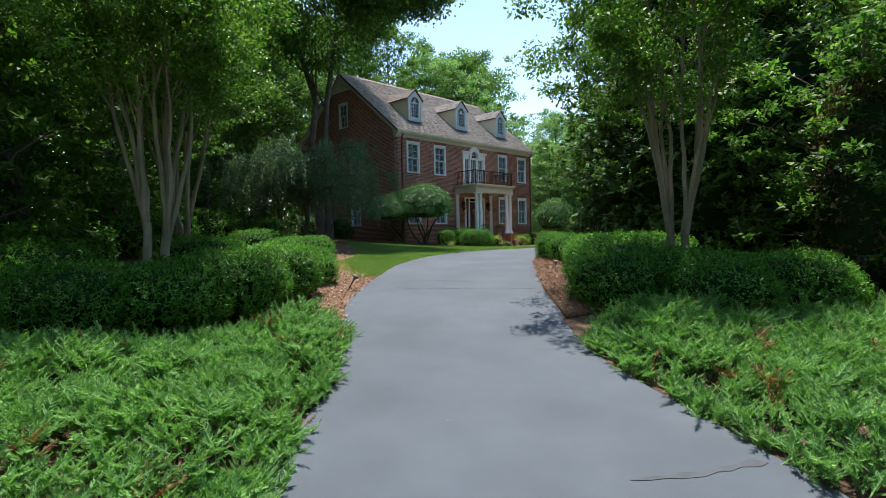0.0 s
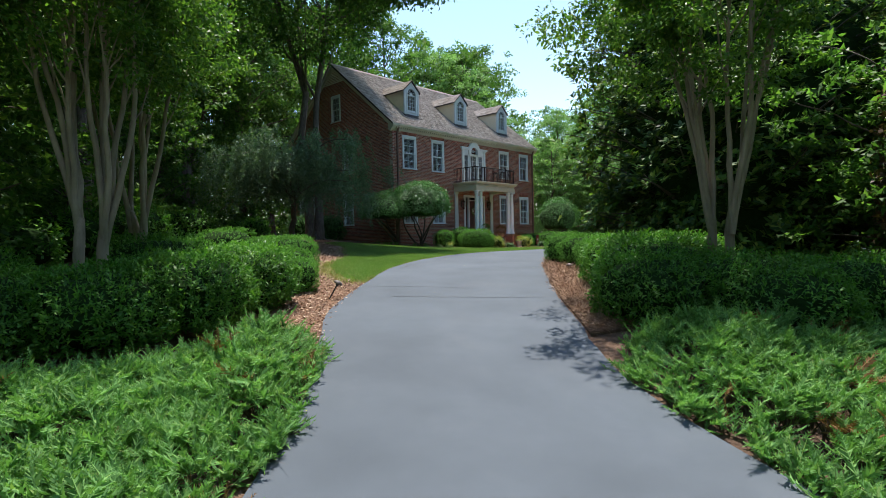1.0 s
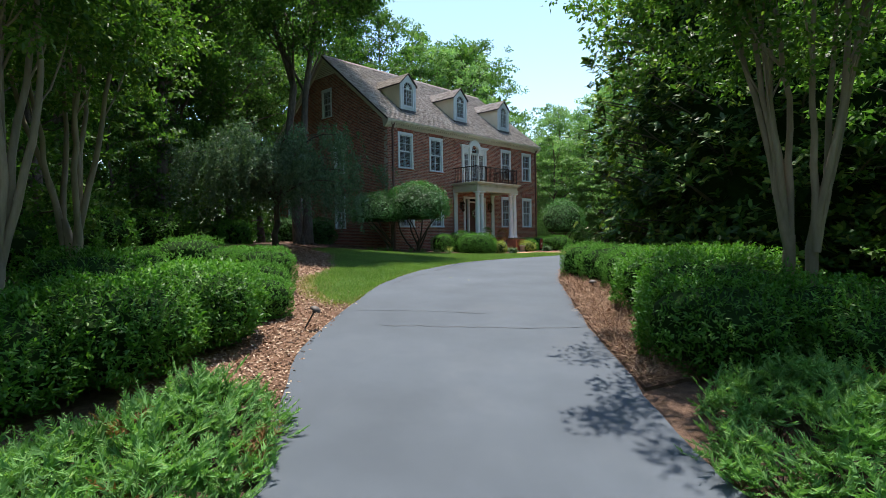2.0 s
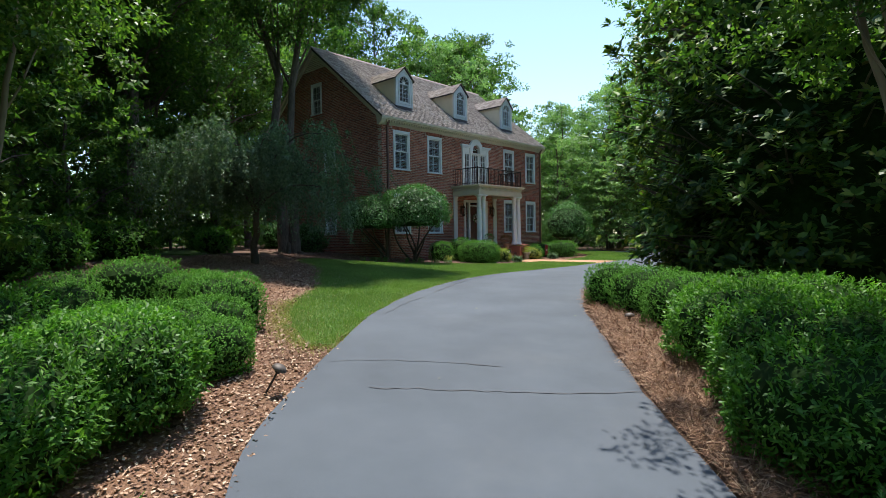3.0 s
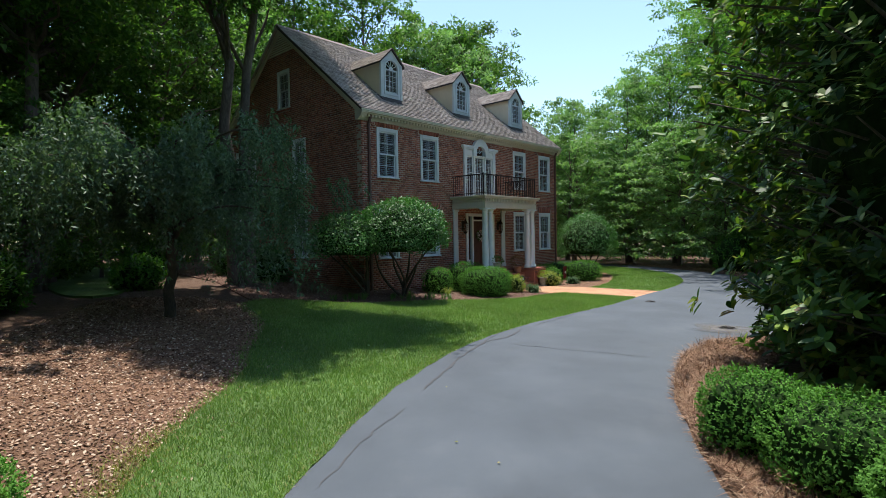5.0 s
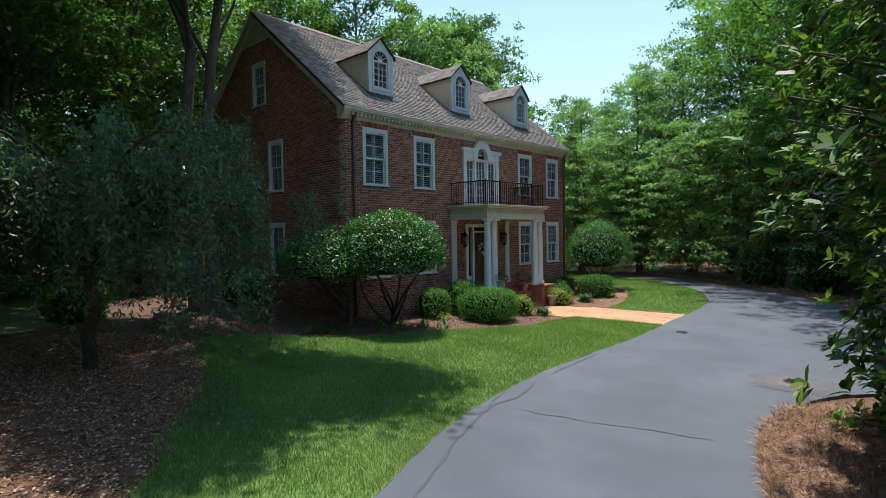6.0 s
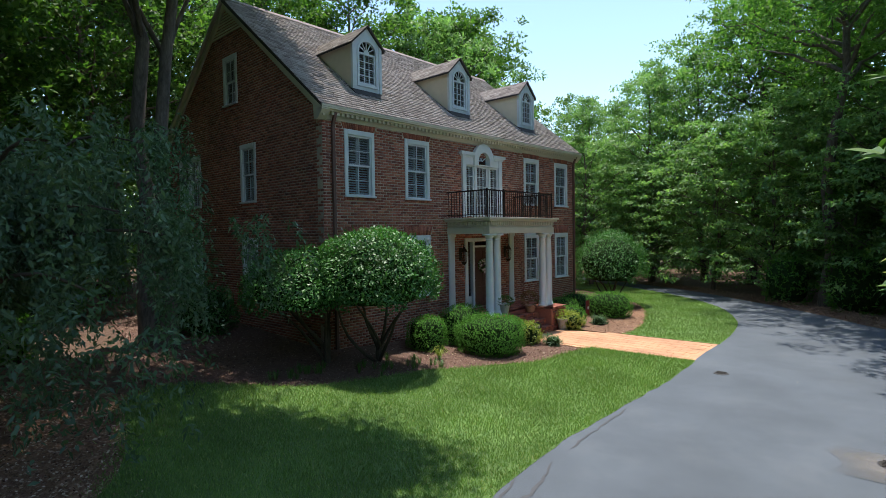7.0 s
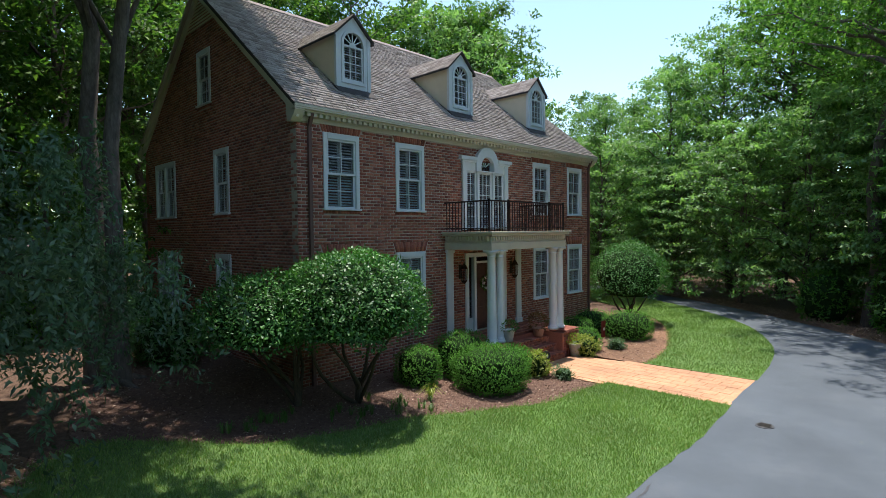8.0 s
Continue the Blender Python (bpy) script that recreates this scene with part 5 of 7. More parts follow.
def crown_leaves(centres, radius, per, leaf, rng, droop=0.1, flat=0.7, up=0.7, plain=False):
    """Leaves in loose puffs round centres; radius one number or one for each."""
    k = len(centres)
    rad = np.broadcast_to(np.asarray(radius, float), (k,))
    c = np.repeat(centres, per, 0)
    r = np.repeat(rad, per)[:, None]
    o = unit(k * per, rng) * (rng.uniform(0.05, 1, (k * per, 1)) ** 0.5)
    p = c + o * r * np.array([1, 1, flat])
    d = o * 0.8 + unit(k * per, rng) * 0.7 + np.array([0, 0, -droop])
    return leaves(p, d, unit(k * per, rng) * 0.6 + np.array([0, 0, up]) + o * 0.4, leaf[0], leaf[1], rng, plain=plain)


def tree_of(name, x, y, z, label, category="tree", group="", rz=0.0):
    return tagged(empty(name, x, y, z, rz), label, category, group)


def limbs(t, tv, tf, mat, stems, label=""):
    """Each stem and branch of a tree as a part of its own."""
    for i, (v, f) in enumerate(zip(tv, tf)):
        nm = "trunk" if i in stems else "branch"
        arr_part(nm, mesh_data(nm, v, f, mat, True), t, label)


# woodland trees: a few kinds, each built once
def wood_tree(seed, height, spread_r, base_at, mat, boughs=26, sprays=14, per=44, leaf=(0.19, 0.14), flat=0.45, droop=0.1, cone=False):
    """A forest tree: limbs spiral up the trunk, each with leafy sprays along its outer part, and gaps between."""
    rng = np.random.default_rng(seed)
    lean = rng.normal(size=2) * 0.35
    top = np.array([lean[0], lean[1], height * 0.95])
    main = branch_path((0, 0, -0.3), top, rng, 0.02, 9)
    r0 = height * 0.0125
    radii = np.linspace(r0, 0.03, 9)
    radii[0] *= 1.35
    a, b = tube(main, radii, 9)
    tv, tf, centres, rads = [a], [b], [], []
    for i in range(boughs):
        t = (i + rng.uniform(0, 1)) / boughs
        z = height * (base_at + (0.95 - base_at) * t)
        ang = i * 2.4 + rng.uniform(-0.5, 0.5)
        reach = spread_r * math.sin(math.pi * min(1.0, 0.20 + 0.72 * t)) ** 0.75 * rng.uniform(0.62, 1.12)
        if cone:
            reach = spread_r * (1.03 - t) ** 0.8 * rng.uniform(0.75, 1.1)
        zs = max(height * base_at * 0.7, z - 0.45 * reach)
        st = np.array([np.interp(zs, main[:, 2], main[:, j]) for j in range(3)])
        end = np.array([math.cos(ang) * reach + lean[0] * t, math.sin(ang) * reach + lean[1] * t, z + reach * rng.uniform(0.0, 0.3)])
        mid = (st + end) / 2 + np.array([0, 0, rng.uniform(0.05, 0.3) * reach])
        q = np.linspace(0, 1, 7)[:, None]
        path = (1 - q) ** 2 * st + 2 * q * (1 - q) * mid + q ** 2 * end
        path[1:-1] += rng.normal(size=(5, 3)) * 0.05 * reach * 0.5
        a, b = tube(path, np.linspace(r0 * 0.36 * (1.1 - 0.7 * t), 0.014, 7), 5)
        tv.append(a)
        tf.append(b)
        for k in range(sprays):
            s = 0.34 + 0.72 * rng.uniform(0, 1) ** 0.75
            at = np.array([np.interp(s, q[:, 0], path[:, j]) for j in range(3)])
            if s > 1:
                at = end + (end - mid) * (s - 1) * 1.5
            wide = reach * (0.12 + 0.20 * math.sin(math.pi * min(1, s)) + 0.07)
            centres.append(at + rng.normal(size=3) * np.array([wide, wide, wide * 0.5]))
            rads.append(rng.uniform(0.075, 0.165) * spread_r)
    trunk = mesh_data("trunk", tv, tf, M["bark"], True)
    v, f = crown_leaves(np.array(centres), np.array(rads), per, leaf, rng, droop, flat, up=0.9, plain=True)
    return trunk, mesh_data("crown", v, f, mat)


FAR = dict(boughs=24, sprays=12, per=22, leaf=(0.36, 0.27))
NEAR = dict(boughs=30, sprays=15, per=36, leaf=(0.21, 0.155))
CLOSE = dict(boughs=30, sprays=16, per=42, leaf=(0.165, 0.12))
KINDS = [wood_tree(1, 19, 4.6, 0.30, M["lf_forest"], **FAR), wood_tree(2, 21, 5.0, 0.38, M["lf_forest"], **FAR), wood_tree(3, 17, 4.2, 0.25, M["lf_forest"], **FAR),
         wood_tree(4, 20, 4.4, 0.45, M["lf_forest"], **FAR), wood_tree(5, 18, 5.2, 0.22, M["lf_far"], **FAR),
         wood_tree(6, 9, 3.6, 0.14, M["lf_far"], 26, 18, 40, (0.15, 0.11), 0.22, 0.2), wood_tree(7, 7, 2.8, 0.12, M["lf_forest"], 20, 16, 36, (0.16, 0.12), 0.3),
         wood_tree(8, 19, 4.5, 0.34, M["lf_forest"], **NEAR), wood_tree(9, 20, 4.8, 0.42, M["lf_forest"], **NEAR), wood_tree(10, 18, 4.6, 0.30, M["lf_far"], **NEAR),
         wood_tree(11, 19, 4.4, 0.24, M["lf_bright"], **CLOSE), wood_tree(12, 20, 4.6, 0.32, M["lf_bright"], **CLOSE), wood_tree(13, 8, 3.3, 0.06, M["lf_bright"], 30, 18, 46, (0.13, 0.085), 0.35, cone=True),
         wood_tree(14, 20, 4.8, 0.50, M["lf_bright"], **CLOSE)]


def plant_tree(kind, x, y, size, turn, label, group="woodland trees"):
    trunk, crown = KINDS[kind]
    t = tree_of("tree", x, y, gz(x, y) - 0.05, label, "tree", group)
    t.matrix_world = pose(x, y, gz(x, y) - 0.05, 0, 0, turn) @ Matrix.Scale(size, 4)
    arr_part("trunk", trunk, t)
    arr_part("crown", crown, t, kind="stuff")
    return t


wood_rng = random.Random(42)


def grove(spots, label, kinds, lo=0.9, hi=1.12):
    for x, y in spots:
        plant_tree(wood_rng.choice(kinds), x + wood_rng.uniform(-0.7, 0.7), y + wood_rng.uniform(-0.7, 0.7), wood_rng.uniform(lo, hi), wood_rng.uniform(0, 360), label)


grove([(-16, 2), (-17, 7), (-16, 13), (-15, 18.5), (-14.5, 23.5)], "tall leafy woodland tree behind the house", [7, 8, 9], 1.02, 1.15)
grove([(-19, 21), (-19.5, 27), (-24, -2), (-24, 4), (-24, 10), (-24, 16), (-25, 24), (-31, 15), (-22, 32)], "tall leafy woodland tree behind the house", [0, 1, 3, 4], 1.0, 1.15)
grove([(-7, -9), (-3, -13.5), (2, -16.5), (-5.6, -8.3), (1.6, -13.6)], "tall shady woodland tree beside the drive", [7, 8], 0.92, 1.1)
grove([(-9, -16), (-2, -20), (3, -25), (9, -26), (-16, -17), (14, -30), (-20, -11), (20, -34)], "tall shady woodland tree beside the drive", [0, 1, 2, 3], 0.9, 1.1)
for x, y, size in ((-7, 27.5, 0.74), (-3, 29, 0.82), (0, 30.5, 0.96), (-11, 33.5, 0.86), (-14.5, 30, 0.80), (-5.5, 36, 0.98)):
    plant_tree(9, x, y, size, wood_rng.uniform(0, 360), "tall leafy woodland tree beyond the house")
for k, x, y, size in ((7, -8.6, -7.4, 1.0), (7, -13.5, -1.2, 0.95), (8, -17.0, 0.5, 1.05), (7, -12.5, -11.5, 1.05), (8, -11.5, -6.8, 1.0), (7, -16.5, -5.0, 1.02), (8, -9.8, -11.5, 1.05)):
    plant_tree(k, x, y, size, 70 * k + 30 * x, "tall shady woodland tree beside the drive")
plant_tree(10, 6.2, -20.4, 0.95, 20, "tall leafy woodland tree beside the drive")
plant_tree(13, 7.95, 20.3, 1.05, 40, "tall leafy woodland tree beyond the drive")
plant_tree(13, 11.9, 14.2, 1.1, 130, "tall leafy woodland tree beyond the drive")
plant_tree(12, 21.9, -2.9, 1.1, 10, "young leafy tree beyond the hedge")
plant_tree(12, 24.9, -5.0, 1.0, 80, "young leafy tree beyond the hedge")
plant_tree(7, 23.4, -1.0, 0.62, 200, "young leafy tree beyond the hedge")
grove([(3.4, 29.5), (7.4, 27), (11.6, 24.5), (15.8, 21.0), (19.2, 16.5), (5.0, 33)], "tall leafy woodland tree beyond the drive", [9, 10, 11], 0.98, 1.12)
grove([(5, 34), (10, 31), (15, 28), (20, 24), (25, 20), (8, 39), (15, 36)], "tall leafy woodland tree beyond the drive", [0, 1, 2, 4], 1.0, 1.15)
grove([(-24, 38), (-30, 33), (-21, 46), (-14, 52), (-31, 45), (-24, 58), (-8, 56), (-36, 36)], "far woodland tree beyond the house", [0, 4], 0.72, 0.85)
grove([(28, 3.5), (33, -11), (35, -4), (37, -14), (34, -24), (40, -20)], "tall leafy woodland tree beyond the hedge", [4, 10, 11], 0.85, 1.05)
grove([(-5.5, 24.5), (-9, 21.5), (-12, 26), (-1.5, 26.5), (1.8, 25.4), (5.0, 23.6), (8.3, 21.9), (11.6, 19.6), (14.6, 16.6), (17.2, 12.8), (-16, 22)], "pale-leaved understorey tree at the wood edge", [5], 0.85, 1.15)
grove([(8.6, 20.6), (12.6, 16.6), (-5, -8.5), (-1.5, -11.5), (3.5, -14.8), (7, -18.3), (-9, -5.5), (26.5, -7.5), (21.5, -4.8), (17.5, 12.2), (-10.5, -2.5)], "dark-leaved understorey tree in deep shade", [6], 0.7, 1.05)


# crape myrtles: many pale stems rising from one base
def myrtle(x, y, seed, stems, height, spread_r, label, fork=1.5, push=(0, 0), heading=0.6, fan=0.9):
    rng = np.random.default_rng(seed)
    t = tree_of("crape_myrtle", x, y, gz(x, y) - 0.05, label, "tree", "crape myrtles")
    tv, tf, centres = [], [], []
    ca, sa = math.cos(heading), math.sin(heading)
    forks = []
    for sg in (-1, 1):
        foot, top = np.array([sg * ca * 0.07, sg * sa * 0.07, -0.15]), np.array([sg * ca * 0.15, sg * sa * 0.15, fork * rng.uniform(0.9, 1.15)])
        p = branch_path(foot, top, rng, 0.04, 6)
        a, b = tube(p, [0.115, 0.095, 0.085, 0.082, 0.080, 0.062], 10)
        tv.append(a)
        tf.append(b)
        forks.append(top)
    for i in range(stems):
        lean = -1 + 2 * i / (stems - 1)
        start = forks[0 if lean < 0 else 1] - np.array([0, 0, 0.20 + 0.12 * (i % 3)])
        depth = rng.uniform(-0.55, 0.55)
        ang = heading + math.atan2(depth, lean)
        hz = height * rng.uniform(0.62, 0.75)
        end = np.array([ca * lean * fan - sa * depth + push[0] * 0.1, sa * lean * fan + ca * depth + push[1] * 0.3, hz])
        mid = start + (end - start) * np.array([0.50, 0.50, 0.45]) + rng.normal(size=3) * np.array([0.10, 0.10, 0.0])
        tt = np.linspace(0, 1, 11)[:, None]
        path = (1 - tt) ** 2 * start + 2 * tt * (1 - tt) * mid + tt ** 2 * end
        path[2:-1] += np.cumsum(rng.normal(size=(8, 3)) * 0.030, 0) * np.array([1, 1, 0.2])
        a, b = tube(path, np.linspace(0.058, 0.020, 11), 7)
        tv.append(a)
        tf.append(b)
        for j in range(5):
            s = path[int(rng.integers(5, 11))]
            a2 = ang + rng.uniform(-1.2, 1.2)
            e = s + np.array([math.cos(a2), math.sin(a2), 0]) * rng.uniform(0.2, 0.5) * spread_r * 0.6 + np.array([0, 0, rng.uniform(0.7, 2.2)])
            bp = branch_path(s, e, rng, 0.06, 5)
            a, b = tube(bp, np.linspace(0.018, 0.005, 5), 5)
            tv.append(a)
            tf.append(b)
            centres += [bp[3], bp[4], bp[4] + rng.normal(size=3) * 0.4]
    for i in range(190):
        d = unit(1, rng)[0]
        rr = rng.uniform(0.45, 1.0)
        centres.append(np.array([d[0] * spread_r * rr + push[0], d[1] * spread_r * rr + push[1], height * 0.71 + d[2] * height * 0.29 * rr]))
    centres = np.array([c for c in centres if c[2] > height * 0.43])
    limbs(t, tv, tf, M["smooth_bark"], (0, 1), "smooth tan bark")
    v, f = crown_leaves(centres, rng.uniform(0.24, 0.44, len(centres)), 92, (0.10, 0.055), rng, 0.05, 0.5)
    arr_part("crown", mesh_data("crown", v, f, M["lf_myrtle"]), t, kind="stuff")
    return t


myrtle(11.37, -16.32, 21, 11, 8.0, 2.7, "multi-stemmed crape myrtle with smooth tan stems behind the hedge", heading=1.22, fan=0.75)
myrtle(18.2, -8.55, 33, 10, 8.4, 3.0, "multi-stemmed crape myrtle with smooth tan stems above the hedge", 1.6, push=(-0.6, -0.05), heading=0.34, fan=1.15)
myrtle(8.74, -14.86, 35, 7, 7.4, 2.4, "slender crape myrtle in the shade of the wood")


# the great magnolia
def magnolia(x, y, rx, ry, height, seed):
    rng = np.random.default_rng(seed)
    t = tree_of("magnolia", x, y, gz(x, y) - 0.05, "broad evergreen magnolia with large glossy leaves down to the ground")
    tv, tf = [], []
    trunk = branch_path((0, 0, -0.2), (0.1, 0, height * 0.9), rng, 0.01, 8)
    a, b = tube(trunk, np.linspace(0.28, 0.05, 8), 9)
    tv.append(a)
    tf.append(b)

    def profile(zt):
        return 0.86 + zt * 0.38 if zt < 0.33 else max(0.0, math.cos(max(0.0, zt - 0.42) / 0.58 * math.pi / 2)) ** 0.62

    def slope(q, zt):
        return 1.06 - 0.56 * zt if math.sin(q) < 0 else 1.0

    tips, axes = [], []
    for i in range(1150):
        shoot = i >= 900
        zt = rng.uniform(0.0, 1.0) ** 1.15 if not shoot else rng.uniform(0.22, 0.9)
        if i % 8 == 1:
            zt = rng.uniform(0.0, 0.2)
        q = rng.uniform(0, 2 * math.pi)
        k = profile(zt) * (rng.uniform(1.06, 1.17) if shoot else rng.uniform(0.88, 1.05) if i % 3 else rng.uniform(0.68, 0.88))
        k *= 1 + 0.07 * math.sin(zt * 30 + 2.5 * math.sin(3 * q))
        c = np.array([math.cos(q) * rx * k, math.sin(q) * ry * k * slope(q, zt), 0.3 + zt * (height - 0.5)])
        o = np.array([math.cos(q), math.sin(q), 0.2 + zt])
        o /= np.linalg.norm(o)
        m = int(rng.integers(3, 6)) if shoot else int(rng.integers(6, 12))
        tip = c + rng.normal(size=(m, 3)) * np.array([0.30, 0.30, 0.20]) * (0.6 if shoot else 1.0) - o * rng.uniform(0, 0.5, (m, 1))
        tips.append(tip)
        axes.append(o * 0.7 + unit(m, rng) * 0.5 + np.array([0, 0, 0.9 if shoot else 0.6]))
        st = np.array([0.05, 0, max(0.3, c[2] - 0.45 * math.hypot(c[0], c[1]))])
        if shoot or i % 4 == 0:
            a, b = tube(branch_path(st, c - o * 0.2, rng, 0.05, 6), np.linspace(0.06, 0.012, 6), 5)
            tv.append(a)
            tf.append(b)
    tips, axes = np.concatenate(tips), np.concatenate(axes)
    tips[:, 2] = np.maximum(tips[:, 2], 0.12)
    axes /= np.linalg.norm(axes, axis=1)[:, None]
    per = 9
    k = len(tips) * per
    ax = np.repeat(axes, per, 0)
    ring = unit(k, rng)
    ring -= ax * (ring * ax).sum(1)[:, None]
    ring /= np.linalg.norm(ring, axis=1)[:, None]
    d = ring * rng.uniform(0.75, 1.1, (k, 1)) + ax * rng.uniform(0.05, 0.75, (k, 1))
    base = np.repeat(tips, per, 0) - ax * rng.uniform(0, 0.12, (k, 1))
    v, f = leaves(base, d, ax + unit(k, rng) * 0.2, 0.215, 0.080, rng, 0.16, oval=True)
    arr_part("trunk", mesh_data("trunk", tv, tf, M["bark"], True), t)
    arr_part("crown", mesh_data("crown", v, f, M["lf_magnolia"]), t, kind="stuff")
    # solid core behind the leaves, its dark colour standing in for inner shade
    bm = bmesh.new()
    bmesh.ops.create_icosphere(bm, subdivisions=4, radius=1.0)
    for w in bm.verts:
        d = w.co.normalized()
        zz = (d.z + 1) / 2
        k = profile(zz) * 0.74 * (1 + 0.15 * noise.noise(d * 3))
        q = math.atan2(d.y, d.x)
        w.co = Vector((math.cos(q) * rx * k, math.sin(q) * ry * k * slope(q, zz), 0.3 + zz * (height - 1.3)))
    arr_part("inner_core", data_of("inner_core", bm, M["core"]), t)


magnolia(16.4, -1.1, 4.45, 4.0, 11.4, 4)


# the weeping tree on the mulch bank
def weeping(x, y, seed):
    rng = np.random.default_rng(seed)
    t = tree_of("weeping_tree", x, y, gz(x, y) - 0.05, "small weeping tree with drooping grey-green foliage on the mulch bank")
    tv, tf, sp, sd = [], [], [], []
    a, b = tube(branch_path((0, 0, -0.1), (0.1, 0.05, 1.9), rng, 0.03, 6), np.linspace(0.13, 0.09, 6), 9)
    tv.append(a)
    tf.append(b)
    for i in range(26):
        ang = 2 * math.pi * i / 26 + rng.uniform(-0.2, 0.2)
        west = max(0.0, -math.cos(ang))
        reach = rng.uniform(0.9, 3.3) * (1 - 0.15 * west)
        tip = np.array([math.cos(ang) * reach, math.sin(ang) * reach, rng.uniform(3.4, 5.2) - (0.42 + 0.25 * west) * reach])
        tt = np.linspace(0, 1, 8)[:, None]
        st, mid = np.array([0.1, 0.05, 1.7]), np.array([math.cos(ang) * reach * 0.35, math.sin(ang) * reach * 0.35, tip[2] + 0.5])
        path = (1 - tt) ** 2 * st + 2 * tt * (1 - tt) * mid + tt ** 2 * tip
        a, b = tube(path, np.linspace(0.05, 0.012, 8), 6)
        tv.append(a)
        tf.append(b)
        clumps = [path[k] + rng.normal(size=3) * np.array([0.45, 0.45, 0.25]) for k in (3, 4, 5, 6, 7, 7)]
        for j in range(60):
            s = clumps[j % 6] + rng.normal(size=3) * np.array([0.20, 0.20, 0.16])
            ln = rng.uniform(0.35, 1.25) * (0.62 + 0.24 * reach) * (0.7 + 0.1 * (j % 6))
            drift = np.array([math.cos(ang), math.sin(ang), 0]) * rng.uniform(0.05, 0.35) + rng.normal(size=3) * 0.1
            m = int(44 * ln) + 8
            tt2 = np.sort(rng.uniform(0, 1, m))[:, None]
            line = s + drift * tt2 * ln - np.array([0, 0, 1]) * ln * tt2 ** 1.4
            line = line[line[:, 2] > 0.6 + 0.5 * rng.random()]
            sp.append(line + rng.normal(size=line.shape) * 0.035)
            sd.append(np.tile(drift * 0.5 + np.array([0, 0, -0.8]), (len(line), 1)))
    sp, sd = np.concatenate(sp), np.concatenate(sd)
    v, f = leaves(sp, sd + unit(len(sp), rng) * 1.0, unit(len(sp), rng) + np.array([0, 0, 0.5]), 0.105, 0.036, rng)
    arr_part("trunk", mesh_data("trunk", tv, tf, M["twig"], True), t)
    arr_part("crown", mesh_data("crown", v, f, M["lf_weep"]), t, kind="stuff")


weeping(2.0, -7.2, 9)


# the great oak beside the gable, two stems
def oak(x, y, seed, height, label, stems, crown_at, crown_r, per=70, puffs=170, lobes=()):
    rng = np.random.default_rng(seed)
    t = tree_of("oak", x, y, gz(x, y) - 0.08, label)
    tv, tf, ends = [], [], []
    for (bx, by), (ex, ey, ez), r0 in stems:
        path = branch_path((bx, by, -0.2), (ex, ey, ez), rng, 0.035, 10)
        radii = np.linspace(r0, 0.06, 10)
        radii[0] *= 1.5
        a, b = tube(path, radii, 10)
        tv.append(a)
        tf.append(b)
        ends.append(path)
    main_r = crown_r
    centres, rads = [], []
    for i in range(puffs):
        d = unit(1, rng)[0]
        q = rng.uniform(0.35, 1.0) ** 0.6
        (cx, cy, cz), crown_r = lobes[i % 5] if i % 5 < len(lobes) else (crown_at, main_r)
        centres.append((cx + d[0] * crown_r[0] * q, cy + d[1] * crown_r[1] * q, cz + d[2] * crown_r[2] * q))
        rads.append(rng.uniform(0.6, 1.2))
    centres = np.array(centres)
    for c in [c for c in centres if math.hypot(c[0], c[1]) < 3.2][::4]:
        path = ends[int(rng.integers(len(ends)))]
        s = path[int(rng.integers(4, 10))]
        a, b = tube(branch_path(s, c, rng, 0.07, 6), np.linspace(0.07, 0.012, 6), 5)
        tv.append(a)
        tf.append(b)
    for k in range(6):
        a0 = k * math.pi / 3 + 0.4
        a, b = tube([(0.1 * math.cos(a0), 0.1 * math.sin(a0), 0.5), (0.3 * math.cos(a0), 0.3 * math.sin(a0), 0.12), (0.75 * math.cos(a0), 0.75 * math.sin(a0), -0.02), (1.2 * math.cos(a0), 1.2 * math.sin(a0), -0.1)], [0.14, 0.12, 0.07, 0.03], 6)
        tv.append(a)
        tf.append(b)
    limbs(t, tv, tf, M["bark"], (0, 1))
    v, f = crown_leaves(centres, np.array(rads), per, (0.19, 0.115), rng)
    arr_part("crown", mesh_data("crown", v, f, M["lf_forest"]), t, kind="stuff")


oak(-2.5, -3.15, 12, 19, "tall two-stemmed oak in the mulch beside the gable", [((-0.1, -0.1), (-2.0, -1.5, 16.0), 0.24), ((0.15, 0.1), (1.2, 0.8, 17.0), 0.21)], (1.5, -0.5, 13.2), (3.9, 3.7, 4.6), 84, 600, (((5.7, 1.4, 12.3), (1.9, 2.0, 1.3)), ((5.8, -1.5, 11.4), (1.6, 1.4, 1.2)), ((-0.9, 3.9, 13.4), (2.4, 0.9, 1.2))))


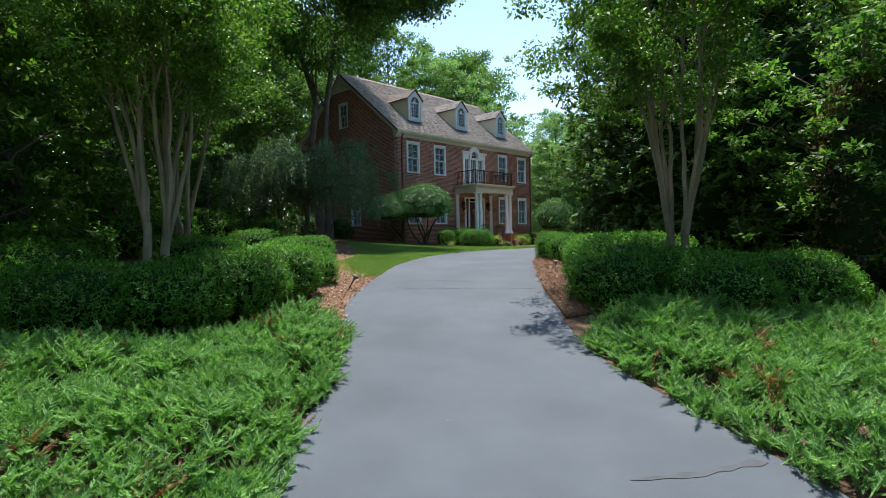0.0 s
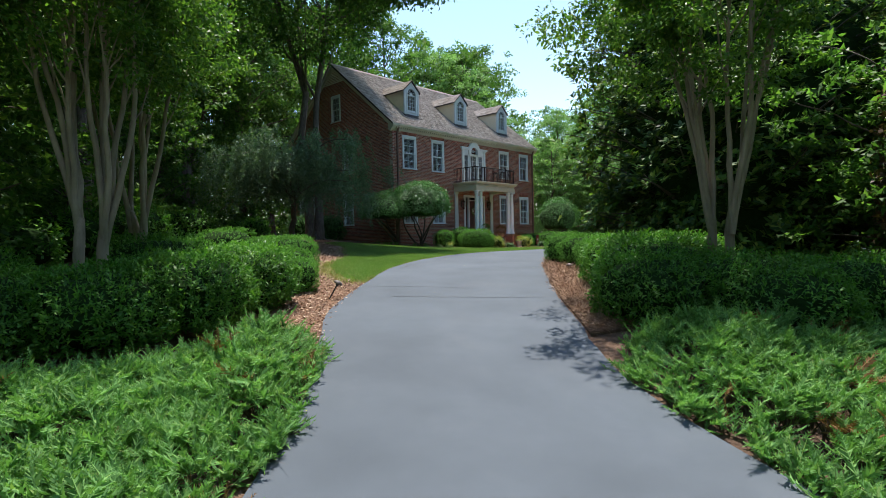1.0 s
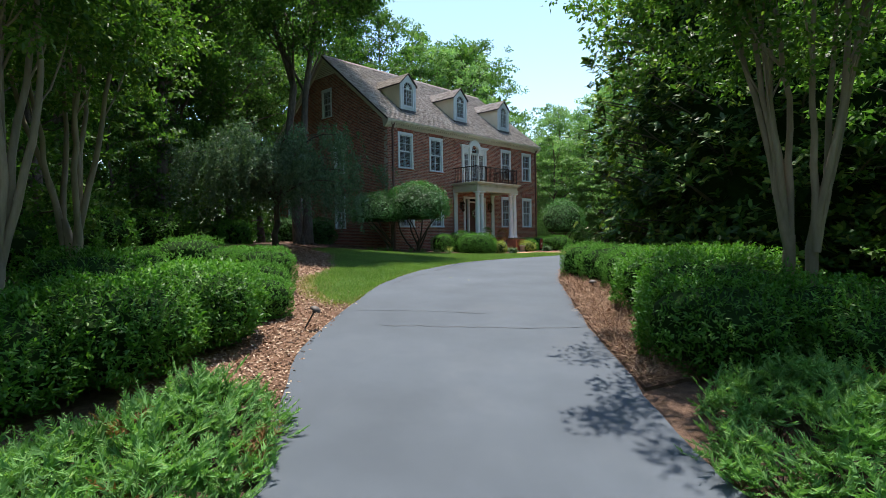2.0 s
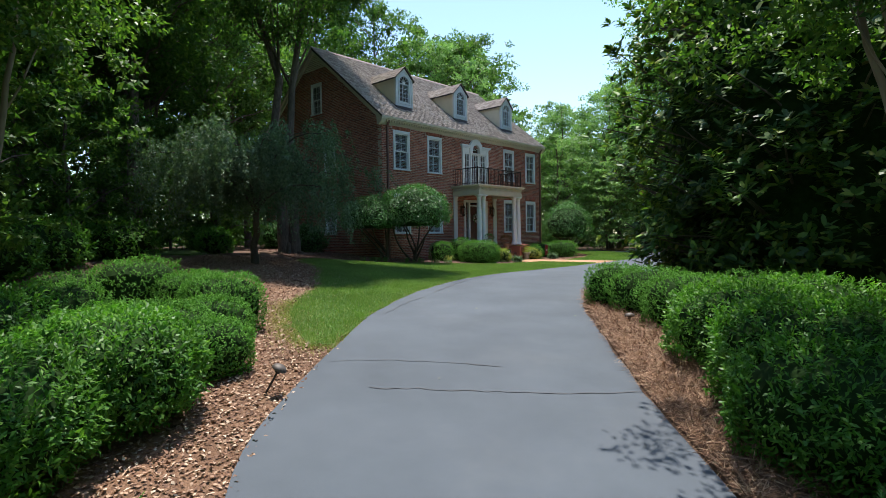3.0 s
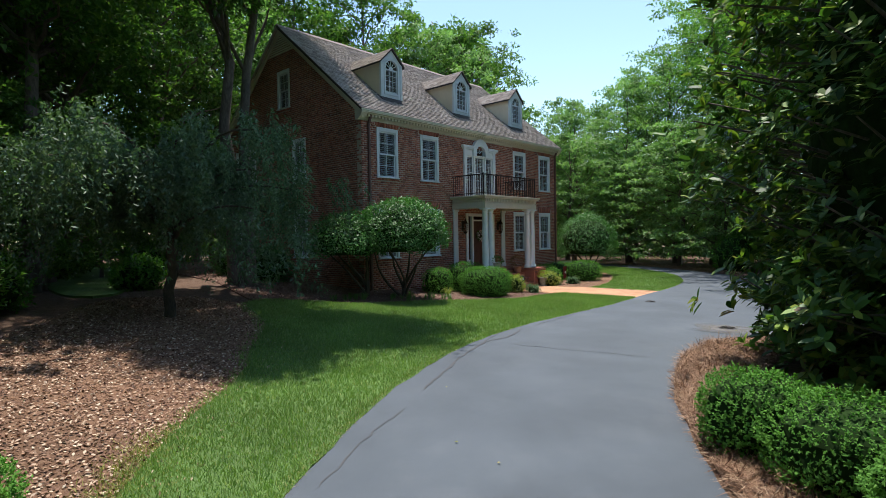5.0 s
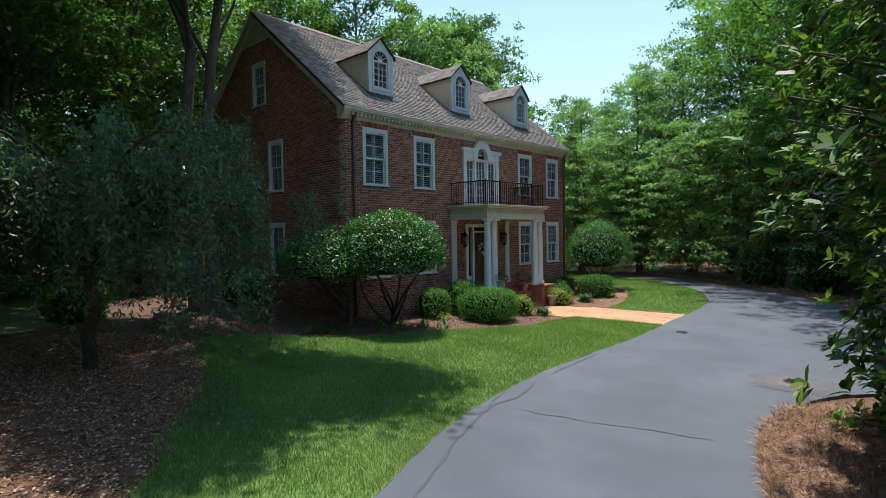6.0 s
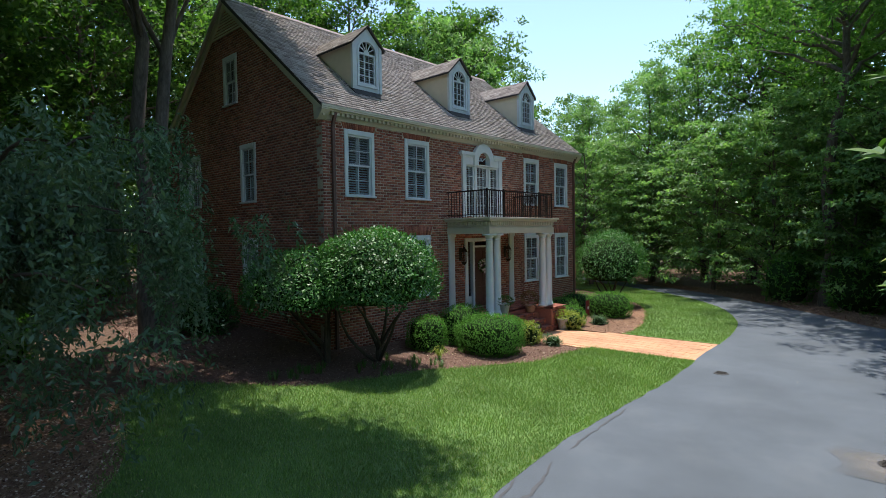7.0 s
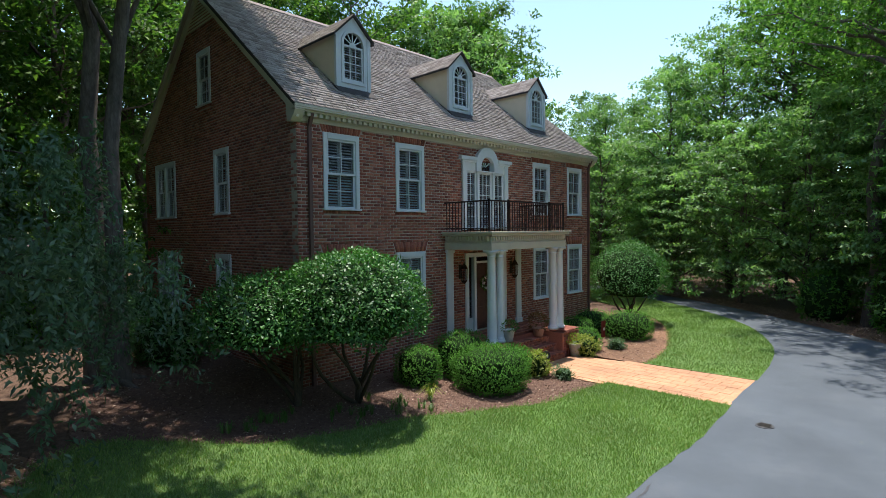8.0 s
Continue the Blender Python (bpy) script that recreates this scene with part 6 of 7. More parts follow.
# ligustrum trees at the house corners
def corner_tree(x, y, r, z0, z1, seed, crown_off=(0, 0), count=9000):
    rng = np.random.default_rng(seed)
    t = tree_of("ligustrum", x, y, gz(x, y) - 0.05, "clipped ligustrum tree with a rounded glossy crown beside the house", "tree", "ligustrum trees")
    tv, tf = [], []
    for i in range(6):
        ang = 2 * math.pi * i / 6 + rng.uniform(-0.3, 0.3)
        e = (crown_off[0] + math.cos(ang) * r * 0.6, crown_off[1] + math.sin(ang) * r * 0.6, z0 + 0.45)
        a, b = tube(branch_path((0, 0, 0.35 * (i % 2)), e, rng, 0.08, 7), np.linspace(0.05, 0.02, 7), 6)
        tv.append(a)
        tf.append(b)
    a, b = tube([(0, 0, -0.1), (0.01, 0, 0.25), (0.0, 0.02, 0.55)], [0.085, 0.075, 0.06], 8)
    tv.append(a)
    tf.append(b)
    limbs(t, tv, tf, M["twig"], (6,))
    h = z1 - z0
    p, out = blob(r, r, h, rng, 2.0, 0.13, 1.3, int(count * 1.35), 0.34)
    keep = p[:, 2] > h * (0.17 + 0.06 * np.sin(p[:, 0] * 5 + p[:, 1] * 3))
    p, out = p[keep], out[keep]
    p = p - out * (rng.uniform(0, 1, len(p)) ** 1.8 * 0.24)[:, None] + np.array([crown_off[0], crown_off[1], z0])
    d = out * 0.35 + unit(len(p), rng) * 0.9 + np.array([0, 0, 0.15])
    v, f = leaves(p, d, out + unit(len(p), rng) * 0.4 + np.array([0, 0, 0.7]), 0.080, 0.044, rng)
    q, o2 = blob(r, r, h, rng, 2.2, 0.14, 1.3, 260, 0.36)
    q = q[q[:, 2] > h * 0.35]
    o2 = o2[: len(q)]
    q = q + np.array([crown_off[0], crown_off[1], z0])
    v2, f2 = leaves(q, unit(len(q), rng) * 0.5 + np.array([0, 0, 1.0]), unit(len(q), rng), 0.15, 0.03, rng)
    arr_part("crown", mesh_data("crown", [v, v2], [f, f2], M["lf_ligustrum"]), t, kind="stuff")
    # dark filled core: shade within the crown given as colour
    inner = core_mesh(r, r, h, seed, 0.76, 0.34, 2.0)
    ob = arr_part("inner_core", inner, t)
    ob.location = (crown_off[0], crown_off[1], z0 + h * 0.16)
    ob.scale = (1, 1, 0.84)


corner_tree(0.98, -0.68, 1.3, 1.15, 2.75, 51, (-0.25, -0.55), 8000)
corner_tree(1.5, 0.45, 1.52, 1.25, 3.28, 52, (0.42, -0.42), 13000)
corner_tree(0.6, 15.0, 1.62, 0.80, 3.40, 53, (0, 0), 8000)

# foundation planting along the front
for x, y, rx, ry, h, n in ((1.2, 2.45, 0.52, 0.5, 0.92, 5000), (1.25, 3.95, 0.68, 0.68, 1.15, 6500), (2.5, 3.62, 0.88, 0.84, 1.06, 10500), (2.2, 4.95, 0.40, 0.42, 0.85, 2500), (1.9, 9.0, 0.55, 0.5, 0.75, 3000), (0.9, 10.3, 0.55, 0.5, 0.85, 3500), (2.0, 11.95, 0.85, 0.8, 0.98, 6500), (0.7, 9.3, 0.6, 0.5, 0.8, 3000), (0.6, 12.0, 0.7, 0.7, 0.9, 3000)):
    shrub("boxwood", x, y, rx, ry, h, int(n * 1.5), (0.034, 0.024), M["lf_box"], "clipped green boxwood in the mulch beside the porch", "shrub", "porch boxwoods", boxy=2.9, lump=0.06)
shrub("variegated_shrub", 2.55, 5.42, 0.32, 0.30, 0.62, 1200, (0.07, 0.04), M["lf_yellow"], "small yellow-green variegated shrub by the steps", lump=0.25)
shrub("variegated_shrub", 2.35, 8.35, 0.36, 0.34, 0.60, 1300, (0.07, 0.04), M["lf_yellow"], "small yellow-green variegated shrub by the steps", lump=0.25)
shrub("small_shrub", 3.25, 5.65, 0.22, 0.22, 0.32, 600, (0.08, 0.02), M["lf_weep"], "small grey-green perennial at the walk edge", lump=0.3)
shrub("small_shrub", 2.6, 9.9, 0.26, 0.26, 0.34, 600, (0.07, 0.03), M["lf_weep"], "small grey-green perennial in the mulch", lump=0.3)
shrub("boxwood", -3.6, -1.6, 0.9, 0.8, 1.3, 4500, (0.08, 0.04), M["lf_ligustrum"], "leafy shrub against the shaded gable wall", lump=0.2)
shrub("boxwood", -6.2, -1.5, 1.0, 0.8, 1.4, 4500, (0.08, 0.04), M["lf_ligustrum"], "leafy shrub against the shaded gable wall", lump=0.2)

# shrubs along the drive, house side
for x, y, rx, ry, h, n in ((9.45, -11.75, 0.62, 0.60, 0.95, 9000), (10.35, -12.35, 0.55, 0.5, 0.80, 6000), (8.3, -11.75, 0.65, 0.6, 0.82, 7500), (7.35, -12.35, 0.75, 0.7, 0.95, 6500), (6.9, -13.2, 0.7, 0.65, 0.7, 5000), (10.45, -13.35, 0.95, 0.8, 0.86, 11000), (11.15, -12.75, 0.5, 0.5, 0.70, 5500), (8.6, -13.9, 0.8, 0.7, 0.85, 5000)):
    shrub("boxwood", x, y, rx, ry, h, int(n * 1.45), (0.033, 0.024), M["lf_box"], "clipped rounded boxwood on the mulch bank", "shrub", "drive boxwoods", boxy=3.3, lump=0.10)
for x, y, rx, ry, h, n in ((11.7, -14.1, 1.0, 0.9, 1.12, 13000), (12.2, -15.3, 1.1, 1.0, 1.15, 14000), (12.4, -16.6, 1.1, 1.0, 1.10, 13000), (12.0, -17.9, 1.2, 1.1, 1.10, 12000), (11.3, -19.2, 1.2, 1.1, 1.12, 11000), (10.3, -20.5, 1.3, 1.2, 1.2, 8000), (10.1, -15.0, 1.0, 0.9, 1.12, 7000), (9.9, -17.9, 1.1, 1.0, 1.15, 7000)):
    shrub("hedge_shrub", x, y, rx, ry, h, int(n * 1.0), (0.072, 0.028), M["lf_hedge"], "dark green broadleaf shrub in the hedge row", "hedge", "hedge beside the drive", boxy=2.7, lump=0.14, freq=1.1)
# shrubs along the drive, far side
for x, y, rx, ry, h, n in ((13.2, -5.35, 0.55, 0.5, 0.90, 6500), (14.1, -5.65, 0.75, 0.65, 0.92, 8000), (15.0, -6.35, 0.75, 0.7, 0.98, 9000), (15.55, -7.15, 0.5, 0.45, 0.62, 4000), (15.9, -5.6, 0.9, 0.8, 1.0, 7000)):
    shrub("boxwood", x, y, rx, ry, h, int(n * 1.45), (0.033, 0.024), M["lf_box"], "clipped green boxwood edging the pine straw", "shrub", "drive boxwoods", boxy=2.7, lump=0.13)
for x, y, rx, ry, h, n in ((16.25, -7.8, 1.0, 0.9, 1.15, 10000), (17.2, -8.85, 1.1, 0.95, 1.28, 13000), (18.7, -9.1, 1.15, 0.95, 1.16, 13000), (20.1, -8.4, 1.15, 0.95, 1.16, 12000), (16.7, -6.2, 1.0, 0.9, 1.05, 6000), (17.5, -9.85, 0.95, 0.85, 1.12, 9000), (19.3, -9.55, 0.95, 0.8, 1.08, 8000)):
    shrub("hedge_shrub", x, y, rx, ry, h, int(n * 1.0), (0.072, 0.028), M["lf_hedge"], "dark green broadleaf shrub in the hedge row", "hedge", "hedge across the drive", boxy=2.7, lump=0.14, freq=1.1)
shrub("copper_shrub", 21.05, -5.4, 1.0, 0.9, 4.6, 4200, (0.13, 0.075), M["lf_copper"], "tall coppery brown-leaved shrub behind the hedge", lump=0.25)
# dark shrubs under the wood
for x, y, r, h in ((1.0, -12.6, 1.2, 1.2), (-0.5, -10.3, 1.1, 1.15), (3.2, -14.0, 1.1, 1.1), (5.0, -15.5, 1.2, 1.2), (6.6, -16.8, 1.1, 1.1), (-3.0, -6.2, 0.7, 0.95), (-8.5, -4.2, 0.9, 1.2), (-11, -7, 1.3, 1.6), (8.2, -18.6, 1.1, 1.15), (-4, -10, 1.3, 1.5), (6.5, 20.5, 1.0, 2.1), (9.2, 18.9, 1.05, 2.5)):
    shrub("woodland_shrub", x, y, r, r * 0.9, h, 2400, (0.12, 0.06), M["lf_hedge"], "dark rounded shrub in the shade of the wood", "shrub", "woodland shrubs", lump=0.2)


# low junipers over both sides of the drive mouth
def juniper_bed(poly, clumps, seed, label, height=0.37):
    """Clumps of arching feathery plumes that spread from each root."""
    rng = np.random.default_rng(seed)
    poly = np.asarray(poly, float)
    xy = rng.uniform(poly.min(0), poly.max(0), (clumps * 4, 2))
    xy = xy[inside(poly, xy[:, 0], xy[:, 1])][:clumps]
    edge = np.full(len(xy), 9.0)
    for a, b in zip(poly, np.roll(poly, -1, 0)):
        ab = b - a
        t = np.clip(((xy - a) @ ab) / (ab @ ab), 0, 1)
        edge = np.minimum(edge, np.linalg.norm(xy - a - t[:, None] * ab, axis=1))
    lumps = np.array([noise.noise((x * 0.8, y * 0.8, seed)) + 0.6 * noise.noise((x * 2.2, y * 2.2, seed)) for x, y in xy])
    lift = height * np.clip(edge / 0.5, 0.30, 1) * (1 + 0.6 * lumps) * rng.uniform(0.6, 1.1, len(xy))
    lead = np.array([noise.noise((x * 0.45, y * 0.45, seed + 4)) * 3.0 for x, y in xy])
    tuft_of = 12
    root = np.repeat(np.column_stack([xy, ground_z(xy[:, 0], xy[:, 1]) + lift], ), tuft_of, 0)
    n = len(root)
    az = rng.uniform(0, 2 * np.pi, n)
    tilt = rng.uniform(0.15, 0.85, n)
    flat = np.column_stack([np.cos(az), np.sin(az)]) * np.cos(tilt)[:, None] + np.repeat(np.column_stack([np.cos(lead), np.sin(lead)]), tuft_of, 0) * 0.45
    d = np.column_stack([flat, np.sin(tilt)])
    d /= np.linalg.norm(d, axis=1)[:, None]
    side = np.cross(d, np.array([0, 0, 1.0]) + rng.normal(size=(n, 3)) * 0.35)
    side /= np.linalg.norm(side, axis=1)[:, None]
    up = np.cross(side, d)
    ln = rng.uniform(0.18, 0.36, n)
    root = root + np.column_stack([rng.normal(size=(n, 2)) * 0.07, rng.uniform(-0.12, 0.04, n)])
    vs = []
    K = 12
    for k in range(K):
        t = 0.12 + 0.86 * k / (K - 1)
        at = root + d * (ln * t)[:, None] + up * (ln * 0.16 * t * t)[:, None]
        for sg in (-1, 1):
            out = d * rng.uniform(0.5, 0.85, (n, 1)) + side * sg * rng.uniform(0.5, 0.85, (n, 1)) + up * rng.uniform(-0.1, 0.6, (n, 1))
            l2 = ln * (0.07 + 0.18 * math.sin(math.pi * min(1, t * 0.72 + 0.25))) * rng.uniform(0.7, 1.2, n)
            tip = at + out * l2[:, None]
            wv = (d * 0.5 + up * rng.choice([-0.6, 0.6], (n, 1)) - side * sg * 0.5) * (l2 * 0.20)[:, None]
            vs.append(np.stack([at - wv, at + wv, tip], 1))
    tip = root + d * (ln * 1.08)[:, None] + up * (ln * 0.18)[:, None]
    wv = side * 0.006
    vs.append(np.stack([root - wv, root + wv, tip], 1))
    tri = np.stack(vs, 1)
    browned = np.array([noise.noise((x * 1.8, y * 1.8, seed + 20)) + 0.45 * noise.noise((x * 5, y * 5, seed)) for x, y in root[:, :2]]) > (0.52 if seed == 62 else 0.58)
    browned &= tilt < 1.0
    ob = tagged(empty("juniper_bed", float(poly[:, 0].mean()), float(poly[:, 1].mean()), gz(*poly.mean(0))), label, "juniper")
    c = np.array([poly[:, 0].mean(), poly[:, 1].mean(), gz(*poly.mean(0))])
    for nm, sel, mat in (("foliage", ~browned, M["lf_juniper"]), ("dead_foliage", browned, M["lf_dead"])):
        v = tri[sel].reshape(-1, 3) - c
        if len(v):
            arr_part(nm, mesh_data(nm, v, np.arange(len(v)).reshape(-1, 3), mat), ob, "browned fronds" if nm == "dead_foliage" else "", kind="stuff")
    q = np.repeat(np.column_stack([xy, ground_z(xy[:, 0], xy[:, 1])]), 5, 0)
    tw = q + np.column_stack([rng.normal(size=(len(q), 2)) * 0.14, np.repeat(lift, 5) * 1.05])
    wv = np.array([0.007, 0.005, 0.0])
    v = np.stack([q - wv, q + wv, tw], 1).reshape(-1, 3) - c
    arr_part("stem", mesh_data("stem", v, np.arange(len(v)).reshape(-1, 3), M["twig"]), ob, kind="stuff")


juniper_bed([(19.8, -20.0), (18.15, -17.95), (17.2, -16.8), (16.05, -15.55), (14.7, -14.45), (14.35, -14.35), (13.75, -15.0), (14.0, -16.1), (13.7, -17.7), (13.0, -19.0), (12.7, -20.6), (14.5, -22.6), (18, -22.4)], 1120, 61, "spreading green juniper ground cover along the drive")
juniper_bed([(17.65, -11.25), (18.35, -12.55), (19.6, -13.35), (20.7, -14.0), (21.9, -14.75), (23.3, -15.6), (24.6, -12), (24.2, -6.4), (21.6, -6.6), (20.9, -8.6), (19.0, -9.75), (18.2, -10.1)], 1080, 62, "spreading green juniper ground cover with browned patches")
juniper_bed([(21.5, -5.9), (24.0, -6.9), (27, -8), (27, -4), (23, -3.2)], 120, 63, "spreading juniper ground cover beyond the hedge", 0.6)


# lily and liriope tufts in the beds
def tuft(name, x, y, count, length, width, mat, label, group):
    rng = np.random.default_rng(int(x * 977 + y * 71) % 9999)
    ang = rng.uniform(0, 2 * np.pi, count)
    out = rng.uniform(0.25, 0.9, count)
    vs = []
    for k in range(count):
        d = np.array([math.cos(ang[k]), math.sin(ang[k]), 0])
        s = np.array([-d[1], d[0], 0]) * width
        l = length * rng.uniform(0.6, 1.2)
        p0, p1, p2 = d * 0.02, d * l * 0.4 * out[k] + np.array([0, 0, l * 0.75]), d * l * out[k] + np.array([0, 0, l * (0.9 - 0.6 * out[k])])
        vs += [p0 - s / 2, p0 + s / 2, p1 + s / 2, p1 - s / 2, p1 - s / 2, p1 + s / 2, p2 + s * 0.1, p2 - s * 0.1]
    v = np.array(vs)
    ob = new(name, mesh_data(name, v, np.arange(len(v)).reshape(-1, 4), mat))
    ob.location = (x, y, gz(x, y) - 0.02)
    return tagged(ob, label, "plant", group)


tuft("day_lily", 2.25, 1.85, 40, 0.42, 0.016, M["lf_yellow"], "bright green day lily clump in the mulch", "")
rng = np.random.default_rng(77)
for i in range(42):
    t = rng.uniform(0, 1)
    x, y = 2.5 - t * 1.3 + rng.normal() * 0.25, 1.6 - t * 4.0 + rng.normal() * 0.2
    tuft("liriope", x, y, 16, 0.24, 0.011, M["lf_lily"], "tuft of strappy liriope in the bed edge", "liriope tufts")


# thickets and far woods that close the view
def thicket(name, spots, count, radius, leaf, mat, label, seed, flat=0.8):
    rng = np.random.default_rng(seed)
    c = np.array(spots)
    v, f = crown_leaves(c, rng.uniform(0.7, 1.2, len(c)) * radius, count, leaf, rng, 0.1, flat, plain=True)
    return tagged(new(name, mesh_data(name, v, f, mat)), label, "woods", kind="stuff")


rng = np.random.default_rng(91)


def scatter_in(poly, n, z0, z1):
    poly = np.asarray(poly, float)
    xy = rng.uniform(poly.min(0), poly.max(0), (n * 6, 2))
    xy = xy[inside(poly, xy[:, 0], xy[:, 1])][:n]
    return np.column_stack([xy, ground_z(xy[:, 0], xy[:, 1]) + rng.uniform(z0, z1, len(xy))])


thicket("undergrowth", scatter_in([(-10, -9), (0, -15), (6, -21), (12, -27), (6, -36), (-22, -24), (-26, -10)], 760, 0.2, 5.0), 60, 1.1, (0.24, 0.18), M["lf_forest"], "shaded leafy undergrowth in the wood", 1)
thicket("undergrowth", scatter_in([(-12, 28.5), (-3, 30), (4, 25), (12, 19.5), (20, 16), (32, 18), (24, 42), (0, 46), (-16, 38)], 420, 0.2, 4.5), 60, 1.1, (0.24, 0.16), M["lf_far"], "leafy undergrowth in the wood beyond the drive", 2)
thicket("undergrowth", scatter_in([(-13, -4), (-13, 25), (-24, 28), (-34, 10), (-26, -10)], 260, 0.2, 5.0), 56, 1.2, (0.24, 0.16), M["lf_forest"], "leafy undergrowth in the wood behind the house", 3)
thicket("undergrowth", scatter_in([(21, -1), (36, -1), (42, -22), (31, -16), (26.5, -11)], 300, 0.2, 4.0), 90, 1.1, (0.14, 0.095), M["lf_bright"], "leafy undergrowth in the wood beyond the hedge", 4)
thicket("undergrowth", scatter_in([(-9, -10), (-2, -18), (4, -26), (10, -33), (2, -44), (-30, -34), (-40, -10), (-40, 10), (-22, 8), (-15, -5)], 980, 3.0, 17.0), 46, 1.5, (0.36, 0.27), M["lf_forest"], "dense shaded foliage deep in the wood", 6)
thicket("undergrowth", scatter_in([(-12, 34), (4, 33), (14, 28), (24, 21), (40, 22), (30, 46), (0, 52), (-22, 44)], 420, 3.0, 12.0), 46, 1.5, (0.36, 0.27), M["lf_forest"], "dense foliage deep in the wood beyond the drive", 7)
# extra leaves high above the wood, mostly unseen, added to shade it
thicket("undergrowth", scatter_in([(-14, -13), (-7, -9), (2, -13.5), (7.5, -19.5), (3, -27), (-12, -23)], 250, 11.0, 16.0), 50, 1.5, (0.36, 0.27), M["lf_forest"], "added leaf layer above the wood, mostly out of view, that blocks the sun", 8)
ring = []
for i in range(3400):
    a = rng.uniform(0, 2 * math.pi)
    r = rng.uniform(44, 66)
    x, y = -2 + r * math.cos(a), 2 + r * math.sin(a)
    top = 12 + (8 if y < 6 else 0)
    ring.append((x, y, gz(x, y) + rng.uniform(0, 1) ** 1.3 * top))
thicket("far_woods", ring, 26, 2.0, (0.95, 0.75), M["lf_forest"], "far woods closing the view", 5)

# ---- small things ----
def path_light(x, y, lean=0.0, turn=0.0, h=0.30):
    p = tagged(empty("path_light", x, y, gz(x, y) - 0.03), "dark metal mushroom path light in the mulch" if lean == 0 else "dark metal path light leaning in the mulch", "path light", "path lights")
    p.matrix_world = pose(x, y, gz(x, y) - 0.02, 0, lean, turn)
    bm = bmesh.new()
    lathe(bm, [(0.013, -0.05), (0.013, h - 0.08), (0.03, h - 0.07), (0.03, h - 0.03)], 10)
    part("stake", bm, M["iron"], p)
    bm = bmesh.new()
    lathe(bm, [(0.085, h - 0.03), (0.09, h - 0.02), (0.072, h + 0.012), (0.042, h + 0.030), (0.012, h + 0.036)], 18)
    part("hood", bm, M["hood"], p, "weathered metal hood", smooth=True)


path_light(12.28, -12.62, 30, 44, 0.40)
path_light(14.15, -6.75, 0, 0, 0.20)


def pot(x, y, z, r, h, mat, label, plant, leaf, n, ph, plant_name="potted_plant"):
    ob = tagged(empty("planter", x, y, z), label, "planter")
    bm = bmesh.new()
    lathe(bm, [(r * 0.62, 0), (r * 0.66, 0.02), (r * 0.9, h * 0.8), (r, h * 0.9), (r * 1.05, h), (r * 0.92, h), (r * 0.88, h * 0.92)], 20)
    part("pot", bm, mat, ob, smooth=True)
    rng = np.random.default_rng(int(x * 100 + y * 10))
    p, out = blob(r * 1.25, r * 1.25, ph, rng, 2.0, 0.3, 3, n)
    v, f = leaves(p + np.array([0, 0, h * 0.95]), out + unit(len(p), rng) * 0.8, unit(len(p), rng) + np.array([0, 0, 0.5]), leaf[0], leaf[1], rng)
    arr_part("plant", mesh_data("plant", v, f, plant), ob, kind="stuff")


pot(1.72, 5.33, 0.36, 0.20, 0.34, M["stonepot"], "pale stone planter with greenery on the porch", M["lf_lily"], (0.09, 0.03), 260, 0.22)
pot(1.34, 7.35, 0.16, 0.20, 0.26, M["terracotta"], "terracotta planter with a brown fern on the porch", M["lf_dead"], (0.12, 0.02), 420, 0.42)
pot(2.15, 8.15, -0.46, 0.24, 0.40, M["stonepot"], "pale planter with yellow flowers beside the steps", M["lf_yellow"], (0.06, 0.04), 320, 0.28)
pot(2.25, 5.45, -0.46, 0.22, 0.42, M["terracotta"], "terracotta planter with yellow-green leaves beside the steps", M["lf_yellow"], (0.06, 0.04), 320, 0.30)

# wreath on the front door
wr = tagged(empty("wreath", -0.04, 6.5, 1.78), "pale flower wreath hanging on the front door", "wreath")
rng = np.random.default_rng(6)
a = rng.uniform(0, 2 * np.pi, 260)
c = np.stack([rng.uniform(0, 0.05, 260), np.cos(a) * 0.19, np.sin(a) * 0.19], 1) + rng.normal(size=(260, 3)) * 0.02
v, f = leaves(c, unit(260, rng), unit(260, rng) + np.array([1.0, 0, 0]), 0.075, 0.05, rng)
arr_part("leaf_ring", mesh_data("leaf_ring", v, f, M["lf_lily"]), wr, kind="stuff")
c = np.stack([rng.uniform(0.03, 0.09, 60), np.cos(a[:60]) * 0.18, np.sin(a[:60]) * 0.18], 1)
v, f = leaves(c, unit(60, rng), unit(60, rng) + np.array([1.5, 0, 0]), 0.10, 0.09, rng)
arr_part("blossom", mesh_data("blossom", v, f, M["petal"]), wr, kind="stuff")

# garden flag on its stand
fx, fy = 1.75, 10.65
flag = tagged(empty("garden_flag", fx, fy, gz(fx, fy)), "dark red garden flag on an iron stand in the mulch", "flag")
tv, tf = tube([(0, -0.17, 0), (0, -0.17, 0.72), (0, -0.10, 0.75), (0, 0.17, 0.75)], [0.008] * 4, 6)
arr_part("stand", mesh_data("stand", tv, tf, M["iron"]), flag)
bm = bmesh.new()
grid = [[bm.verts.new((0.012 * math.sin(i * 1.3) * (1 - j / 8), -0.15 + 0.30 * i / 8, 0.16 + 0.57 * j / 8)) for j in range(9)] for i in range(9)]
for i in range(8):
    for j in range(8):
        bm.faces.new((grid[i][j], grid[i + 1][j], grid[i + 1][j + 1], grid[i][j + 1]))
bmesh.ops.solidify(bm, geom=list(bm.faces), thickness=0.004)
cloth = part("cloth", bm, M["red"], flag, "dark red cloth")
bm = bmesh.new()
lathe(bm, [(0.055, 0), (0.06, 0.003), (0.04, 0.004)], 16)
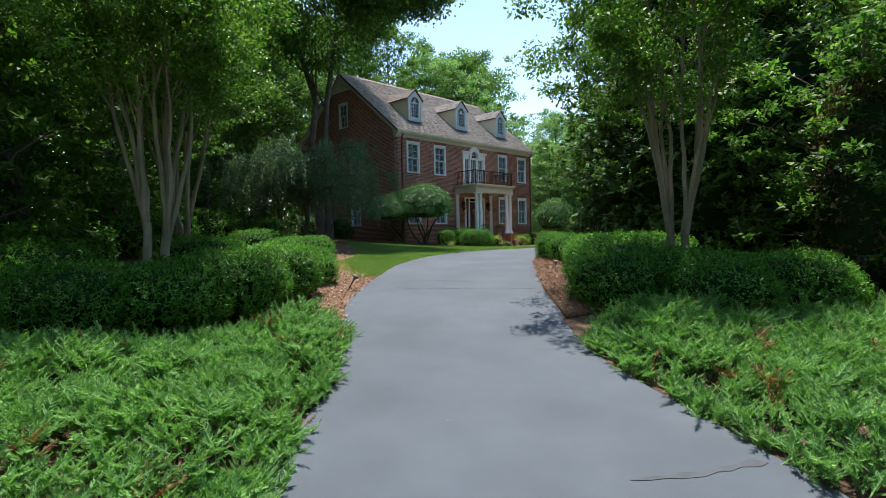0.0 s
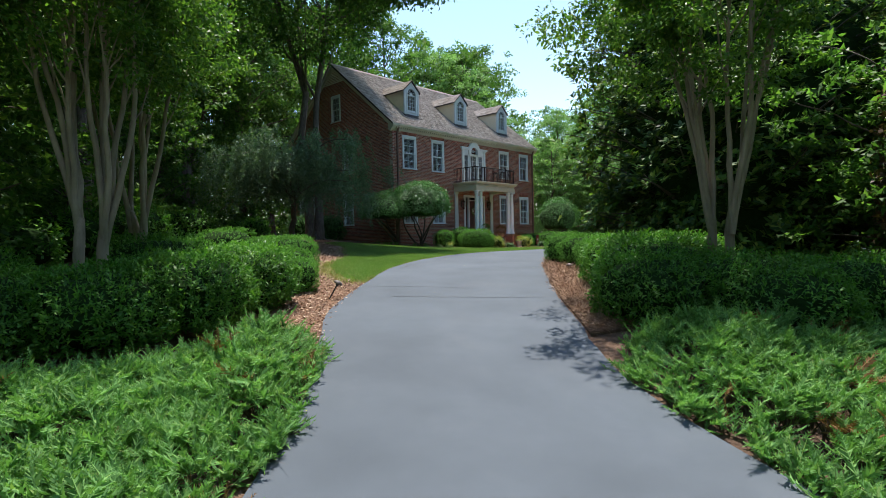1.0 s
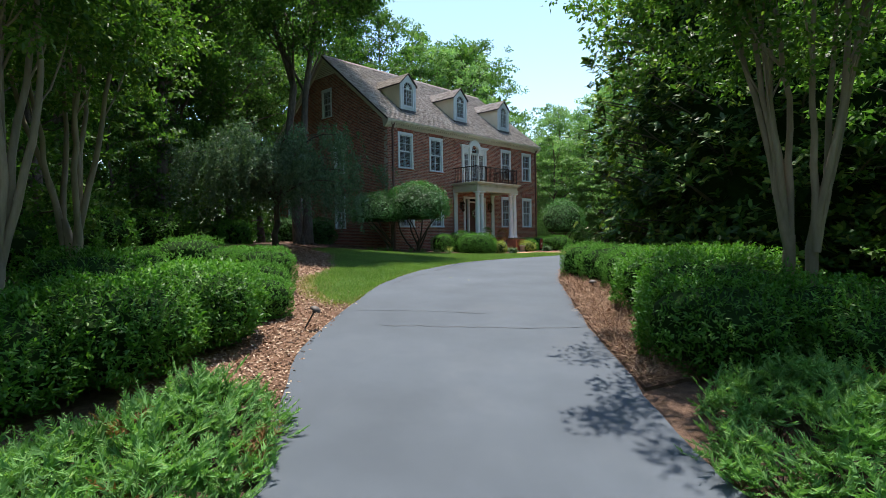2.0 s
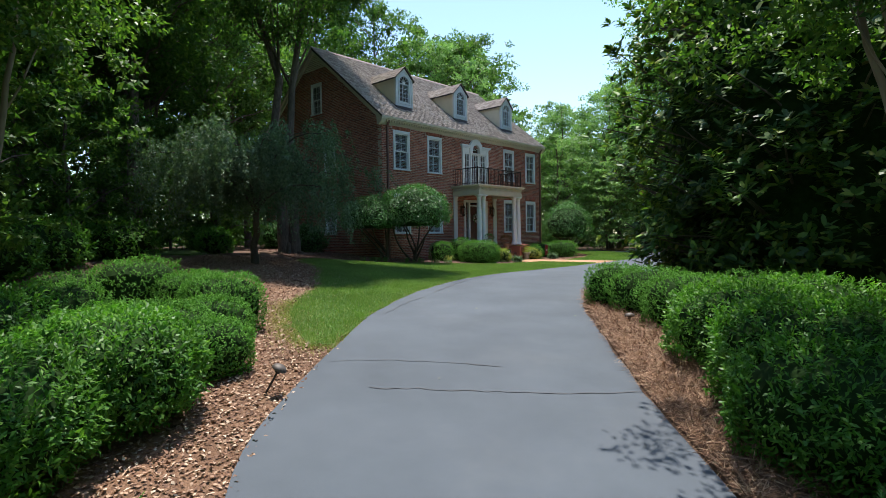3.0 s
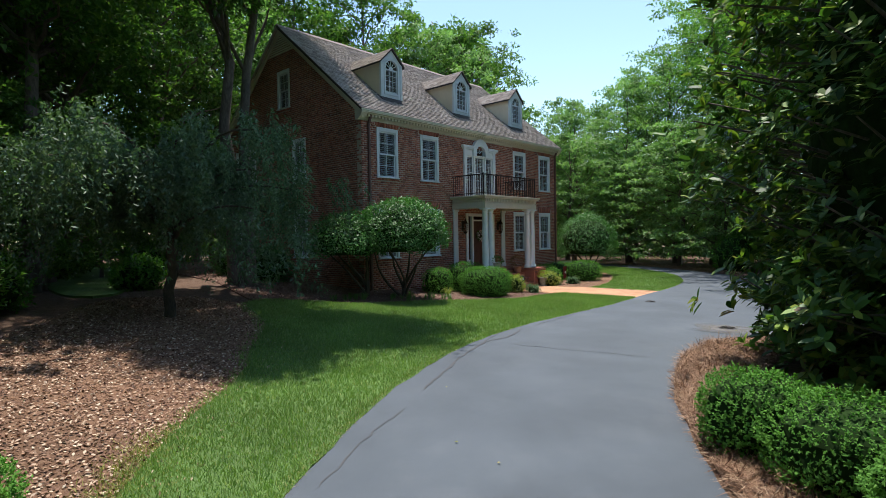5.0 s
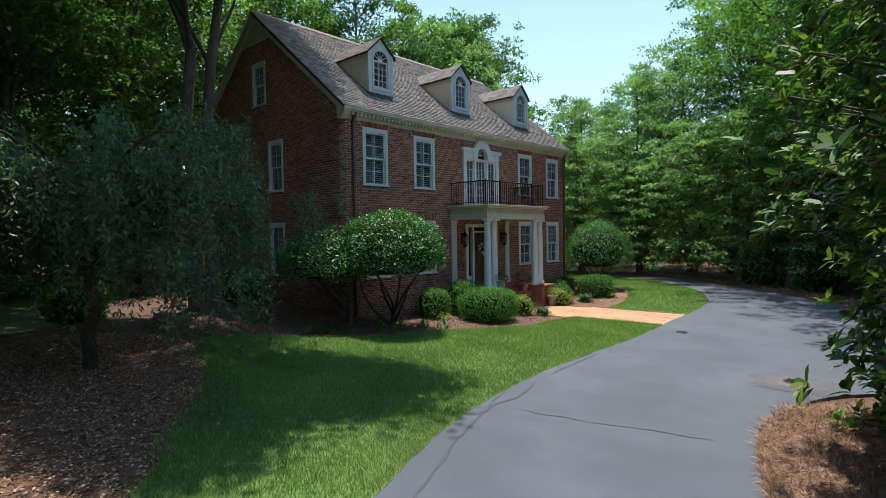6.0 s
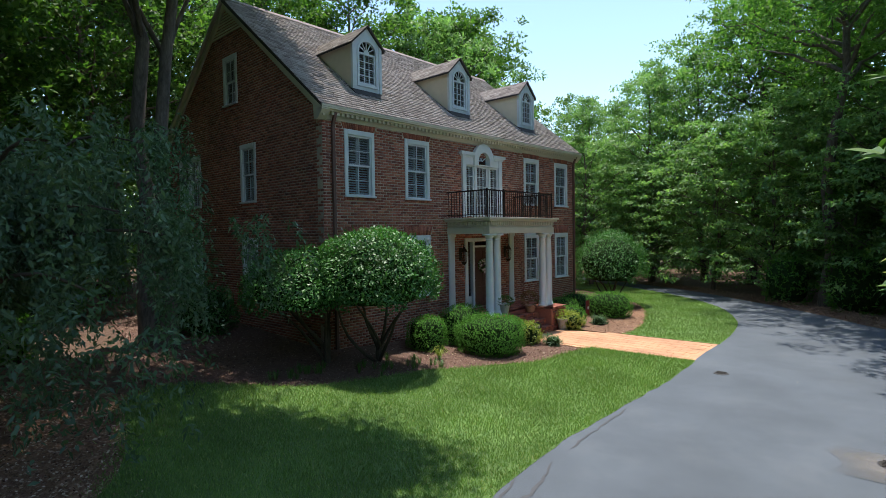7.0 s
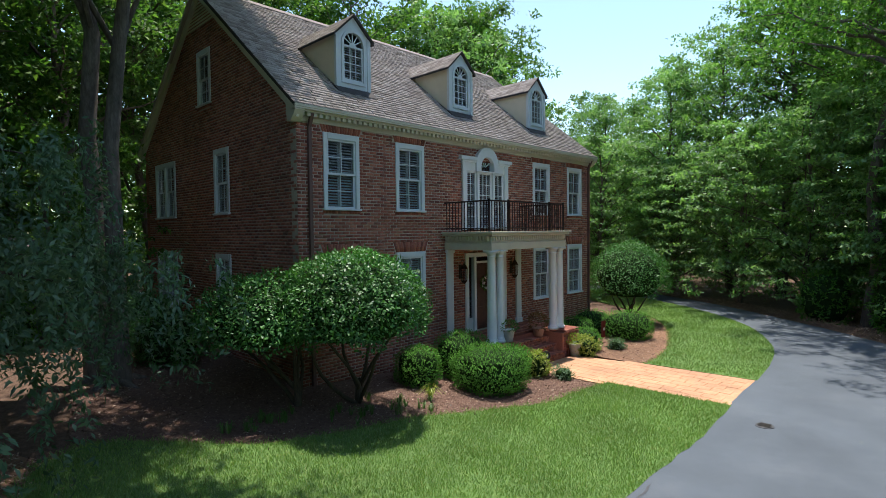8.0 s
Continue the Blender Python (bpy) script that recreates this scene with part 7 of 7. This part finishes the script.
bmesh.ops.rotate(bm, verts=bm.verts, matrix=Matrix.Rotation(math.pi / 2, 3, "Y"))
bmesh.ops.translate(bm, verts=bm.verts, vec=(0.018, 0.0, 0.45))
part("emblem", bm, M["petal"], cloth, "small pale emblem")

# small round yard sign
sx_, sy_ = 2.72, 5.62
sign = tagged(empty("yard_sign", sx_, sy_, gz(sx_, sy_), -35), "small round dark yard sign on a stake by the walk", "sign")
tv, tf = tube([(0, 0, -0.05), (0, 0, 0.5)], [0.008] * 2, 6)
arr_part("stake", mesh_data("stake", tv, tf, M["iron"]), sign)
bm = bmesh.new()
lathe(bm, [(0.14, -0.006), (0.145, 0.0), (0.14, 0.006)], 24)
bmesh.ops.rotate(bm, verts=bm.verts, matrix=Matrix.Rotation(math.pi / 2, 3, "Y"))
bmesh.ops.translate(bm, verts=bm.verts, vec=(0.015, 0, 0.50))
face = part("disc", bm, M["board"], sign)
part("emblem", boxes((0.022, 0.025, -0.08, -0.03, 0.465, 0.54), (0.022, 0.025, -0.015, 0.03, 0.465, 0.54), (0.022, 0.025, 0.05, 0.075, 0.465, 0.54)), M["petal"], face, "pale plain mark")

# bark chips, pine straw and grass
def scatter_poly(poly, n, rng):
    poly = np.asarray(poly, float)
    xy = rng.uniform(poly.min(0), poly.max(0), (n * 5, 2))
    return xy[inside(poly, xy[:, 0], xy[:, 1])][:n]


def chips(name, poly, n, size, label, seed, lift=0.01, mat="chip"):
    rng = np.random.default_rng(seed)
    xy = scatter_poly(poly, n, rng)
    k = len(xy)
    p = np.column_stack([xy, ground_z(xy[:, 0], xy[:, 1]) + lift + rng.uniform(0, 0.02, k)])
    d = np.column_stack([rng.normal(size=(k, 2)), rng.normal(size=k) * 0.3])
    v, f = leaves(p, d, np.tile([0, 0, 1.0], (k, 1)) + rng.normal(size=(k, 3)) * 0.35, size, size * 0.55, rng, 0.1)
    tagged(new(name, mesh_data(name, v, f, M[mat])), label, "mulch", kind="stuff")


chips("bark_chips", BED_DRIVE, 44000, 0.055, "scattered bark chips on the bank", 1)
chips("bark_chips", BED, 16000, 0.055, "scattered bark chips in the bed", 2, 0.01, "bed_chip")
chips("bark_chips", BED_FAR, 4000, 0.06, "scattered bark chips in the far bed", 3, 0.01, "bed_chip")
STRAW = np.concatenate([smooth_line([(11.3, -0.4), (11.28, -1.8), (11.9, -4.0), (12.8, -5.72), (13.45, -6.7), (14.5, -8.15), (15.6, -9.55), (16.35, -10.35), (17.1, -11.2)]), smooth_line([(17.5, -10.3), (17.0, -9.0), (16.4, -8.3), (15.3, -7.4), (14.5, -6.6), (13.6, -5.6), (13.0, -4.4), (12.6, -2.4), (12.6, -0.6), (12.2, 0.6)])])
sheet("straw_bed", STRAW, 0.01, M["floor"], 0.4, label="brown pine straw bed along the drive")
VERGE_STRAW = np.array([(-2.9, 26.0), (0.93, 23.5), (4.9, 20.0), (7.7, 17.3), (10.2, 14.4), (13.2, 11.7), (14.2, 12.6), (11.2, 15.5), (8.6, 18.4), (5.7, 21.2), (1.7, 24.6), (-2.2, 27.1)])


def pine_straw(poly, n, rise, label, seed):
    """Loose needles heaped along the edge of the drive."""
    rng = np.random.default_rng(seed)
    xy = scatter_poly(poly, n, rng)
    k = len(xy)
    heap = np.array([rise * (1 + noise.noise((x * 2.3, y * 2.3, 4.0))) for x, y in xy])
    p = np.column_stack([xy, ground_z(xy[:, 0], xy[:, 1]) + 0.02 + heap * rng.uniform(0.3, 1, k)])
    d = np.column_stack([rng.normal(size=(k, 2)), rng.normal(size=k) * 0.4])
    v, f = leaves(p, d, np.tile([0, 0, 1.0], (k, 1)) + rng.normal(size=(k, 3)) * 0.4, 0.20, 0.0065 if seed == 17 else 0.014, rng, 0.0)
    tagged(new("pine_straw", mesh_data("pine_straw", v, f, M["straw"])), label, "mulch", kind="stuff")


pine_straw(STRAW, 60000, 0.07, "loose brown pine straw along the drive", 17)
pine_straw(VERGE_STRAW, 12000, 0.10, "reddish-brown pine straw verge below the wood", 18)


def grass(name, poly, per_m2, length, width, label, seed, cap=150000):
    rng = np.random.default_rng(seed)
    poly = np.asarray(poly, float)
    x, y = poly[:, 0], poly[:, 1]
    area = 0.5 * abs(np.dot(x, np.roll(y, 1)) - np.dot(y, np.roll(x, 1)))
    xy = scatter_poly(poly, min(cap, int(area * per_m2)), rng)
    k = len(xy)
    p = np.column_stack([xy, ground_z(xy[:, 0], xy[:, 1]) + 0.03])
    tall = length * rng.uniform(0.6, 1.3, k) * (1 + 0.35 * np.array([noise.noise((a * 1.1, b * 1.1, 0)) for a, b in xy]))
    side = rng.normal(size=(k, 2))
    side /= np.linalg.norm(side, axis=1)[:, None]
    s = np.column_stack([side * width / 2, np.zeros(k)])
    tip = p + np.column_stack([rng.normal(size=(k, 2)) * 0.35 * tall[:, None], tall])
    v = np.stack([p - s, p + s, tip], 1).reshape(-1, 3)
    tagged(new(name, mesh_data(name, v, np.arange(len(v)).reshape(-1, 3), M["blade"])), label, "grass", kind="stuff")


grass("grass", LAWN, 2600, 0.055, 0.011, "mown green grass blades", 1, 190000)


def fringe(name, line, n, spread_w, length, mat, label, seed):
    """Loose blades that soften the edge of the lawn."""
    rng = np.random.default_rng(seed)
    line = np.asarray(line)
    xy = line[rng.integers(0, len(line), n)] + rng.normal(size=(n, 2)) * spread_w
    keep = ~inside(DRIVE, xy[:, 0], xy[:, 1])
    xy = xy[keep]
    k = len(xy)
    p = np.column_stack([xy, ground_z(xy[:, 0], xy[:, 1]) + 0.01])
    side = rng.normal(size=(k, 2))
    side /= np.linalg.norm(side, axis=1)[:, None]
    s = np.column_stack([side * 0.006, np.zeros(k)])
    tip = p + np.column_stack([rng.normal(size=(k, 2)) * 0.04, length * rng.uniform(0.5, 1.3, k)])
    v = np.stack([p - s, p + s, tip], 1).reshape(-1, 3)
    tagged(new(name, mesh_data(name, v, np.arange(len(v)).reshape(-1, 3), mat)), label, "grass", kind="stuff")


fringe("grass_fringe", LAWN, 16000, 0.11, 0.06, M["blade"], "ragged green blades along the lawn edge", 4)
fringe("dry_grass", smooth_line([(11.3, -11.0), (10.4, -10.95), (9.2, -10.35), (8.2, -9.55)], 0.05), 6000, 0.22, 0.05, M["dry"], "dry yellowed grass at the lawn edge", 5)
fringe("dry_grass", smooth_line([(11.35, -11.0), (10.2, -9.35), (8.84, -6.9), (7.95, -4.7), (7.5, -3.0)], 0.05), 5000, 0.07, 0.05, M["dry"], "dry yellowed grass along the asphalt edge", 6)
grass("grass", LAWN_FAR, 900, 0.055, 0.016, "mown green grass blades beyond the walk", 2, 60000)

fringe("grass_fringe", LAWN_FAR, 9000, 0.05, 0.055, M["blade"], "ragged green blades along the far lawn edge", 7)

# fallen leaves on the drive and lawn
rng = np.random.default_rng(23)
for i in range(16):
    x, y = rng.uniform(8, 19), rng.uniform(-16, 6)
    if inside(DRIVE, np.array([x]), np.array([y]))[0] or inside(LAWN, np.array([x]), np.array([y]))[0]:
        v, f = leaves(np.zeros((1, 3)), np.array([[1.0, 0.2, 0.1]]), np.array([[0, 0, 1.0]]), 0.045, 0.024, rng)
        ob = new("fallen_leaf", mesh_data("fallen_leaf", v, f, M["lf_yellow"] if i % 2 else M["dry"]))
        ob.matrix_world = pose(x, y, gz(x, y) + 0.045, 0, 0, rng.uniform(0, 360))
        tagged(ob, "pale fallen leaf lying on the ground", "leaf", "fallen leaves")

# single bricks and shingles of the front, nearest the drive
for p_, q_, a_, b_ in BRICK_SINGLES[:300]:
    arr_part("brick", one_brick, wall_front).location = (0, float(p_), float(a_))
if len(BRICK_SINGLES) > 300:
    v, f = brick_boxes(BRICK_SINGLES[300:], 0.0, np.random.default_rng(2))
    arr_part("brickwork", mesh_data("brickwork", v, f, M["brick"]), wall_front, kind="stuff")
shingle_shapes = {}
for a_, b_, t0_, t1_, th_ in SHINGLE_SINGLES:
    key = (round((b_ - a_) / 0.04), round(float(th_), 3))
    if key not in shingle_shapes:
        w_key = key[0] * 0.04
        v, f = shingle_arrays(np.array([(0.0, w_key, 0.0, 0.185, th_)]), np.zeros(2), d_, n_)
        shingle_shapes[key] = mesh_data("shingle", v, f, M["shingle"])
    q = lower + d_ * t0_
    arr_part("shingle", shingle_shapes[key], roof_front).location = (float(q[0]), float(a_), float(q[1]))
